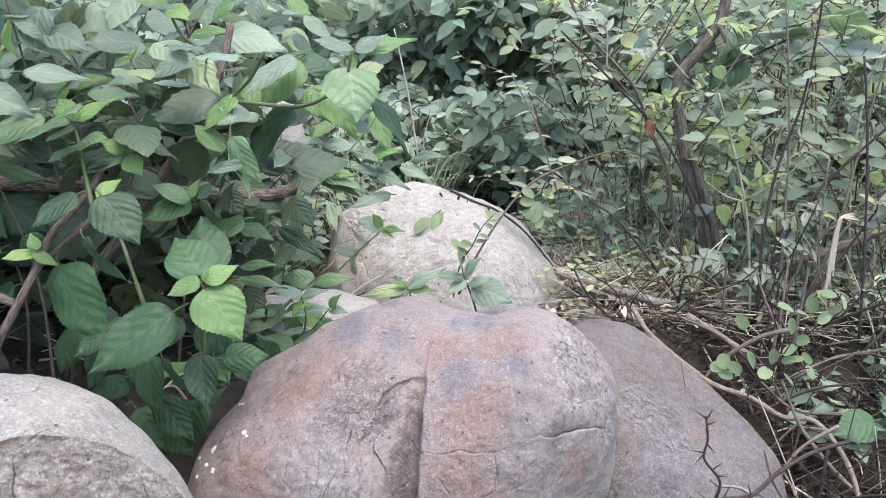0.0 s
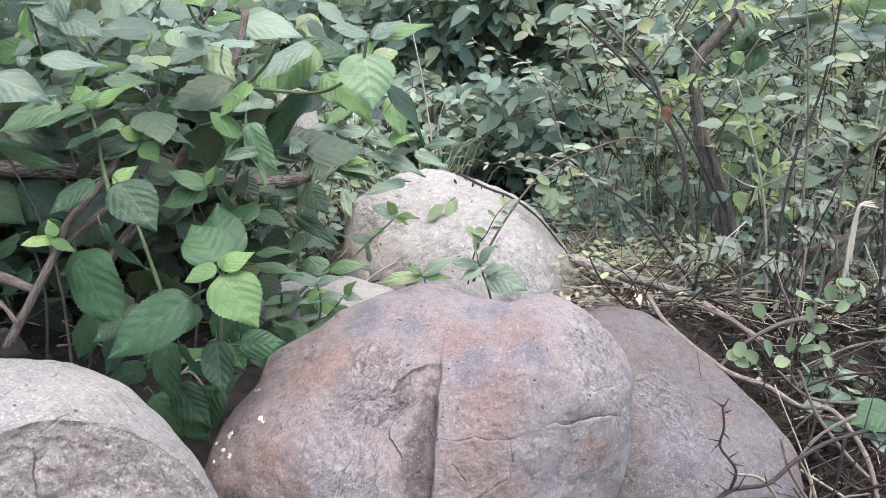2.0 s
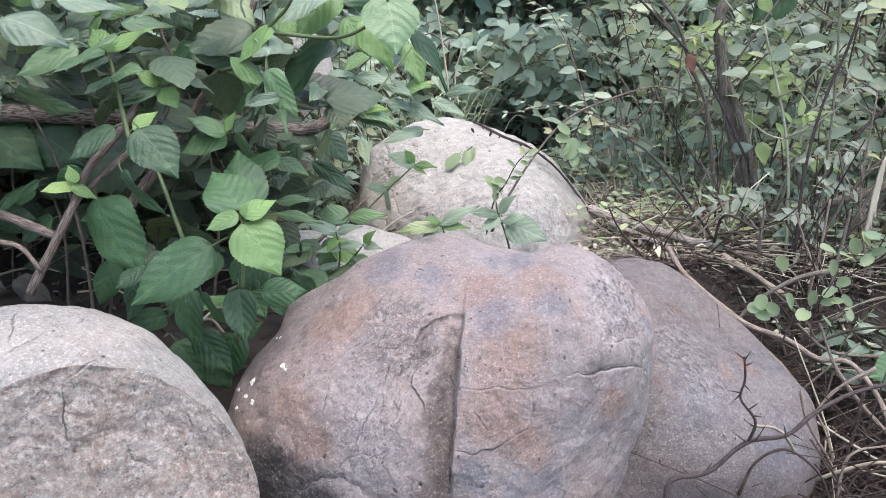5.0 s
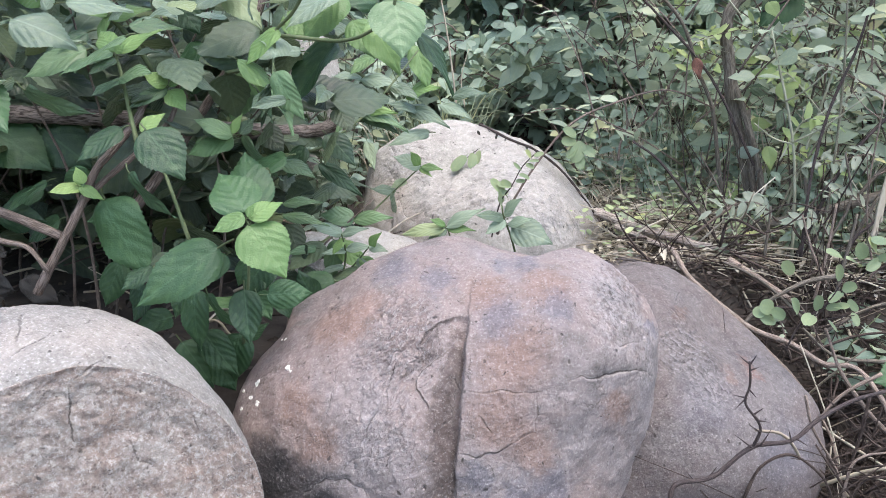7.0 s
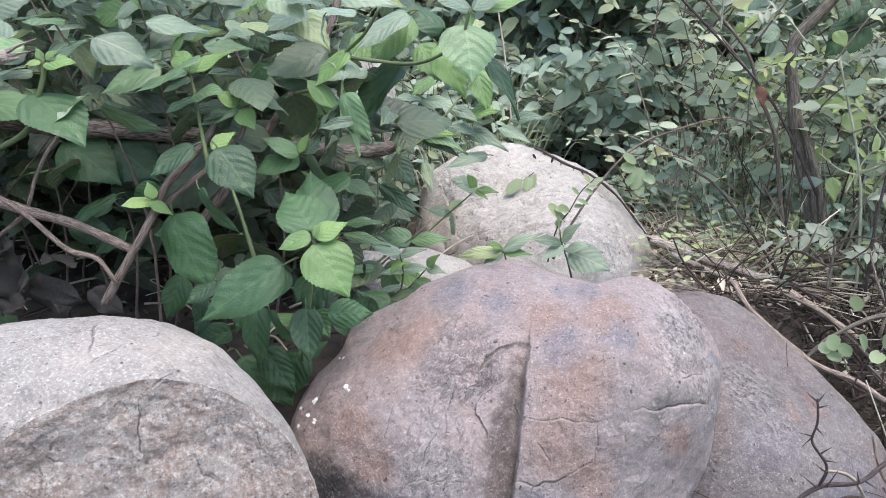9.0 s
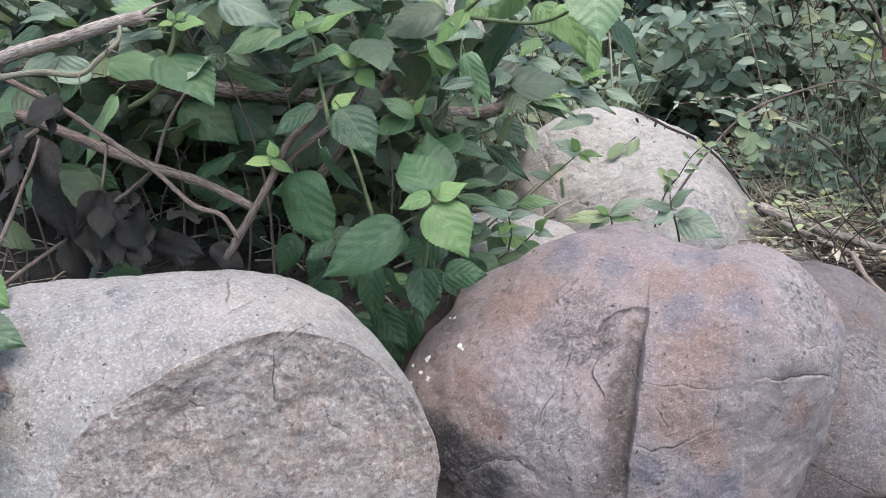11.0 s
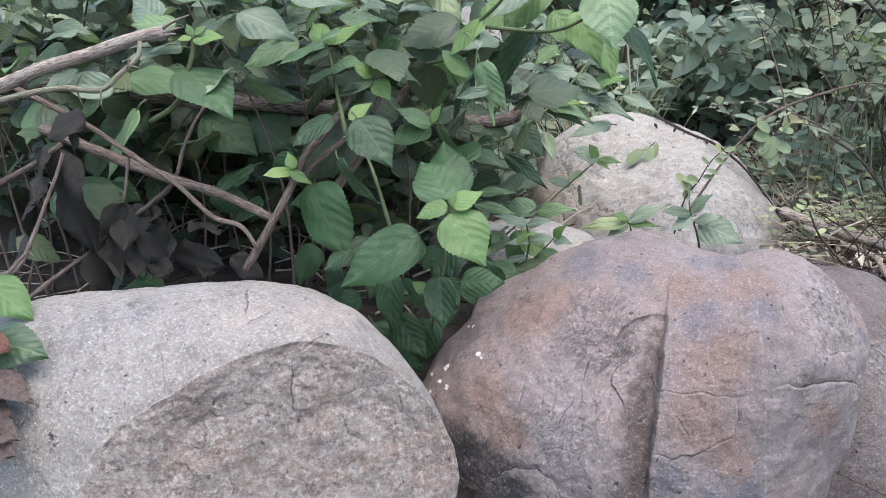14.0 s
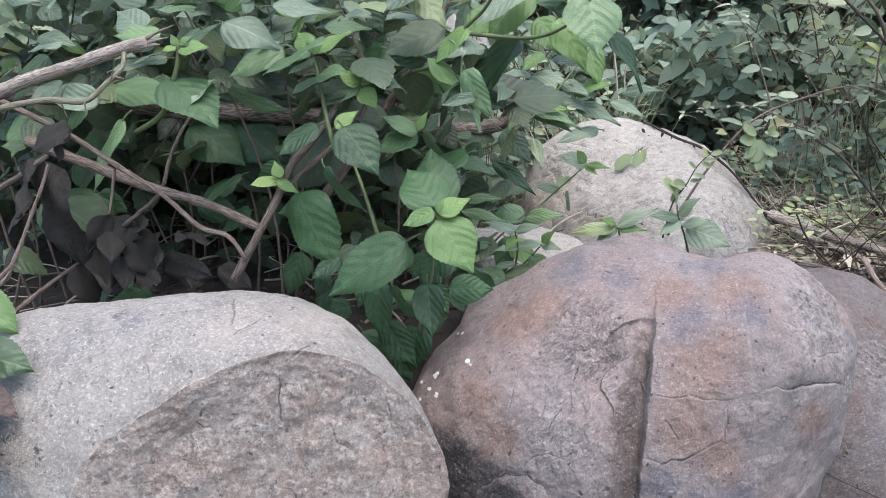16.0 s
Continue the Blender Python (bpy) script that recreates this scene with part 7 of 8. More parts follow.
stem("twig", [(0.560, 1.740, 0.600), (0.640, 1.720, 0.640), (0.700, 1.710, 0.668), (0.724, 1.700, 0.690)], 0.0028, 0.0018, THORN, tree, 6, 0.15, 6, "", 3)
leaf(tree, (0.401, 1.600, 0.520), (0.412, 1.590, 0.482), 0, 0, RUSTY, 0.85)
leaf(low_sprig, (0.694, 1.250, 0.059), (0.621, 1.220, 0.055), 0, 0, SHADED, 1.10)
stalk = thing("dry_grass_stalk", (-0.054, 2.000, 0.371), "thin pale dry upright stem in the grass", "stalk", "dry upright stalks")
stem("shaft", [(-0.108, 2.000, 0.720), (-0.087, 2.000, 0.615), (-0.070, 2.000, 0.508), (-0.054, 2.000, 0.371)], 0.0016, 0.0026, STRAW, stalk, 6, 0.20, 6, "", 0)
stalk = thing("dry_grass_stalk", (-0.036, 2.000, 0.385), "thin pale dry upright stem in the grass", "stalk", "dry upright stalks")
stem("shaft", [(-0.026, 2.000, 0.521), (-0.044, 2.000, 0.454), (-0.036, 2.000, 0.385)], 0.0012, 0.0020, STRAW, stalk, 6, 0.20, 6, "", 1)
stalk = thing("dry_twig", (0.598, 1.350, 0.137), "bare pale grey dry twig among small leaves", "twig", "bare dry twigs")
stem("shaft", [(0.614, 1.350, 0.285), (0.609, 1.350, 0.235), (0.603, 1.350, 0.188), (0.598, 1.350, 0.137)], 0.0021, 0.0035, BARK_GREY, stalk, 6, 0.25, 6, "", 0)
stalk = thing("dry_twig", (0.595, 1.420, 0.111), "bare pale grey dry twig among small leaves", "twig", "bare dry twigs")
stem("shaft", [(0.611, 1.420, 0.286), (0.606, 1.420, 0.203), (0.595, 1.420, 0.111)], 0.0018, 0.0030, BARK_PALE, stalk, 6, 0.25, 6, "", 1)
stalk = thing("dry_twig", (0.529, 1.500, 0.165), "bare pale grey dry twig among small leaves", "twig", "bare dry twigs")
stem("shaft", [(0.531, 1.500, 0.262), (0.531, 1.500, 0.214), (0.529, 1.500, 0.165)], 0.0018, 0.0030, BARK_GREY, stalk, 6, 0.25, 6, "", 2)
stalk = thing("dry_twig", (0.603, 1.400, 0.149), "bare pale grey dry twig among small leaves", "twig", "bare dry twigs")
stem("shaft", [(0.548, 1.400, 0.271), (0.570, 1.400, 0.211), (0.603, 1.400, 0.149)], 0.0017, 0.0028, BARK_PALE, stalk, 6, 0.25, 6, "", 3)
stalk = thing("dry_twig", (0.591, 1.400, 0.065), "bare pale grey dry twig among small leaves", "twig", "bare dry twigs")
stem("shaft", [(0.416, 1.400, 0.191), (0.496, 1.400, 0.150), (0.591, 1.400, 0.065)], 0.0018, 0.0030, BARK_GREY, stalk, 6, 0.25, 6, "", 4)
stalk = thing("dry_twig", (0.501, 1.600, 0.244), "bare pale grey dry twig among small leaves", "twig", "bare dry twigs")
stem("shaft", [(0.376, 1.600, 0.128), (0.418, 1.600, 0.175), (0.501, 1.600, 0.244)], 0.0019, 0.0032, BARK_PALE, stalk, 6, 0.25, 6, "", 5)
stalk = thing("dry_twig", (0.607, 1.350, 0.182), "bare pale grey dry twig among small leaves", "twig", "bare dry twigs")
stem("shaft", [(0.447, 1.350, 0.086), (0.481, 1.350, 0.127), (0.543, 1.350, 0.167), (0.607, 1.350, 0.182)], 0.0027, 0.0045, BARK_GREY, stalk, 6, 0.25, 6, "", 6)
stalk = thing("dry_twig", (0.661, 1.200, -0.049), "bare pale grey dry twig among small leaves", "twig", "bare dry twigs")
stem("shaft", [(0.521, 1.200, 0.147), (0.554, 1.200, 0.074), (0.612, 1.200, -0.001), (0.661, 1.200, -0.049)], 0.0024, 0.0040, BARK_PALE, stalk, 6, 0.25, 6, "", 7)
stalk = thing("dry_twig", (0.681, 1.300, 0.047), "bare pale grey dry twig among small leaves", "twig", "bare dry twigs")
stem("shaft", [(0.530, 1.300, 0.106), (0.589, 1.300, 0.057), (0.681, 1.300, 0.047)], 0.0021, 0.0035, BARK_GREY, stalk, 6, 0.25, 6, "", 8)
stalk = thing("dry_twig", (0.586, 1.150, 0.098), "bare pale grey dry twig among small leaves", "twig", "bare dry twigs")
stem("shaft", [(0.498, 1.150, 0.007), (0.533, 1.150, 0.062), (0.586, 1.150, 0.098)], 0.0018, 0.0030, BARK_PALE, stalk, 6, 0.25, 6, "", 9)
stalk = thing("bare_stalk", (0.418, 1.950, 0.213), "thin bare pale stalk with a broken forked top", "stalk", "bare stalks")
stem("shaft", [(0.397, 1.950, 0.344), (0.409, 1.950, 0.289), (0.418, 1.950, 0.213)], 0.0015, 0.0022, STALK, stalk, 6, 0.20, 6, "", 0)
stem("tip", [(0.399, 1.950, 0.333), (0.393, 1.950, 0.347), (0.387, 1.945, 0.353)], 0.0013, 0.0009, STALK, stalk, 5, 0.20, 2, "", 0)
stem("tip", [(0.399, 1.950, 0.333), (0.401, 1.950, 0.347), (0.405, 1.945, 0.361)], 0.0013, 0.0009, STALK, stalk, 5, 0.20, 2, "", 0)
stalk = thing("bare_stalk", (0.438, 1.950, 0.209), "thin bare pale stalk with a broken forked top", "stalk", "bare stalks")
stem("shaft", [(0.380, 1.950, 0.342), (0.406, 1.950, 0.276), (0.438, 1.950, 0.209)], 0.0014, 0.0020, STALK, stalk, 6, 0.20, 6, "", 1)
stem("tip", [(0.382, 1.950, 0.331), (0.376, 1.950, 0.344), (0.369, 1.945, 0.351)], 0.0012, 0.0008, STALK, stalk, 5, 0.20, 2, "", 1)
stem("tip", [(0.382, 1.950, 0.331), (0.384, 1.950, 0.344), (0.388, 1.945, 0.358)], 0.0012, 0.0008, STALK, stalk, 5, 0.20, 2, "", 1)
stalk = thing("bare_stalk", (0.459, 1.950, 0.213), "thin bare pale stalk with a broken forked top", "stalk", "bare stalks")
stem("shaft", [(0.442, 1.950, 0.371), (0.449, 1.950, 0.303), (0.459, 1.950, 0.213)], 0.0015, 0.0022, STALK, stalk, 6, 0.20, 6, "", 2)
stem("tip", [(0.444, 1.950, 0.360), (0.438, 1.950, 0.373), (0.431, 1.945, 0.379)], 0.0013, 0.0009, STALK, stalk, 5, 0.20, 2, "", 2)
stem("tip", [(0.444, 1.950, 0.360), (0.446, 1.950, 0.373), (0.450, 1.945, 0.387)], 0.0013, 0.0009, STALK, stalk, 5, 0.20, 2, "", 2)
stalk = thing("bare_stalk", (0.474, 1.950, 0.205), "thin bare pale stalk with a broken forked top", "stalk", "bare stalks")
stem("shaft", [(0.463, 1.950, 0.350), (0.463, 1.950, 0.282), (0.474, 1.950, 0.205)], 0.0013, 0.0018, STALK, stalk, 6, 0.20, 6, "", 3)
stem("tip", [(0.465, 1.950, 0.339), (0.459, 1.950, 0.353), (0.452, 1.945, 0.359)], 0.0011, 0.0007, STALK, stalk, 5, 0.20, 2, "", 3)
stem("tip", [(0.465, 1.950, 0.339), (0.467, 1.950, 0.353), (0.471, 1.945, 0.367)], 0.0011, 0.0007, STALK, stalk, 5, 0.20, 2, "", 3)
stalk = thing("bare_stalk", (0.422, 1.950, 0.220), "thin bare pale stalk with a broken forked top", "stalk", "bare stalks")
stem("shaft", [(0.427, 1.950, 0.384), (0.424, 1.950, 0.303), (0.422, 1.950, 0.220)], 0.0013, 0.0018, STALK, stalk, 6, 0.20, 6, "", 4)
stem("tip", [(0.429, 1.950, 0.374), (0.423, 1.950, 0.387), (0.416, 1.945, 0.393)], 0.0011, 0.0007, STALK, stalk, 5, 0.20, 2, "", 4)
stem("tip", [(0.429, 1.950, 0.374), (0.431, 1.950, 0.387), (0.435, 1.945, 0.401)], 0.0011, 0.0007, STALK, stalk, 5, 0.20, 2, "", 4)
stalk = thing("bare_stalk", (0.329, 1.950, 0.263), "thin bare pale stalk with a broken forked top", "stalk", "bare stalks")
stem("shaft", [(0.337, 1.950, 0.406), (0.346, 1.950, 0.345), (0.332, 1.950, 0.304), (0.329, 1.950, 0.263)], 0.0024, 0.0034, BARK_PALE, stalk, 6, 0.20, 6, "", 5)
stem("tip", [(0.338, 1.950, 0.395), (0.333, 1.950, 0.408), (0.326, 1.945, 0.414)], 0.0020, 0.0014, BARK_PALE, stalk, 5, 0.20, 2, "", 5)
stem("tip", [(0.338, 1.950, 0.395), (0.341, 1.950, 0.408), (0.345, 1.945, 0.422)], 0.0020, 0.0014, BARK_PALE, stalk, 5, 0.20, 2, "", 5)
stalk = thing("bare_stalk", (0.403, 1.950, 0.206), "thin bare pale stalk with a broken forked top", "stalk", "bare stalks")
stem("shaft", [(0.364, 1.950, 0.324), (0.393, 1.950, 0.262), (0.403, 1.950, 0.206)], 0.0011, 0.0016, STALK, stalk, 6, 0.20, 6, "", 6)
stem("tip", [(0.366, 1.950, 0.313), (0.360, 1.950, 0.327), (0.354, 1.945, 0.333)], 0.0010, 0.0006, STALK, stalk, 5, 0.20, 2, "", 6)
stem("tip", [(0.366, 1.950, 0.313), (0.368, 1.950, 0.327), (0.372, 1.945, 0.341)], 0.0010, 0.0006, STALK, stalk, 5, 0.20, 2, "", 6)
stalk = thing("bare_stalk", (0.407, 1.950, 0.248), "thin bare pale stalk with a broken forked top", "stalk", "bare stalks")
stem("shaft", [(0.402, 1.950, 0.425), (0.415, 1.950, 0.344), (0.407, 1.950, 0.248)], 0.0013, 0.0018, BARK_GREY, stalk, 6, 0.20, 6, "", 7)
stem("tip", [(0.403, 1.950, 0.414), (0.398, 1.950, 0.428), (0.391, 1.945, 0.433)], 0.0011, 0.0007, BARK_GREY, stalk, 5, 0.20, 2, "", 7)
stem("tip", [(0.403, 1.950, 0.414), (0.406, 1.950, 0.427), (0.409, 1.945, 0.441)], 0.0011, 0.0007, BARK_GREY, stalk, 5, 0.20, 2, "", 7)
stem("stem", [(0.458, 1.180, 0.120), (0.474, 1.180, 0.161), (0.498, 1.180, 0.185), (0.528, 1.180, 0.213), (0.558, 1.180, 0.243), (0.576, 1.180, 0.264), (0.587, 1.180, 0.289)], 0.0015, 0.0008, THORN, low_sprig, 7, 0.12, 6, "", 1)
stem("stem", [(0.474, 1.180, 0.161), (0.505, 1.175, 0.171), (0.545, 1.170, 0.180)], 0.0011, 0.0007, THORN, low_sprig, 7, 0.12, 6, "", 1)
leaf(low_sprig, (0.455, 1.180, 0.239), (0.434, 1.165, 0.262), -45, 0, OVAL, 0.76)
leaf(low_sprig, (0.469, 1.180, 0.178), (0.456, 1.165, 0.206), 8, 1, OVAL, 0.76)
leaf(low_sprig, (0.452, 1.180, 0.172), (0.426, 1.165, 0.189), -29, 2, OVAL, 0.76)
leaf(low_sprig, (0.521, 1.180, 0.264), (0.494, 1.165, 0.280), 24, 3, OVAL, 0.76)
leaf(low_sprig, (0.523, 1.180, 0.230), (0.510, 1.165, 0.257), -13, 4, OVAL, 0.76)
leaf(low_sprig, (0.548, 1.180, 0.251), (0.523, 1.165, 0.271), 40, 5, OVAL, 0.76)
leaf(low_sprig, (0.568, 1.180, 0.274), (0.547, 1.165, 0.297), 3, 6, OVAL, 0.76)
leaf(low_sprig, (0.587, 1.180, 0.288), (0.589, 1.165, 0.271), -34, 7, OVAL, 0.76)
leaf(low_sprig, (0.570, 1.180, 0.261), (0.582, 1.165, 0.274), 19, 8, OVAL, 0.76)
leaf(low_sprig, (0.574, 1.180, 0.262), (0.552, 1.165, 0.251), -18, 9, OVAL, 0.76)
leaf(low_sprig, (0.538, 1.180, 0.201), (0.546, 1.165, 0.188), 35, 10, OVAL, 0.76)
leaf(low_sprig, (0.546, 1.180, 0.181), (0.551, 1.165, 0.166), -2, 11, OVAL, 0.76)
leaf(low_sprig, (0.513, 1.180, 0.169), (0.522, 1.165, 0.157), -39, 12, OVAL, 0.76)
leaf(low_sprig, (0.508, 1.180, 0.187), (0.522, 1.165, 0.196), 14, 13, OVAL, 0.76)
leaf(low_sprig, (0.498, 1.180, 0.183), (0.488, 1.165, 0.211), -23, 14, OVAL, 0.76)
leaf(low_sprig, (0.528, 1.180, 0.212), (0.505, 1.165, 0.204), 30, 15, OVAL, 0.76)
leaf(low_sprig, (0.439, 1.180, 0.166), (0.412, 1.165, 0.175), -7, 16, OVAL, 0.76)
leaf(low_sprig, (0.551, 1.180, 0.262), (0.536, 1.165, 0.288), -44, 17, OVAL, 0.76)
leaf(low_sprig, (0.580, 1.180, 0.289), (0.551, 1.165, 0.294), 9, 18, OVAL, 0.76)
herb = thing("seedling", (-0.2, 1.25, 0.15), "pale green seedling with narrow leaves between the boulders and the bush", "seedling")
stem("stem", [(-0.221, 1.250, 0.180), (-0.206, 1.240, 0.226), (-0.201, 1.230, 0.257), (-0.204, 1.220, 0.285)], 0.0020, 0.0012, STEM_GREEN, herb, 7, 0.12, 6, "", 1)
stem("stem", [(-0.202, 1.240, 0.217), (-0.179, 1.230, 0.244), (-0.163, 1.220, 0.265)], 0.0016, 0.0010, STEM_GREEN, herb, 7, 0.12, 6, "", 1)
leaf(herb, (-0.205, 1.230, 0.282), (-0.241, 1.210, 0.309), 10, 1, TOP, 0.80)
leaf(herb, (-0.205, 1.230, 0.282), (-0.171, 1.210, 0.301), 10, 1, TOP, 0.60)
leaf(herb, (-0.201, 1.230, 0.275), (-0.222, 1.210, 0.260), 10, 1, YOUNG, 0.80)
leaf(herb, (-0.200, 1.230, 0.259), (-0.162, 1.210, 0.272), 10, 1, TOP, 0.60)
leaf(herb, (-0.179, 1.230, 0.244), (-0.141, 1.210, 0.225), 10, 1, YOUNG, 0.75)
leaf(herb, (-0.200, 1.230, 0.255), (-0.232, 1.210, 0.265), 10, 1, TOP, 0.55)
leaf(herb, (-0.179, 1.230, 0.245), (-0.168, 1.210, 0.215), 10, 1, TOP, 0.80)
leaf(herb, (-0.164, 1.230, 0.262), (-0.139, 1.210, 0.266), 10, 1, TOP, 0.80)
leaf(herb, (-0.164, 1.230, 0.262), (-0.152, 1.210, 0.288), 10, 1, YOUNG, 0.80)
leaf(herb, (-0.205, 1.230, 0.230), (-0.239, 1.210, 0.233), 10, 1, TOP, 0.60)
leaf(herb, (-0.207, 1.230, 0.220), (-0.181, 1.210, 0.201), 10, 1, TOP, 0.70)
leaf(bush, (-0.214, 1.200, 0.216), (-0.281, 1.170, 0.217), 0, 0, SHADED)
leaf(bush, (-0.238, 1.160, 0.197), (-0.251, 1.140, 0.247), 0, 3, SHADED)
leaf(bush, (-0.310, 1.140, 0.245), (-0.328, 1.120, 0.189), 20, 1, SHADED, 0.90)


# ---------------------------------------------------------------- inner foliage, litter and twigs
def loose_leaves(name, spots, length, material, template, parent, seed, tilt=0.45):
    rnd = random.Random(seed)
    poses = []
    for q in spots:
        a = rnd.uniform(0, 2 * math.pi)
        way = Vector((math.cos(a), math.sin(a), rnd.uniform(-0.75, tilt)))
        poses.append(leaf_pose(q, Vector(q) + way * length * rnd.triangular(0.35, 1.2, 0.6), rnd.uniform(-35, 35), (rnd.uniform(-0.6, 0.6), rnd.uniform(-0.8, 0.1), rnd.uniform(0.4, 1.0))))
    return many(name, template, poses, material, parent)


def on_boulder(x, y, wider=1.15):
    """Whether a spot of the ground lies under one of the boulders."""
    return any(((x - a) / (wider * b)) ** 2 + ((y - c) / (wider * d)) ** 2 < 1 for a, c, b, d in
               ((-0.028, 1.08, 0.3, 0.24), (0.287, 1.292, 0.23, 0.25), (-0.006, 1.866, 0.29, 0.3), (-0.48, 0.84, 0.32, 0.26)))


INNER_LEAF = leaf_data(0.62, 0.2, 0.15, 0.04, 0.05, 12, 4, 1.0, 0.45, 0.014, 0.25)


def inner_bush():
    """Shaded leaves and thin stems inside the broad-leaved bush."""
    rnd = random.Random(5)
    spots, wood = [], []
    base = bush.matrix_world.translation
    for s in range(330):
        y = rnd.uniform(1.14, 2.0)
        x = rnd.uniform(-1.35, -0.14)
        z0 = ground_height(x, y)
        top = rnd.uniform(0.35, 1.08)
        lean = Vector((rnd.uniform(-0.25, 0.25), rnd.uniform(-0.12, 0.12), 0))
        line = smooth_line([Vector((x, y, z0)), Vector((x, y, z0 + 0.5 * top)) + lean * 0.4, Vector((x, y, z0 + top)) + lean], 5)
        if x > -0.12 - 0.42 * max(0.0, line[-1].z - 0.33) - 0.12 * (y - 1.2):
            continue
        if x > -0.42 and y > 1.35 and s % 3:
            continue
        if s % 4 == 0:
            far = line[-1] + Vector((rnd.uniform(-0.3, 0.3), 0, rnd.uniform(-0.3, 0.0)))
            wood.append(tube_data([q - base for q in smooth_line([line[0], line[3], far], 5)], 0.0028, 0.0012, 5, 0.12, s))
        for k in range(13):
            q = line[rnd.randrange(2, len(line))]
            if q.z < z0 + 0.2 and y < 1.45 and k % 3:
                continue
            if q.x > -0.27 and q.y > 1.28 and q.z < 0.46:
                continue
            if q.x < -0.42 and q.z < 0.45 and y < 1.3 and rnd.random() < 0.85:
                continue
            spots.append(q + Vector((rnd.gauss(0, 0.035), rnd.gauss(0, 0.03), rnd.gauss(0, 0.03))))
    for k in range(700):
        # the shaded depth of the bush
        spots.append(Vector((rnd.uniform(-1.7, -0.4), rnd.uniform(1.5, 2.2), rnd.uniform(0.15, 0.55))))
    v, f, u = joined(wood)
    tagged(mesh_object("inner_stem_tangle", v, f, STEM_BROWN, bush, u), kind="stuff")
    # split by height: darker colour below for shade, paler above for sky light
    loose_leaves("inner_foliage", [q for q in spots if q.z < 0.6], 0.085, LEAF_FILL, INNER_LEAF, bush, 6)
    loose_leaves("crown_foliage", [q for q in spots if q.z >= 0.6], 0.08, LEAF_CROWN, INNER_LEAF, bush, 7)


inner_bush()


def herb_clump(x, y, width, height, count, seed):
    """Soft light green herbs with small pointed leaves on thin stems."""
    rnd = random.Random(seed)
    base = Vector((x, y, ground_height(x, y)))
    herb = thing("herb_clump", base, "light green herbs with small pointed leaves behind the bush", "herbs", "herb clumps")
    wood, poses = [], []
    for s in range(count):
        p = base + Vector((rnd.uniform(-1, 1) * width, rnd.uniform(-0.6, 0.6) * width, 0))
        q = p + Vector((rnd.gauss(0, 0.05), rnd.gauss(0, 0.04), height * rnd.uniform(0.4, 1.0)))
        line = smooth_line([p, p.lerp(q, 0.5) + Vector((rnd.gauss(0, 0.015), 0, 0)), q], 5)
        wood.append(tube_data([w - base for w in line], 0.0018, 0.0008, 4, 0.1, s))
        for k in range(14):
            w = line[2 + k * (len(line) - 3) // 14]
            a = rnd.uniform(0, 2 * math.pi)
            way = Vector((math.cos(a), math.sin(a), rnd.uniform(-0.5, 0.4)))
            poses.append(leaf_pose(w, w + way * rnd.uniform(0.02, 0.045), rnd.uniform(-30, 30), (rnd.uniform(-0.5, 0.5), rnd.uniform(-0.9, -0.2), 0.7)))
    v, f, u = joined(wood)
    tagged(mesh_object("stem_tangle", v, f, STEM_GREEN, herb, u), kind="stuff")
    many("foliage", FAR_LEAF, poses, LEAF_FAR, herb)


herb_clump(-0.43, 1.7, 0.1, 0.3, 20, 1)
herb_clump(-0.45, 1.95, 0.2, 0.5, 26, 2)
herb_clump(-0.2, 2.2, 0.2, 0.42, 30, 3)
herb_clump(0.62, 2.0, 0.25, 0.22, 26, 4)
herb_clump(1.0, 1.9, 0.25, 0.25, 24, 5)
herb_clump(0.45, 2.05, 0.2, 0.25, 30, 6)
herb_clump(0.8, 1.7, 0.2, 0.2, 26, 7)
herb_clump(0.75, 1.4, 0.15, 0.15, 16, 8)


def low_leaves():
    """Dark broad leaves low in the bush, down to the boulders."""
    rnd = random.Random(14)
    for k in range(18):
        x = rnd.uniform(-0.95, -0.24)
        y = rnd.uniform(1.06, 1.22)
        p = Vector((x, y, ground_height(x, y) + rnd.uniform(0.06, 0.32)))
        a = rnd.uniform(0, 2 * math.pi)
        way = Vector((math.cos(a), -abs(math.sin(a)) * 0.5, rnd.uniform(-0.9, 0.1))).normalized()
        leaf(bush, p, p + way * rnd.uniform(0.05, 0.085), rnd.uniform(-60, 60), k, SHADED)


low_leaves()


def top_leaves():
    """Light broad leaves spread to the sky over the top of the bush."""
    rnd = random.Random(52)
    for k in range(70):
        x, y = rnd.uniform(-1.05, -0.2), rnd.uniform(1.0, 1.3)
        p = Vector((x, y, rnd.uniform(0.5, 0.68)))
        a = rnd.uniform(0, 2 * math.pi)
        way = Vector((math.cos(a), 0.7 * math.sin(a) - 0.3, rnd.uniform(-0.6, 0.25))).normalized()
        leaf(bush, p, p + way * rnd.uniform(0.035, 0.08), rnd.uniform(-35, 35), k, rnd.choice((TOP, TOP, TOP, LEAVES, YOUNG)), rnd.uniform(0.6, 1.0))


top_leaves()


NARROW_LEAF = leaf_data(0.3, 0.2, 0.3, 0.03, 0.0, 6, 2, 0.8, 0.6)


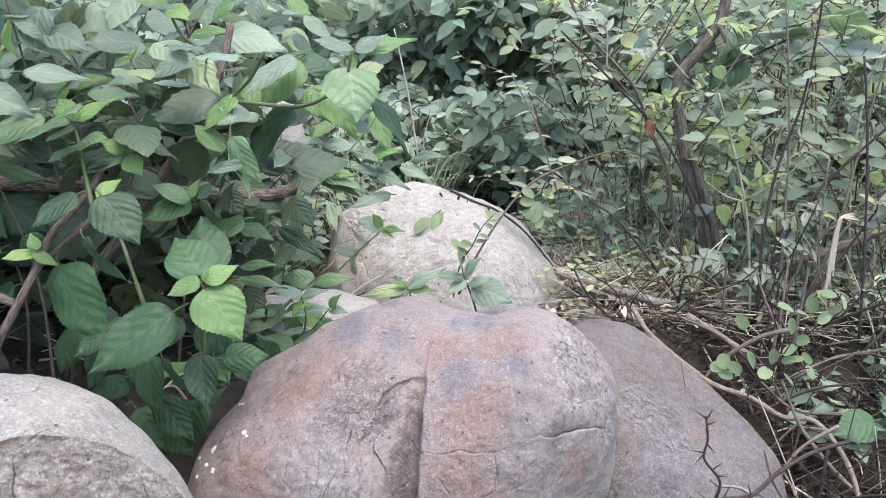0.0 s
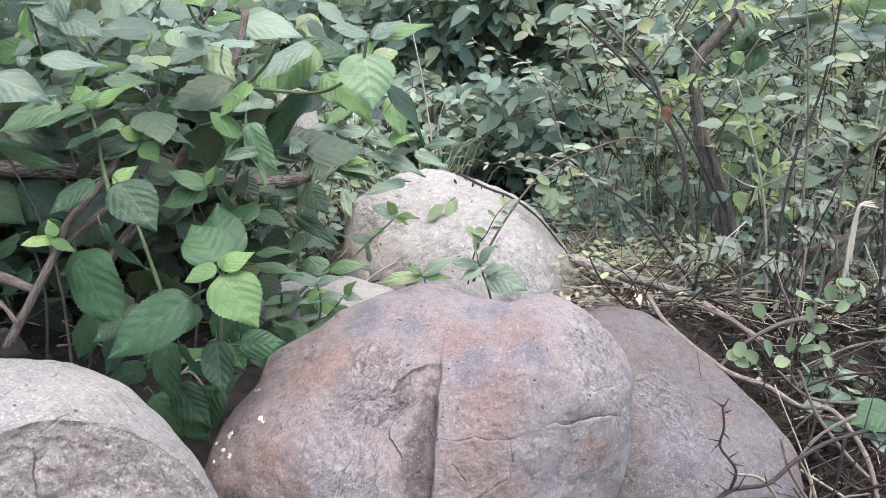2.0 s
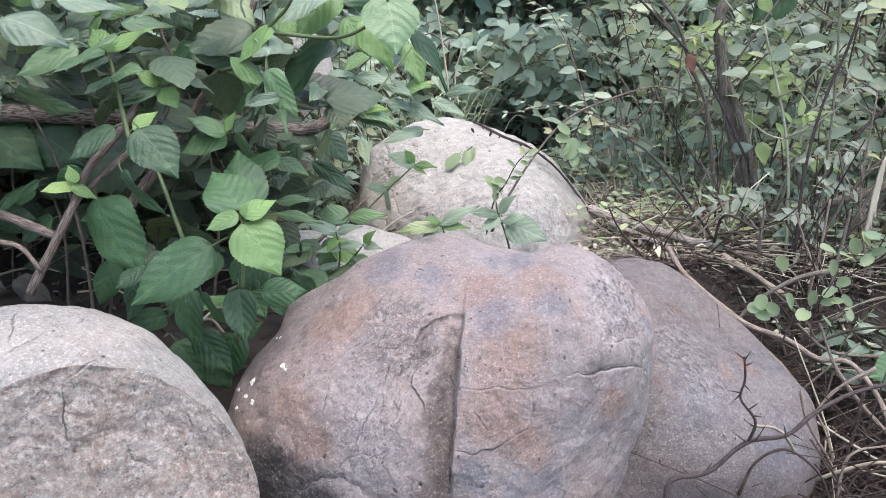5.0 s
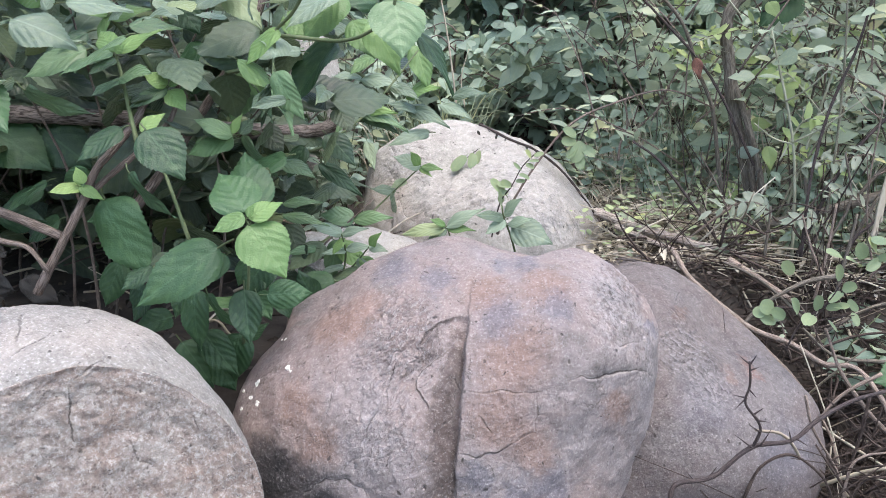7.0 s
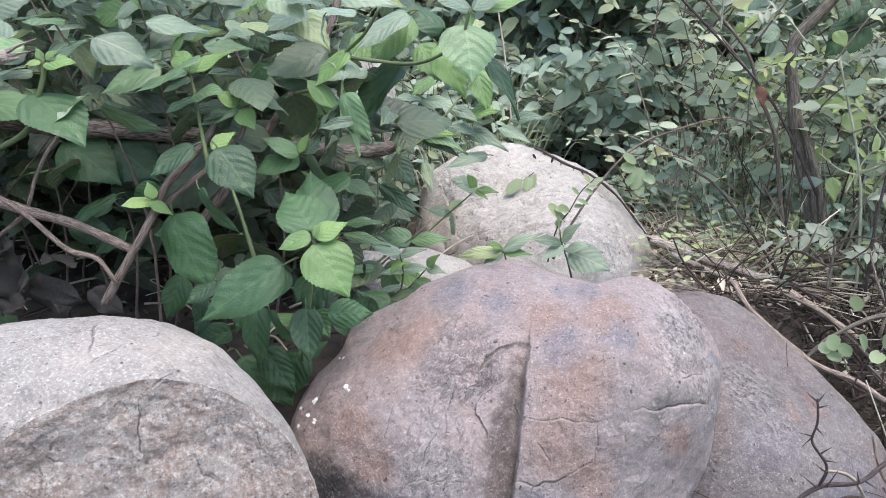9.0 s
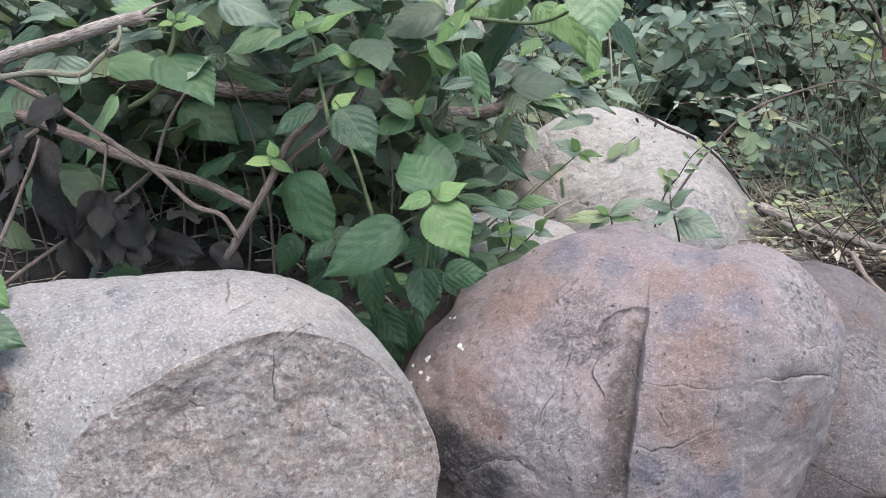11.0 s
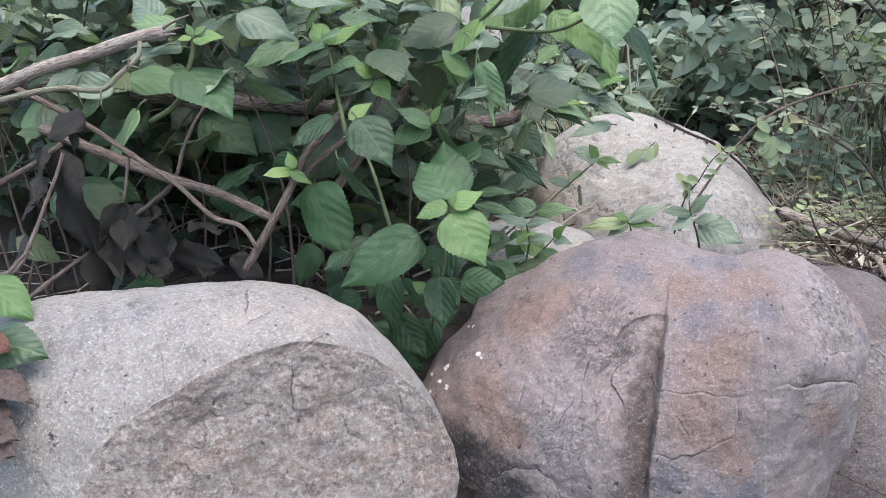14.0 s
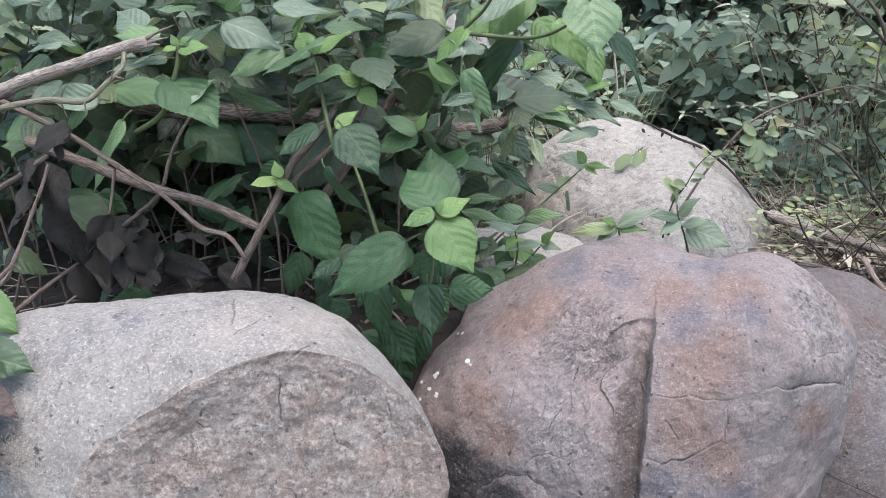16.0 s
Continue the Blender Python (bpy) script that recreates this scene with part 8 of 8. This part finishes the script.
def small_leaved_tangle():
    """Fine twigs and small oval leaves round the small tree."""
    rnd = random.Random(9)
    wood, poses = [], []
    base = tree.matrix_world.translation
    for s in range(720):
        y = rnd.uniform(1.5, 2.4)
        x = rnd.uniform(0.22, 1.35) * (0.55 + 0.27 * y)
        z = ground_height(x, y) + rnd.uniform(0.0, 0.7)
        if y < 1.78 and x < 0.85 and s % 4:
            continue
        if noise.noise(Vector((5.5 * x, 3.0 * y, 5.5 * z))) < -0.05:
            continue
        if x < 0.42 and z < 0.3 and y < 2.0:
            continue
        a, b = rnd.uniform(0, 2 * math.pi), rnd.uniform(0.1, 0.34)
        tip = Vector((x, y, z)) + Vector((math.cos(a) * b, 0.5 * math.sin(a) * b, rnd.uniform(0.02, 0.3)))
        line = smooth_line([Vector((x, y, z)), Vector((x, y, z)).lerp(tip, 0.5) + Vector((0, 0, 0.03)), tip], 6)
        wood.append(tube_data([q - base for q in line], 0.002, 0.0008, 5, 0.12, s))
        size = rnd.choice((0.016, 0.024, 0.032, 0.042, 0.055))
        pairs = 8 if size < 0.03 else 5
        for k in range(2 * pairs):
            f = (k // 2 + 1.0) / pairs * (len(line) - 1)
            q = line[int(f)].lerp(line[min(int(f) + 1, len(line) - 1)], f - int(f))
            c = a + (1.1 if k % 2 else -1.1) + rnd.gauss(0, 0.35)
            way = Vector((math.cos(c), math.sin(c), rnd.uniform(-0.4, 0.5)))
            poses.append(leaf_pose(q, q + way * size * rnd.uniform(0.7, 1.3), rnd.uniform(-40, 40), (rnd.uniform(-0.7, 0.7), rnd.uniform(-1.2, 0.0), rnd.uniform(0.3, 1.0))))
    for s in range(36):
        x, y = rnd.uniform(0.42, 1.15), rnd.uniform(1.15, 1.75)
        if on_boulder(x, y):
            continue
        p = Vector((x, y, ground_height(x, y) + rnd.uniform(0.01, 0.1)))
        a = rnd.uniform(0, 2 * math.pi)
        tip = p + Vector((math.cos(a), math.sin(a), 0)) * rnd.uniform(0.04, 0.14) + Vector((0, 0, rnd.uniform(0.02, 0.22)))
        line = smooth_line([p, p.lerp(tip, 0.5) + Vector((0, 0, 0.02)), tip], 5)
        wood.append(tube_data([q - base for q in line], 0.0022, 0.0009, 5, 0.12, s))
        size = rnd.uniform(0.012, 0.026)
        for k in range(8):
            q = line[2 + k // 2 if 2 + k // 2 < len(line) else -1]
            c = a + (1.1 if k % 2 else -1.1) + rnd.gauss(0, 0.4)
            poses.append(leaf_pose(q, q + Vector((math.cos(c), math.sin(c), rnd.uniform(-0.3, 0.5))) * size, rnd.uniform(-40, 40)))
    v, f, u = joined(wood)
    tagged(mesh_object("twig_tangle", v, f, STEM_BROWN, tree, u), kind="stuff")
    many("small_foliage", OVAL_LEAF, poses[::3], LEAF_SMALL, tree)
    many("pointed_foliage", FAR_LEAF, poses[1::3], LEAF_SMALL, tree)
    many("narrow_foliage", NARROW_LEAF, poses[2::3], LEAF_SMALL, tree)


small_leaved_tangle()


def dry_twigs():
    """A mat of dry twigs, straw and fallen leaves on the soil."""
    rnd = random.Random(12)
    pieces, straw, spots = [], [], []
    for k in range(1000):
        x, y = rnd.uniform(0.3, 1.2), rnd.uniform(0.95, 2.3)
        if k % 3 == 0:
            x, y = rnd.uniform(-1.2, 0.4), rnd.uniform(1.0, 2.3)
        if on_boulder(x, y):
            continue
        z = ground_height(x, y) + rnd.uniform(0.004, 0.05)
        a, n = rnd.uniform(0, 2 * math.pi), rnd.uniform(0.05, 0.22)
        p = Vector((x, y, z))
        q = p + Vector((math.cos(a), math.sin(a), rnd.uniform(-0.1, 0.35))) * n
        line = smooth_line([p, p.lerp(q, 0.5) + Vector((rnd.gauss(0, 0.02), rnd.gauss(0, 0.02), 0.01)), q], 4)
        r = rnd.uniform(0.0008, 0.003)
        if k % 3 and x < 0.85 and y < 1.6:
            kind = rnd.random() < 0.6
            twig_alone = thing("fallen_twig" if kind else "straw_stalk", p, "thin dry brown twig lying on dark litter" if kind else "pale dry grass stalk lying on dark litter", "twig" if kind else "stalk", "twigs and stalks on the ground")
            v, f, u = tube_data([w - p for w in line], r, 0.6 * r, 6, 0.15, k)
            mesh_object("shaft", v, f, TWIG if kind else STRAW, twig_alone, u)
            continue
        (pieces if rnd.random() < 0.5 else straw).append(tube_data(line, r, 0.6 * r, 5, 0.1, k))
    for k in range(170):
        x, y = rnd.uniform(0.42, 1.1), rnd.uniform(1.05, 1.9)
        if on_boulder(x, y):
            continue
        p = Vector((x, y, ground_height(x, y)))
        q = p + Vector((rnd.gauss(0, 0.07), rnd.gauss(0, 0.07), rnd.uniform(0.06, 0.32)))
        line = smooth_line([p, p.lerp(q, 0.5) + Vector((rnd.gauss(0, 0.015), rnd.gauss(0, 0.015), 0)), q], 4)
        r = rnd.uniform(0.0008, 0.0026)
        (pieces if k % 3 else straw).append(tube_data(line, r, 0.5 * r, 5, 0.1, k))
    for k in range(2300):
        # the dense mat of fine brown twigs between the lilac boulder and the shrubs
        x, y = rnd.uniform(0.3, 1.0), rnd.uniform(0.92, 1.75)
        if k % 3 == 0:
            x, y = rnd.uniform(0.25, 1.1), rnd.uniform(1.6, 2.4)
        if on_boulder(x, y, 0.75):
            continue
        p = Vector((x, y, ground_height(x, y) + rnd.uniform(0.002, 0.035)))
        a, n = rnd.uniform(0, 2 * math.pi), rnd.uniform(0.03, 0.16)
        q = p + Vector((math.cos(a), math.sin(a), rnd.uniform(-0.15, 0.3) if k % 4 else rnd.uniform(0.4, 1.4))) * n
        line = smooth_line([p, p.lerp(q, 0.5) + Vector((rnd.gauss(0, 0.012), rnd.gauss(0, 0.012), 0.006)), q], 3)
        r = rnd.choice((0.0006, 0.0008, 0.0011, 0.0016, 0.0024))
        (straw if k % 6 == 0 or y > 1.58 else pieces).append(tube_data(line, r, 0.6 * r, 4, 0.1, k))
    for k in range(420):
        # twigs that stand and lean in a deep tangle between the lilac boulder and the small tree
        x, y = rnd.uniform(0.40, 1.0), rnd.uniform(0.98, 1.5)
        if on_boulder(x, y, 0.95):
            continue
        p = Vector((x, y, ground_height(x, y) + rnd.uniform(0.0, 0.10)))
        a, n = rnd.uniform(0, 2 * math.pi), rnd.uniform(0.08, 0.26)
        q = p + Vector((math.cos(a), 0.6 * math.sin(a), rnd.uniform(-0.1, 0.7))) * n
        line = smooth_line([p, p.lerp(q, 0.5) + Vector((rnd.gauss(0, 0.025), rnd.gauss(0, 0.02), rnd.gauss(0.01, 0.02))), q], 4)
        r = rnd.choice((0.0008, 0.0011, 0.0014, 0.0018, 0.003))
        (straw if k % 9 == 0 else pieces).append(tube_data(line, r, 0.6 * r, 4, 0.15, k))
    for k in range(620):
        # straw and broken stalks between the cream boulder and the lilac one
        x, y = rnd.uniform(0.16, 0.72), rnd.uniform(1.5, 2.15)
        if ((x - 0.287) / 0.22) ** 2 + ((y - 1.292) / 0.24) ** 2 < 1 or ((x + 0.006) / 0.27) ** 2 + ((y - 1.866) / 0.29) ** 2 < 1:
            continue
        p = Vector((x, y, ground_height(x, y) + rnd.uniform(0.002, 0.04)))
        a, n = rnd.gauss(-0.4, 0.7), rnd.uniform(0.04, 0.18)
        q = p + Vector((math.cos(a), math.sin(a), rnd.uniform(-0.1, 0.35))) * n
        line = smooth_line([p, p.lerp(q, 0.5) + Vector((rnd.gauss(0, 0.01), 0, 0.006)), q], 3)
        r = rnd.choice((0.0007, 0.001, 0.0015, 0.0025))
        straw.append(tube_data(line, 0.8 * r, 0.5 * r, 4, 0.1, k))
    for name, group, material, label in (("fallen_twigs", pieces, TWIG, "thin dry brown twigs lying on dark soil"), ("straw", straw, STRAW, "pale dry grass stalks lying on the soil")):
        v, f, u = joined(group)
        tagged(mesh_object(name, v, f, material, None, u), label, name.replace("_", " "), "", "stuff")
    for k in range(4000):
        x, y = rnd.uniform(-1.4, 1.4), rnd.uniform(0.85, 2.6)
        spots.append(Vector((x, y, ground_height(x, y) + rnd.uniform(0.004, 0.02))))
    for k in range(3200):
        x, y = rnd.uniform(0.35, 1.0), rnd.uniform(0.9, 1.75)
        spots.append(Vector((x, y, ground_height(x, y) + rnd.uniform(0.004, 0.03))))
    ob = loose_leaves("leaf_litter", spots, 0.019, LITTER, leaf_data(0.4, 0.45, 0.7, 0.25, 0.0, 4, 2), None, 4, 0.3)
    tagged(ob, "brown dry fallen leaves covering the soil", "leaf litter")
    bleached = []
    for k in range(2400):
        x, y = rnd.uniform(0.18, 0.95), rnd.uniform(1.5, 2.4)
        bleached.append(Vector((x, y, ground_height(x, y) + rnd.uniform(0.01, 0.05))))
    ob = loose_leaves("bleached_litter", bleached, 0.024, STRAW, leaf_data(0.45, 0.3, 0.5, 0.2, 0.0, 4, 2), None, 8, 0.3)
    tagged(ob, "bleached pale dry leaves lying among straw", "leaf litter")


dry_twigs()


def grass_tuft(x, y, width, height, count, seed, label, material=STRAW):
    rnd = random.Random(seed)
    at = Vector((x, y, ground_height(x, y)))
    tuft = thing("grass_tuft", at, label, "grass", "grass tufts")
    blades = []
    for k in range(count):
        a = rnd.uniform(0, 2 * math.pi)
        p = Vector((rnd.gauss(0, 0.3) * width, rnd.gauss(0, 0.3) * width, 0))
        q = p + Vector((math.cos(a) * width, math.sin(a) * width, height * rnd.uniform(0.5, 1.0))) * rnd.uniform(0.6, 1.0)
        line = smooth_line([p, p.lerp(q, 0.6) + Vector((0, 0, 0.2 * height)), q], 4)
        blades.append(tube_data(line, 0.0017, 0.0006, 4, 0.0, k))
    v, f, u = joined(blades)
    tagged(mesh_object("blade_clump", v, f, material, tuft, u), kind="stuff")


def ground_herbs():
    """Low small-leaved herbs on the soil behind the boulders."""
    rnd = random.Random(21)
    poses = []
    for k in range(420):
        x, y = rnd.uniform(0.2, 1.3), rnd.uniform(1.5, 2.7)
        if y < 1.95 and x < 0.75 and k % 3:
            continue
        if on_boulder(x, y):
            continue
        p = Vector((x, y, ground_height(x, y) + rnd.uniform(0.01, 0.06)))
        for j in range(9):
            a = rnd.uniform(0, 2 * math.pi)
            q = p + Vector((rnd.gauss(0, 0.02), rnd.gauss(0, 0.02), rnd.gauss(0, 0.012)))
            poses.append(leaf_pose(q, q + Vector((math.cos(a), math.sin(a), rnd.uniform(0, 0.7))) * rnd.uniform(0.012, 0.03), 0))
    ob = many("ground_herbs", OVAL_LEAF, poses, LEAF_SMALL)
    tagged(ob, "low green herbs growing through dry litter", "herbs")
    poses = []
    for k in range(190):
        x, y = rnd.uniform(0.22, 1.1), rnd.uniform(1.58, 2.2)
        if on_boulder(x, y, 1.0):
            continue
        p = Vector((x, y, ground_height(x, y) + rnd.uniform(0.02, 0.09)))
        for j in range(7):
            a = rnd.uniform(0, 2 * math.pi)
            q = p + Vector((rnd.gauss(0, 0.018), rnd.gauss(0, 0.018), rnd.gauss(0, 0.015)))
            poses.append(leaf_pose(q, q + Vector((math.cos(a), math.sin(a), rnd.uniform(0, 0.7))) * rnd.uniform(0.01, 0.024), 0))
    ob = many("ground_sprouts", OVAL_LEAF, poses, LEAF_YELLOW)
    tagged(ob, "low yellowish green sprouts growing through straw", "sprouts")


ground_herbs()
grass_tuft(-0.12, 2.15, 0.16, 0.36, 90, 1, "fine pale green grass behind the cream boulder", LEAF_SMALL)
grass_tuft(-0.2, 2.0, 0.12, 0.26, 60, 2, "fine dry grass behind the cream boulder")
grass_tuft(0.42, 2.25, 0.12, 0.3, 40, 3, "pale dry grass stalks beside the thicket")
grass_tuft(0.62, 2.1, 0.12, 0.25, 40, 4, "pale dry grass stalks beside the thicket")
grass_tuft(0.5, 2.15, 0.1, 0.3, 46, 5, "pale green grass stalks beside the thicket", LEAF_SMALL)
grass_tuft(0.33, 1.95, 0.1, 0.1, 60, 6, "short dry grass beside the cream boulder")
grass_tuft(0.5, 1.85, 0.14, 0.1, 60, 7, "short dry grass beside the cream boulder")
for k, (x, y, h) in enumerate([(0.36, 2.1, 0.16), (0.5, 2.0, 0.14), (0.64, 2.05, 0.18), (0.78, 2.0, 0.16), (0.45, 1.75, 0.09), (0.6, 1.75, 0.1), (0.72, 1.72, 0.12)]):
    grass_tuft(x, y, 0.13, h, 70, 20 + k, "thin bleached dry grass among fallen twigs")


def leafy_spray(foot, tip, pairs, size, seed):
    """An arching thin sprig with narrow leaflets in pairs."""
    rnd = random.Random(seed)
    spray = thing("leafy_sprig", foot, "thin arching sprig with pale narrow green leaflets in pairs", "sprig", "sprigs of the small-leaved shrub")
    line = smooth_line([foot, foot.lerp(tip, 0.55) + Vector((rnd.gauss(0, 0.02), rnd.gauss(0, 0.02), 0.03)), tip], 8)
    v, f, u = tube_data([q - foot for q in line], 0.0019, 0.0008, 5, 0.12, seed)
    mesh_object("stem", v, f, STALK if seed % 3 == 0 else STEM_BROWN, spray, u)
    for k in range(2 * pairs + 1):
        f = (0.25 + 0.75 * (k // 2) / pairs) * (len(line) - 1)
        i = min(int(f), len(line) - 2)
        q = line[i].lerp(line[i + 1], f - i)
        way = (line[i + 1] - line[i]).normalized()
        out = way.cross(Vector((0, -0.5, 0.85))).normalized() * (1 if k % 2 else -1)
        if k == 2 * pairs:
            out = Vector((0, 0, 0))
        aim = (way * 0.6 + out + Vector((rnd.gauss(0, 0.15), rnd.gauss(0, 0.15), rnd.gauss(0.1, 0.2)))).normalized()
        ob = new("leaf", (SPRAY_LIME if seed % 5 in (1, 3) else SPRAY)[rnd.randrange(3)])
        ob.parent = spray
        up = (rnd.uniform(-0.3, 0.3), rnd.uniform(-0.8, -0.3), rnd.uniform(0.5, 1.0))
        ob.matrix_basis = Matrix.Translation(-foot) @ leaf_pose(q, q + aim * size * rnd.uniform(0.75, 1.2), rnd.uniform(-25, 25), up)


def broad_leaves_by_tree():
    """Broad soft leaves scattered through the twigs beside the small tree."""
    rnd = random.Random(41)
    for k in range(125):
        y = rnd.uniform(1.62, 2.25)
        p = Vector((rnd.uniform(0.22, 0.66) * y, y, rnd.uniform(0.28, 0.82) * (0.7 + 0.15 * y)))
        if p.x < 0.5 and p.z < 0.42:
            continue
        a = rnd.uniform(0, 2 * math.pi)
        way = Vector((math.cos(a), rnd.uniform(-0.8, 0.0), rnd.uniform(-0.7, 0.3))).normalized()
        kind = rnd.choice((TOP, TOP, PALE, LEAVES, YELLOWISH, YELLOWISH))
        leaf(tree, p, p + way * rnd.uniform(0.035, 0.075), rnd.uniform(-50, 50), k, kind, rnd.uniform(0.75, 1.1))


def dark_limbs():
    """Bent dark limbs of the small tree, low among the dry twigs."""
    for k, (points, r) in enumerate([([(0.72, 1.6, 0.24), (0.76, 1.6, 0.30), (0.82, 1.6, 0.35), (0.90, 1.6, 0.40)], 0.006), ([(0.70, 1.55, 0.16), (0.74, 1.55, 0.26), (0.80, 1.56, 0.33), (0.95, 1.58, 0.36)], 0.005),
                                     ([(0.66, 1.5, 0.08), (0.64, 1.5, 0.18), (0.67, 1.5, 0.27), (0.65, 1.5, 0.36)], 0.0045), ([(0.60, 1.6, 0.10), (0.63, 1.58, 0.20), (0.61, 1.56, 0.30)], 0.006),
                                     ([(0.85, 1.45, 0.08), (0.84, 1.45, 0.25), (0.86, 1.45, 0.45), (0.85, 1.45, 0.62)], 0.0045), ([(0.62, 1.42, 0.05), (0.70, 1.42, 0.10), (0.80, 1.42, 0.12), (0.92, 1.42, 0.17)], 0.005)]):
        stem("limb", points, 0.7 * r, 0.4 * r, BARK_GREY, tree, 8, 0.2, 6, "", 20 + k)


def right_growth():
    """Sprigs and bare thin branches of the small-leaved shrub."""
    rnd = random.Random(77)
    for k in range(84):
        y = rnd.uniform(1.5, 2.0)
        x = rnd.uniform(0.3, 1.0) * y / 1.5
        z = rnd.uniform(0.16, 0.8) * (0.75 + 0.12 * y)
        if x < 0.5 and z < 0.42:
            continue
        foot = Vector((x, y, z))
        a = rnd.choice((0.35, 0.6, 2.3, 2.7, 1.2)) + rnd.gauss(0, 0.3)
        n = rnd.uniform(0.09, 0.2)
        leafy_spray(foot, foot + Vector((math.cos(a), rnd.uniform(-0.5, 0.2), 0.75 * math.sin(a))) * n, rnd.randrange(4, 8), rnd.uniform(0.022, 0.04), k)
    for k in range(26):
        y = rnd.uniform(1.45, 2.0)
        x = rnd.uniform(0.42, 0.95) * y / 1.5
        foot = Vector((x, y, ground_height(x, y)))
        lean = rnd.gauss(0.05, 0.14)
        top = foot + Vector((lean, rnd.gauss(0, 0.05), rnd.uniform(0.25, 0.8)))
        mid = foot.lerp(top, rnd.uniform(0.35, 0.65)) + Vector((rnd.gauss(0, 0.03), 0, 0))
        branch_alone = thing("thin_branch", foot, "thin bare upright branch of the small-leaved shrub", "branch", "thin bare branches")
        r = rnd.uniform(0.0014, 0.0034)
        wood = rnd.choice((BARK_PALE, BARK_GREY, STALK, OLIVE))
        stem("shaft", [foot, mid, top], r, 0.5 * r, wood, branch_alone, 6, 0.2, 6, "", k)
        for j in range(3):
            q = mid.lerp(top, rnd.uniform(0.0, 0.9))
            e = q + Vector((rnd.choice((-1, 1)) * rnd.uniform(0.03, 0.1), rnd.gauss(0, 0.03), rnd.uniform(0.03, 0.1)))
            stem("twig", [q, q.lerp(e, 0.5) + Vector((0, 0, -0.008)), e], 0.55 * r, 0.3 * r, wood, branch_alone, 5, 0.2, 3, "", j)


right_growth()
broad_leaves_by_tree()
dark_limbs()
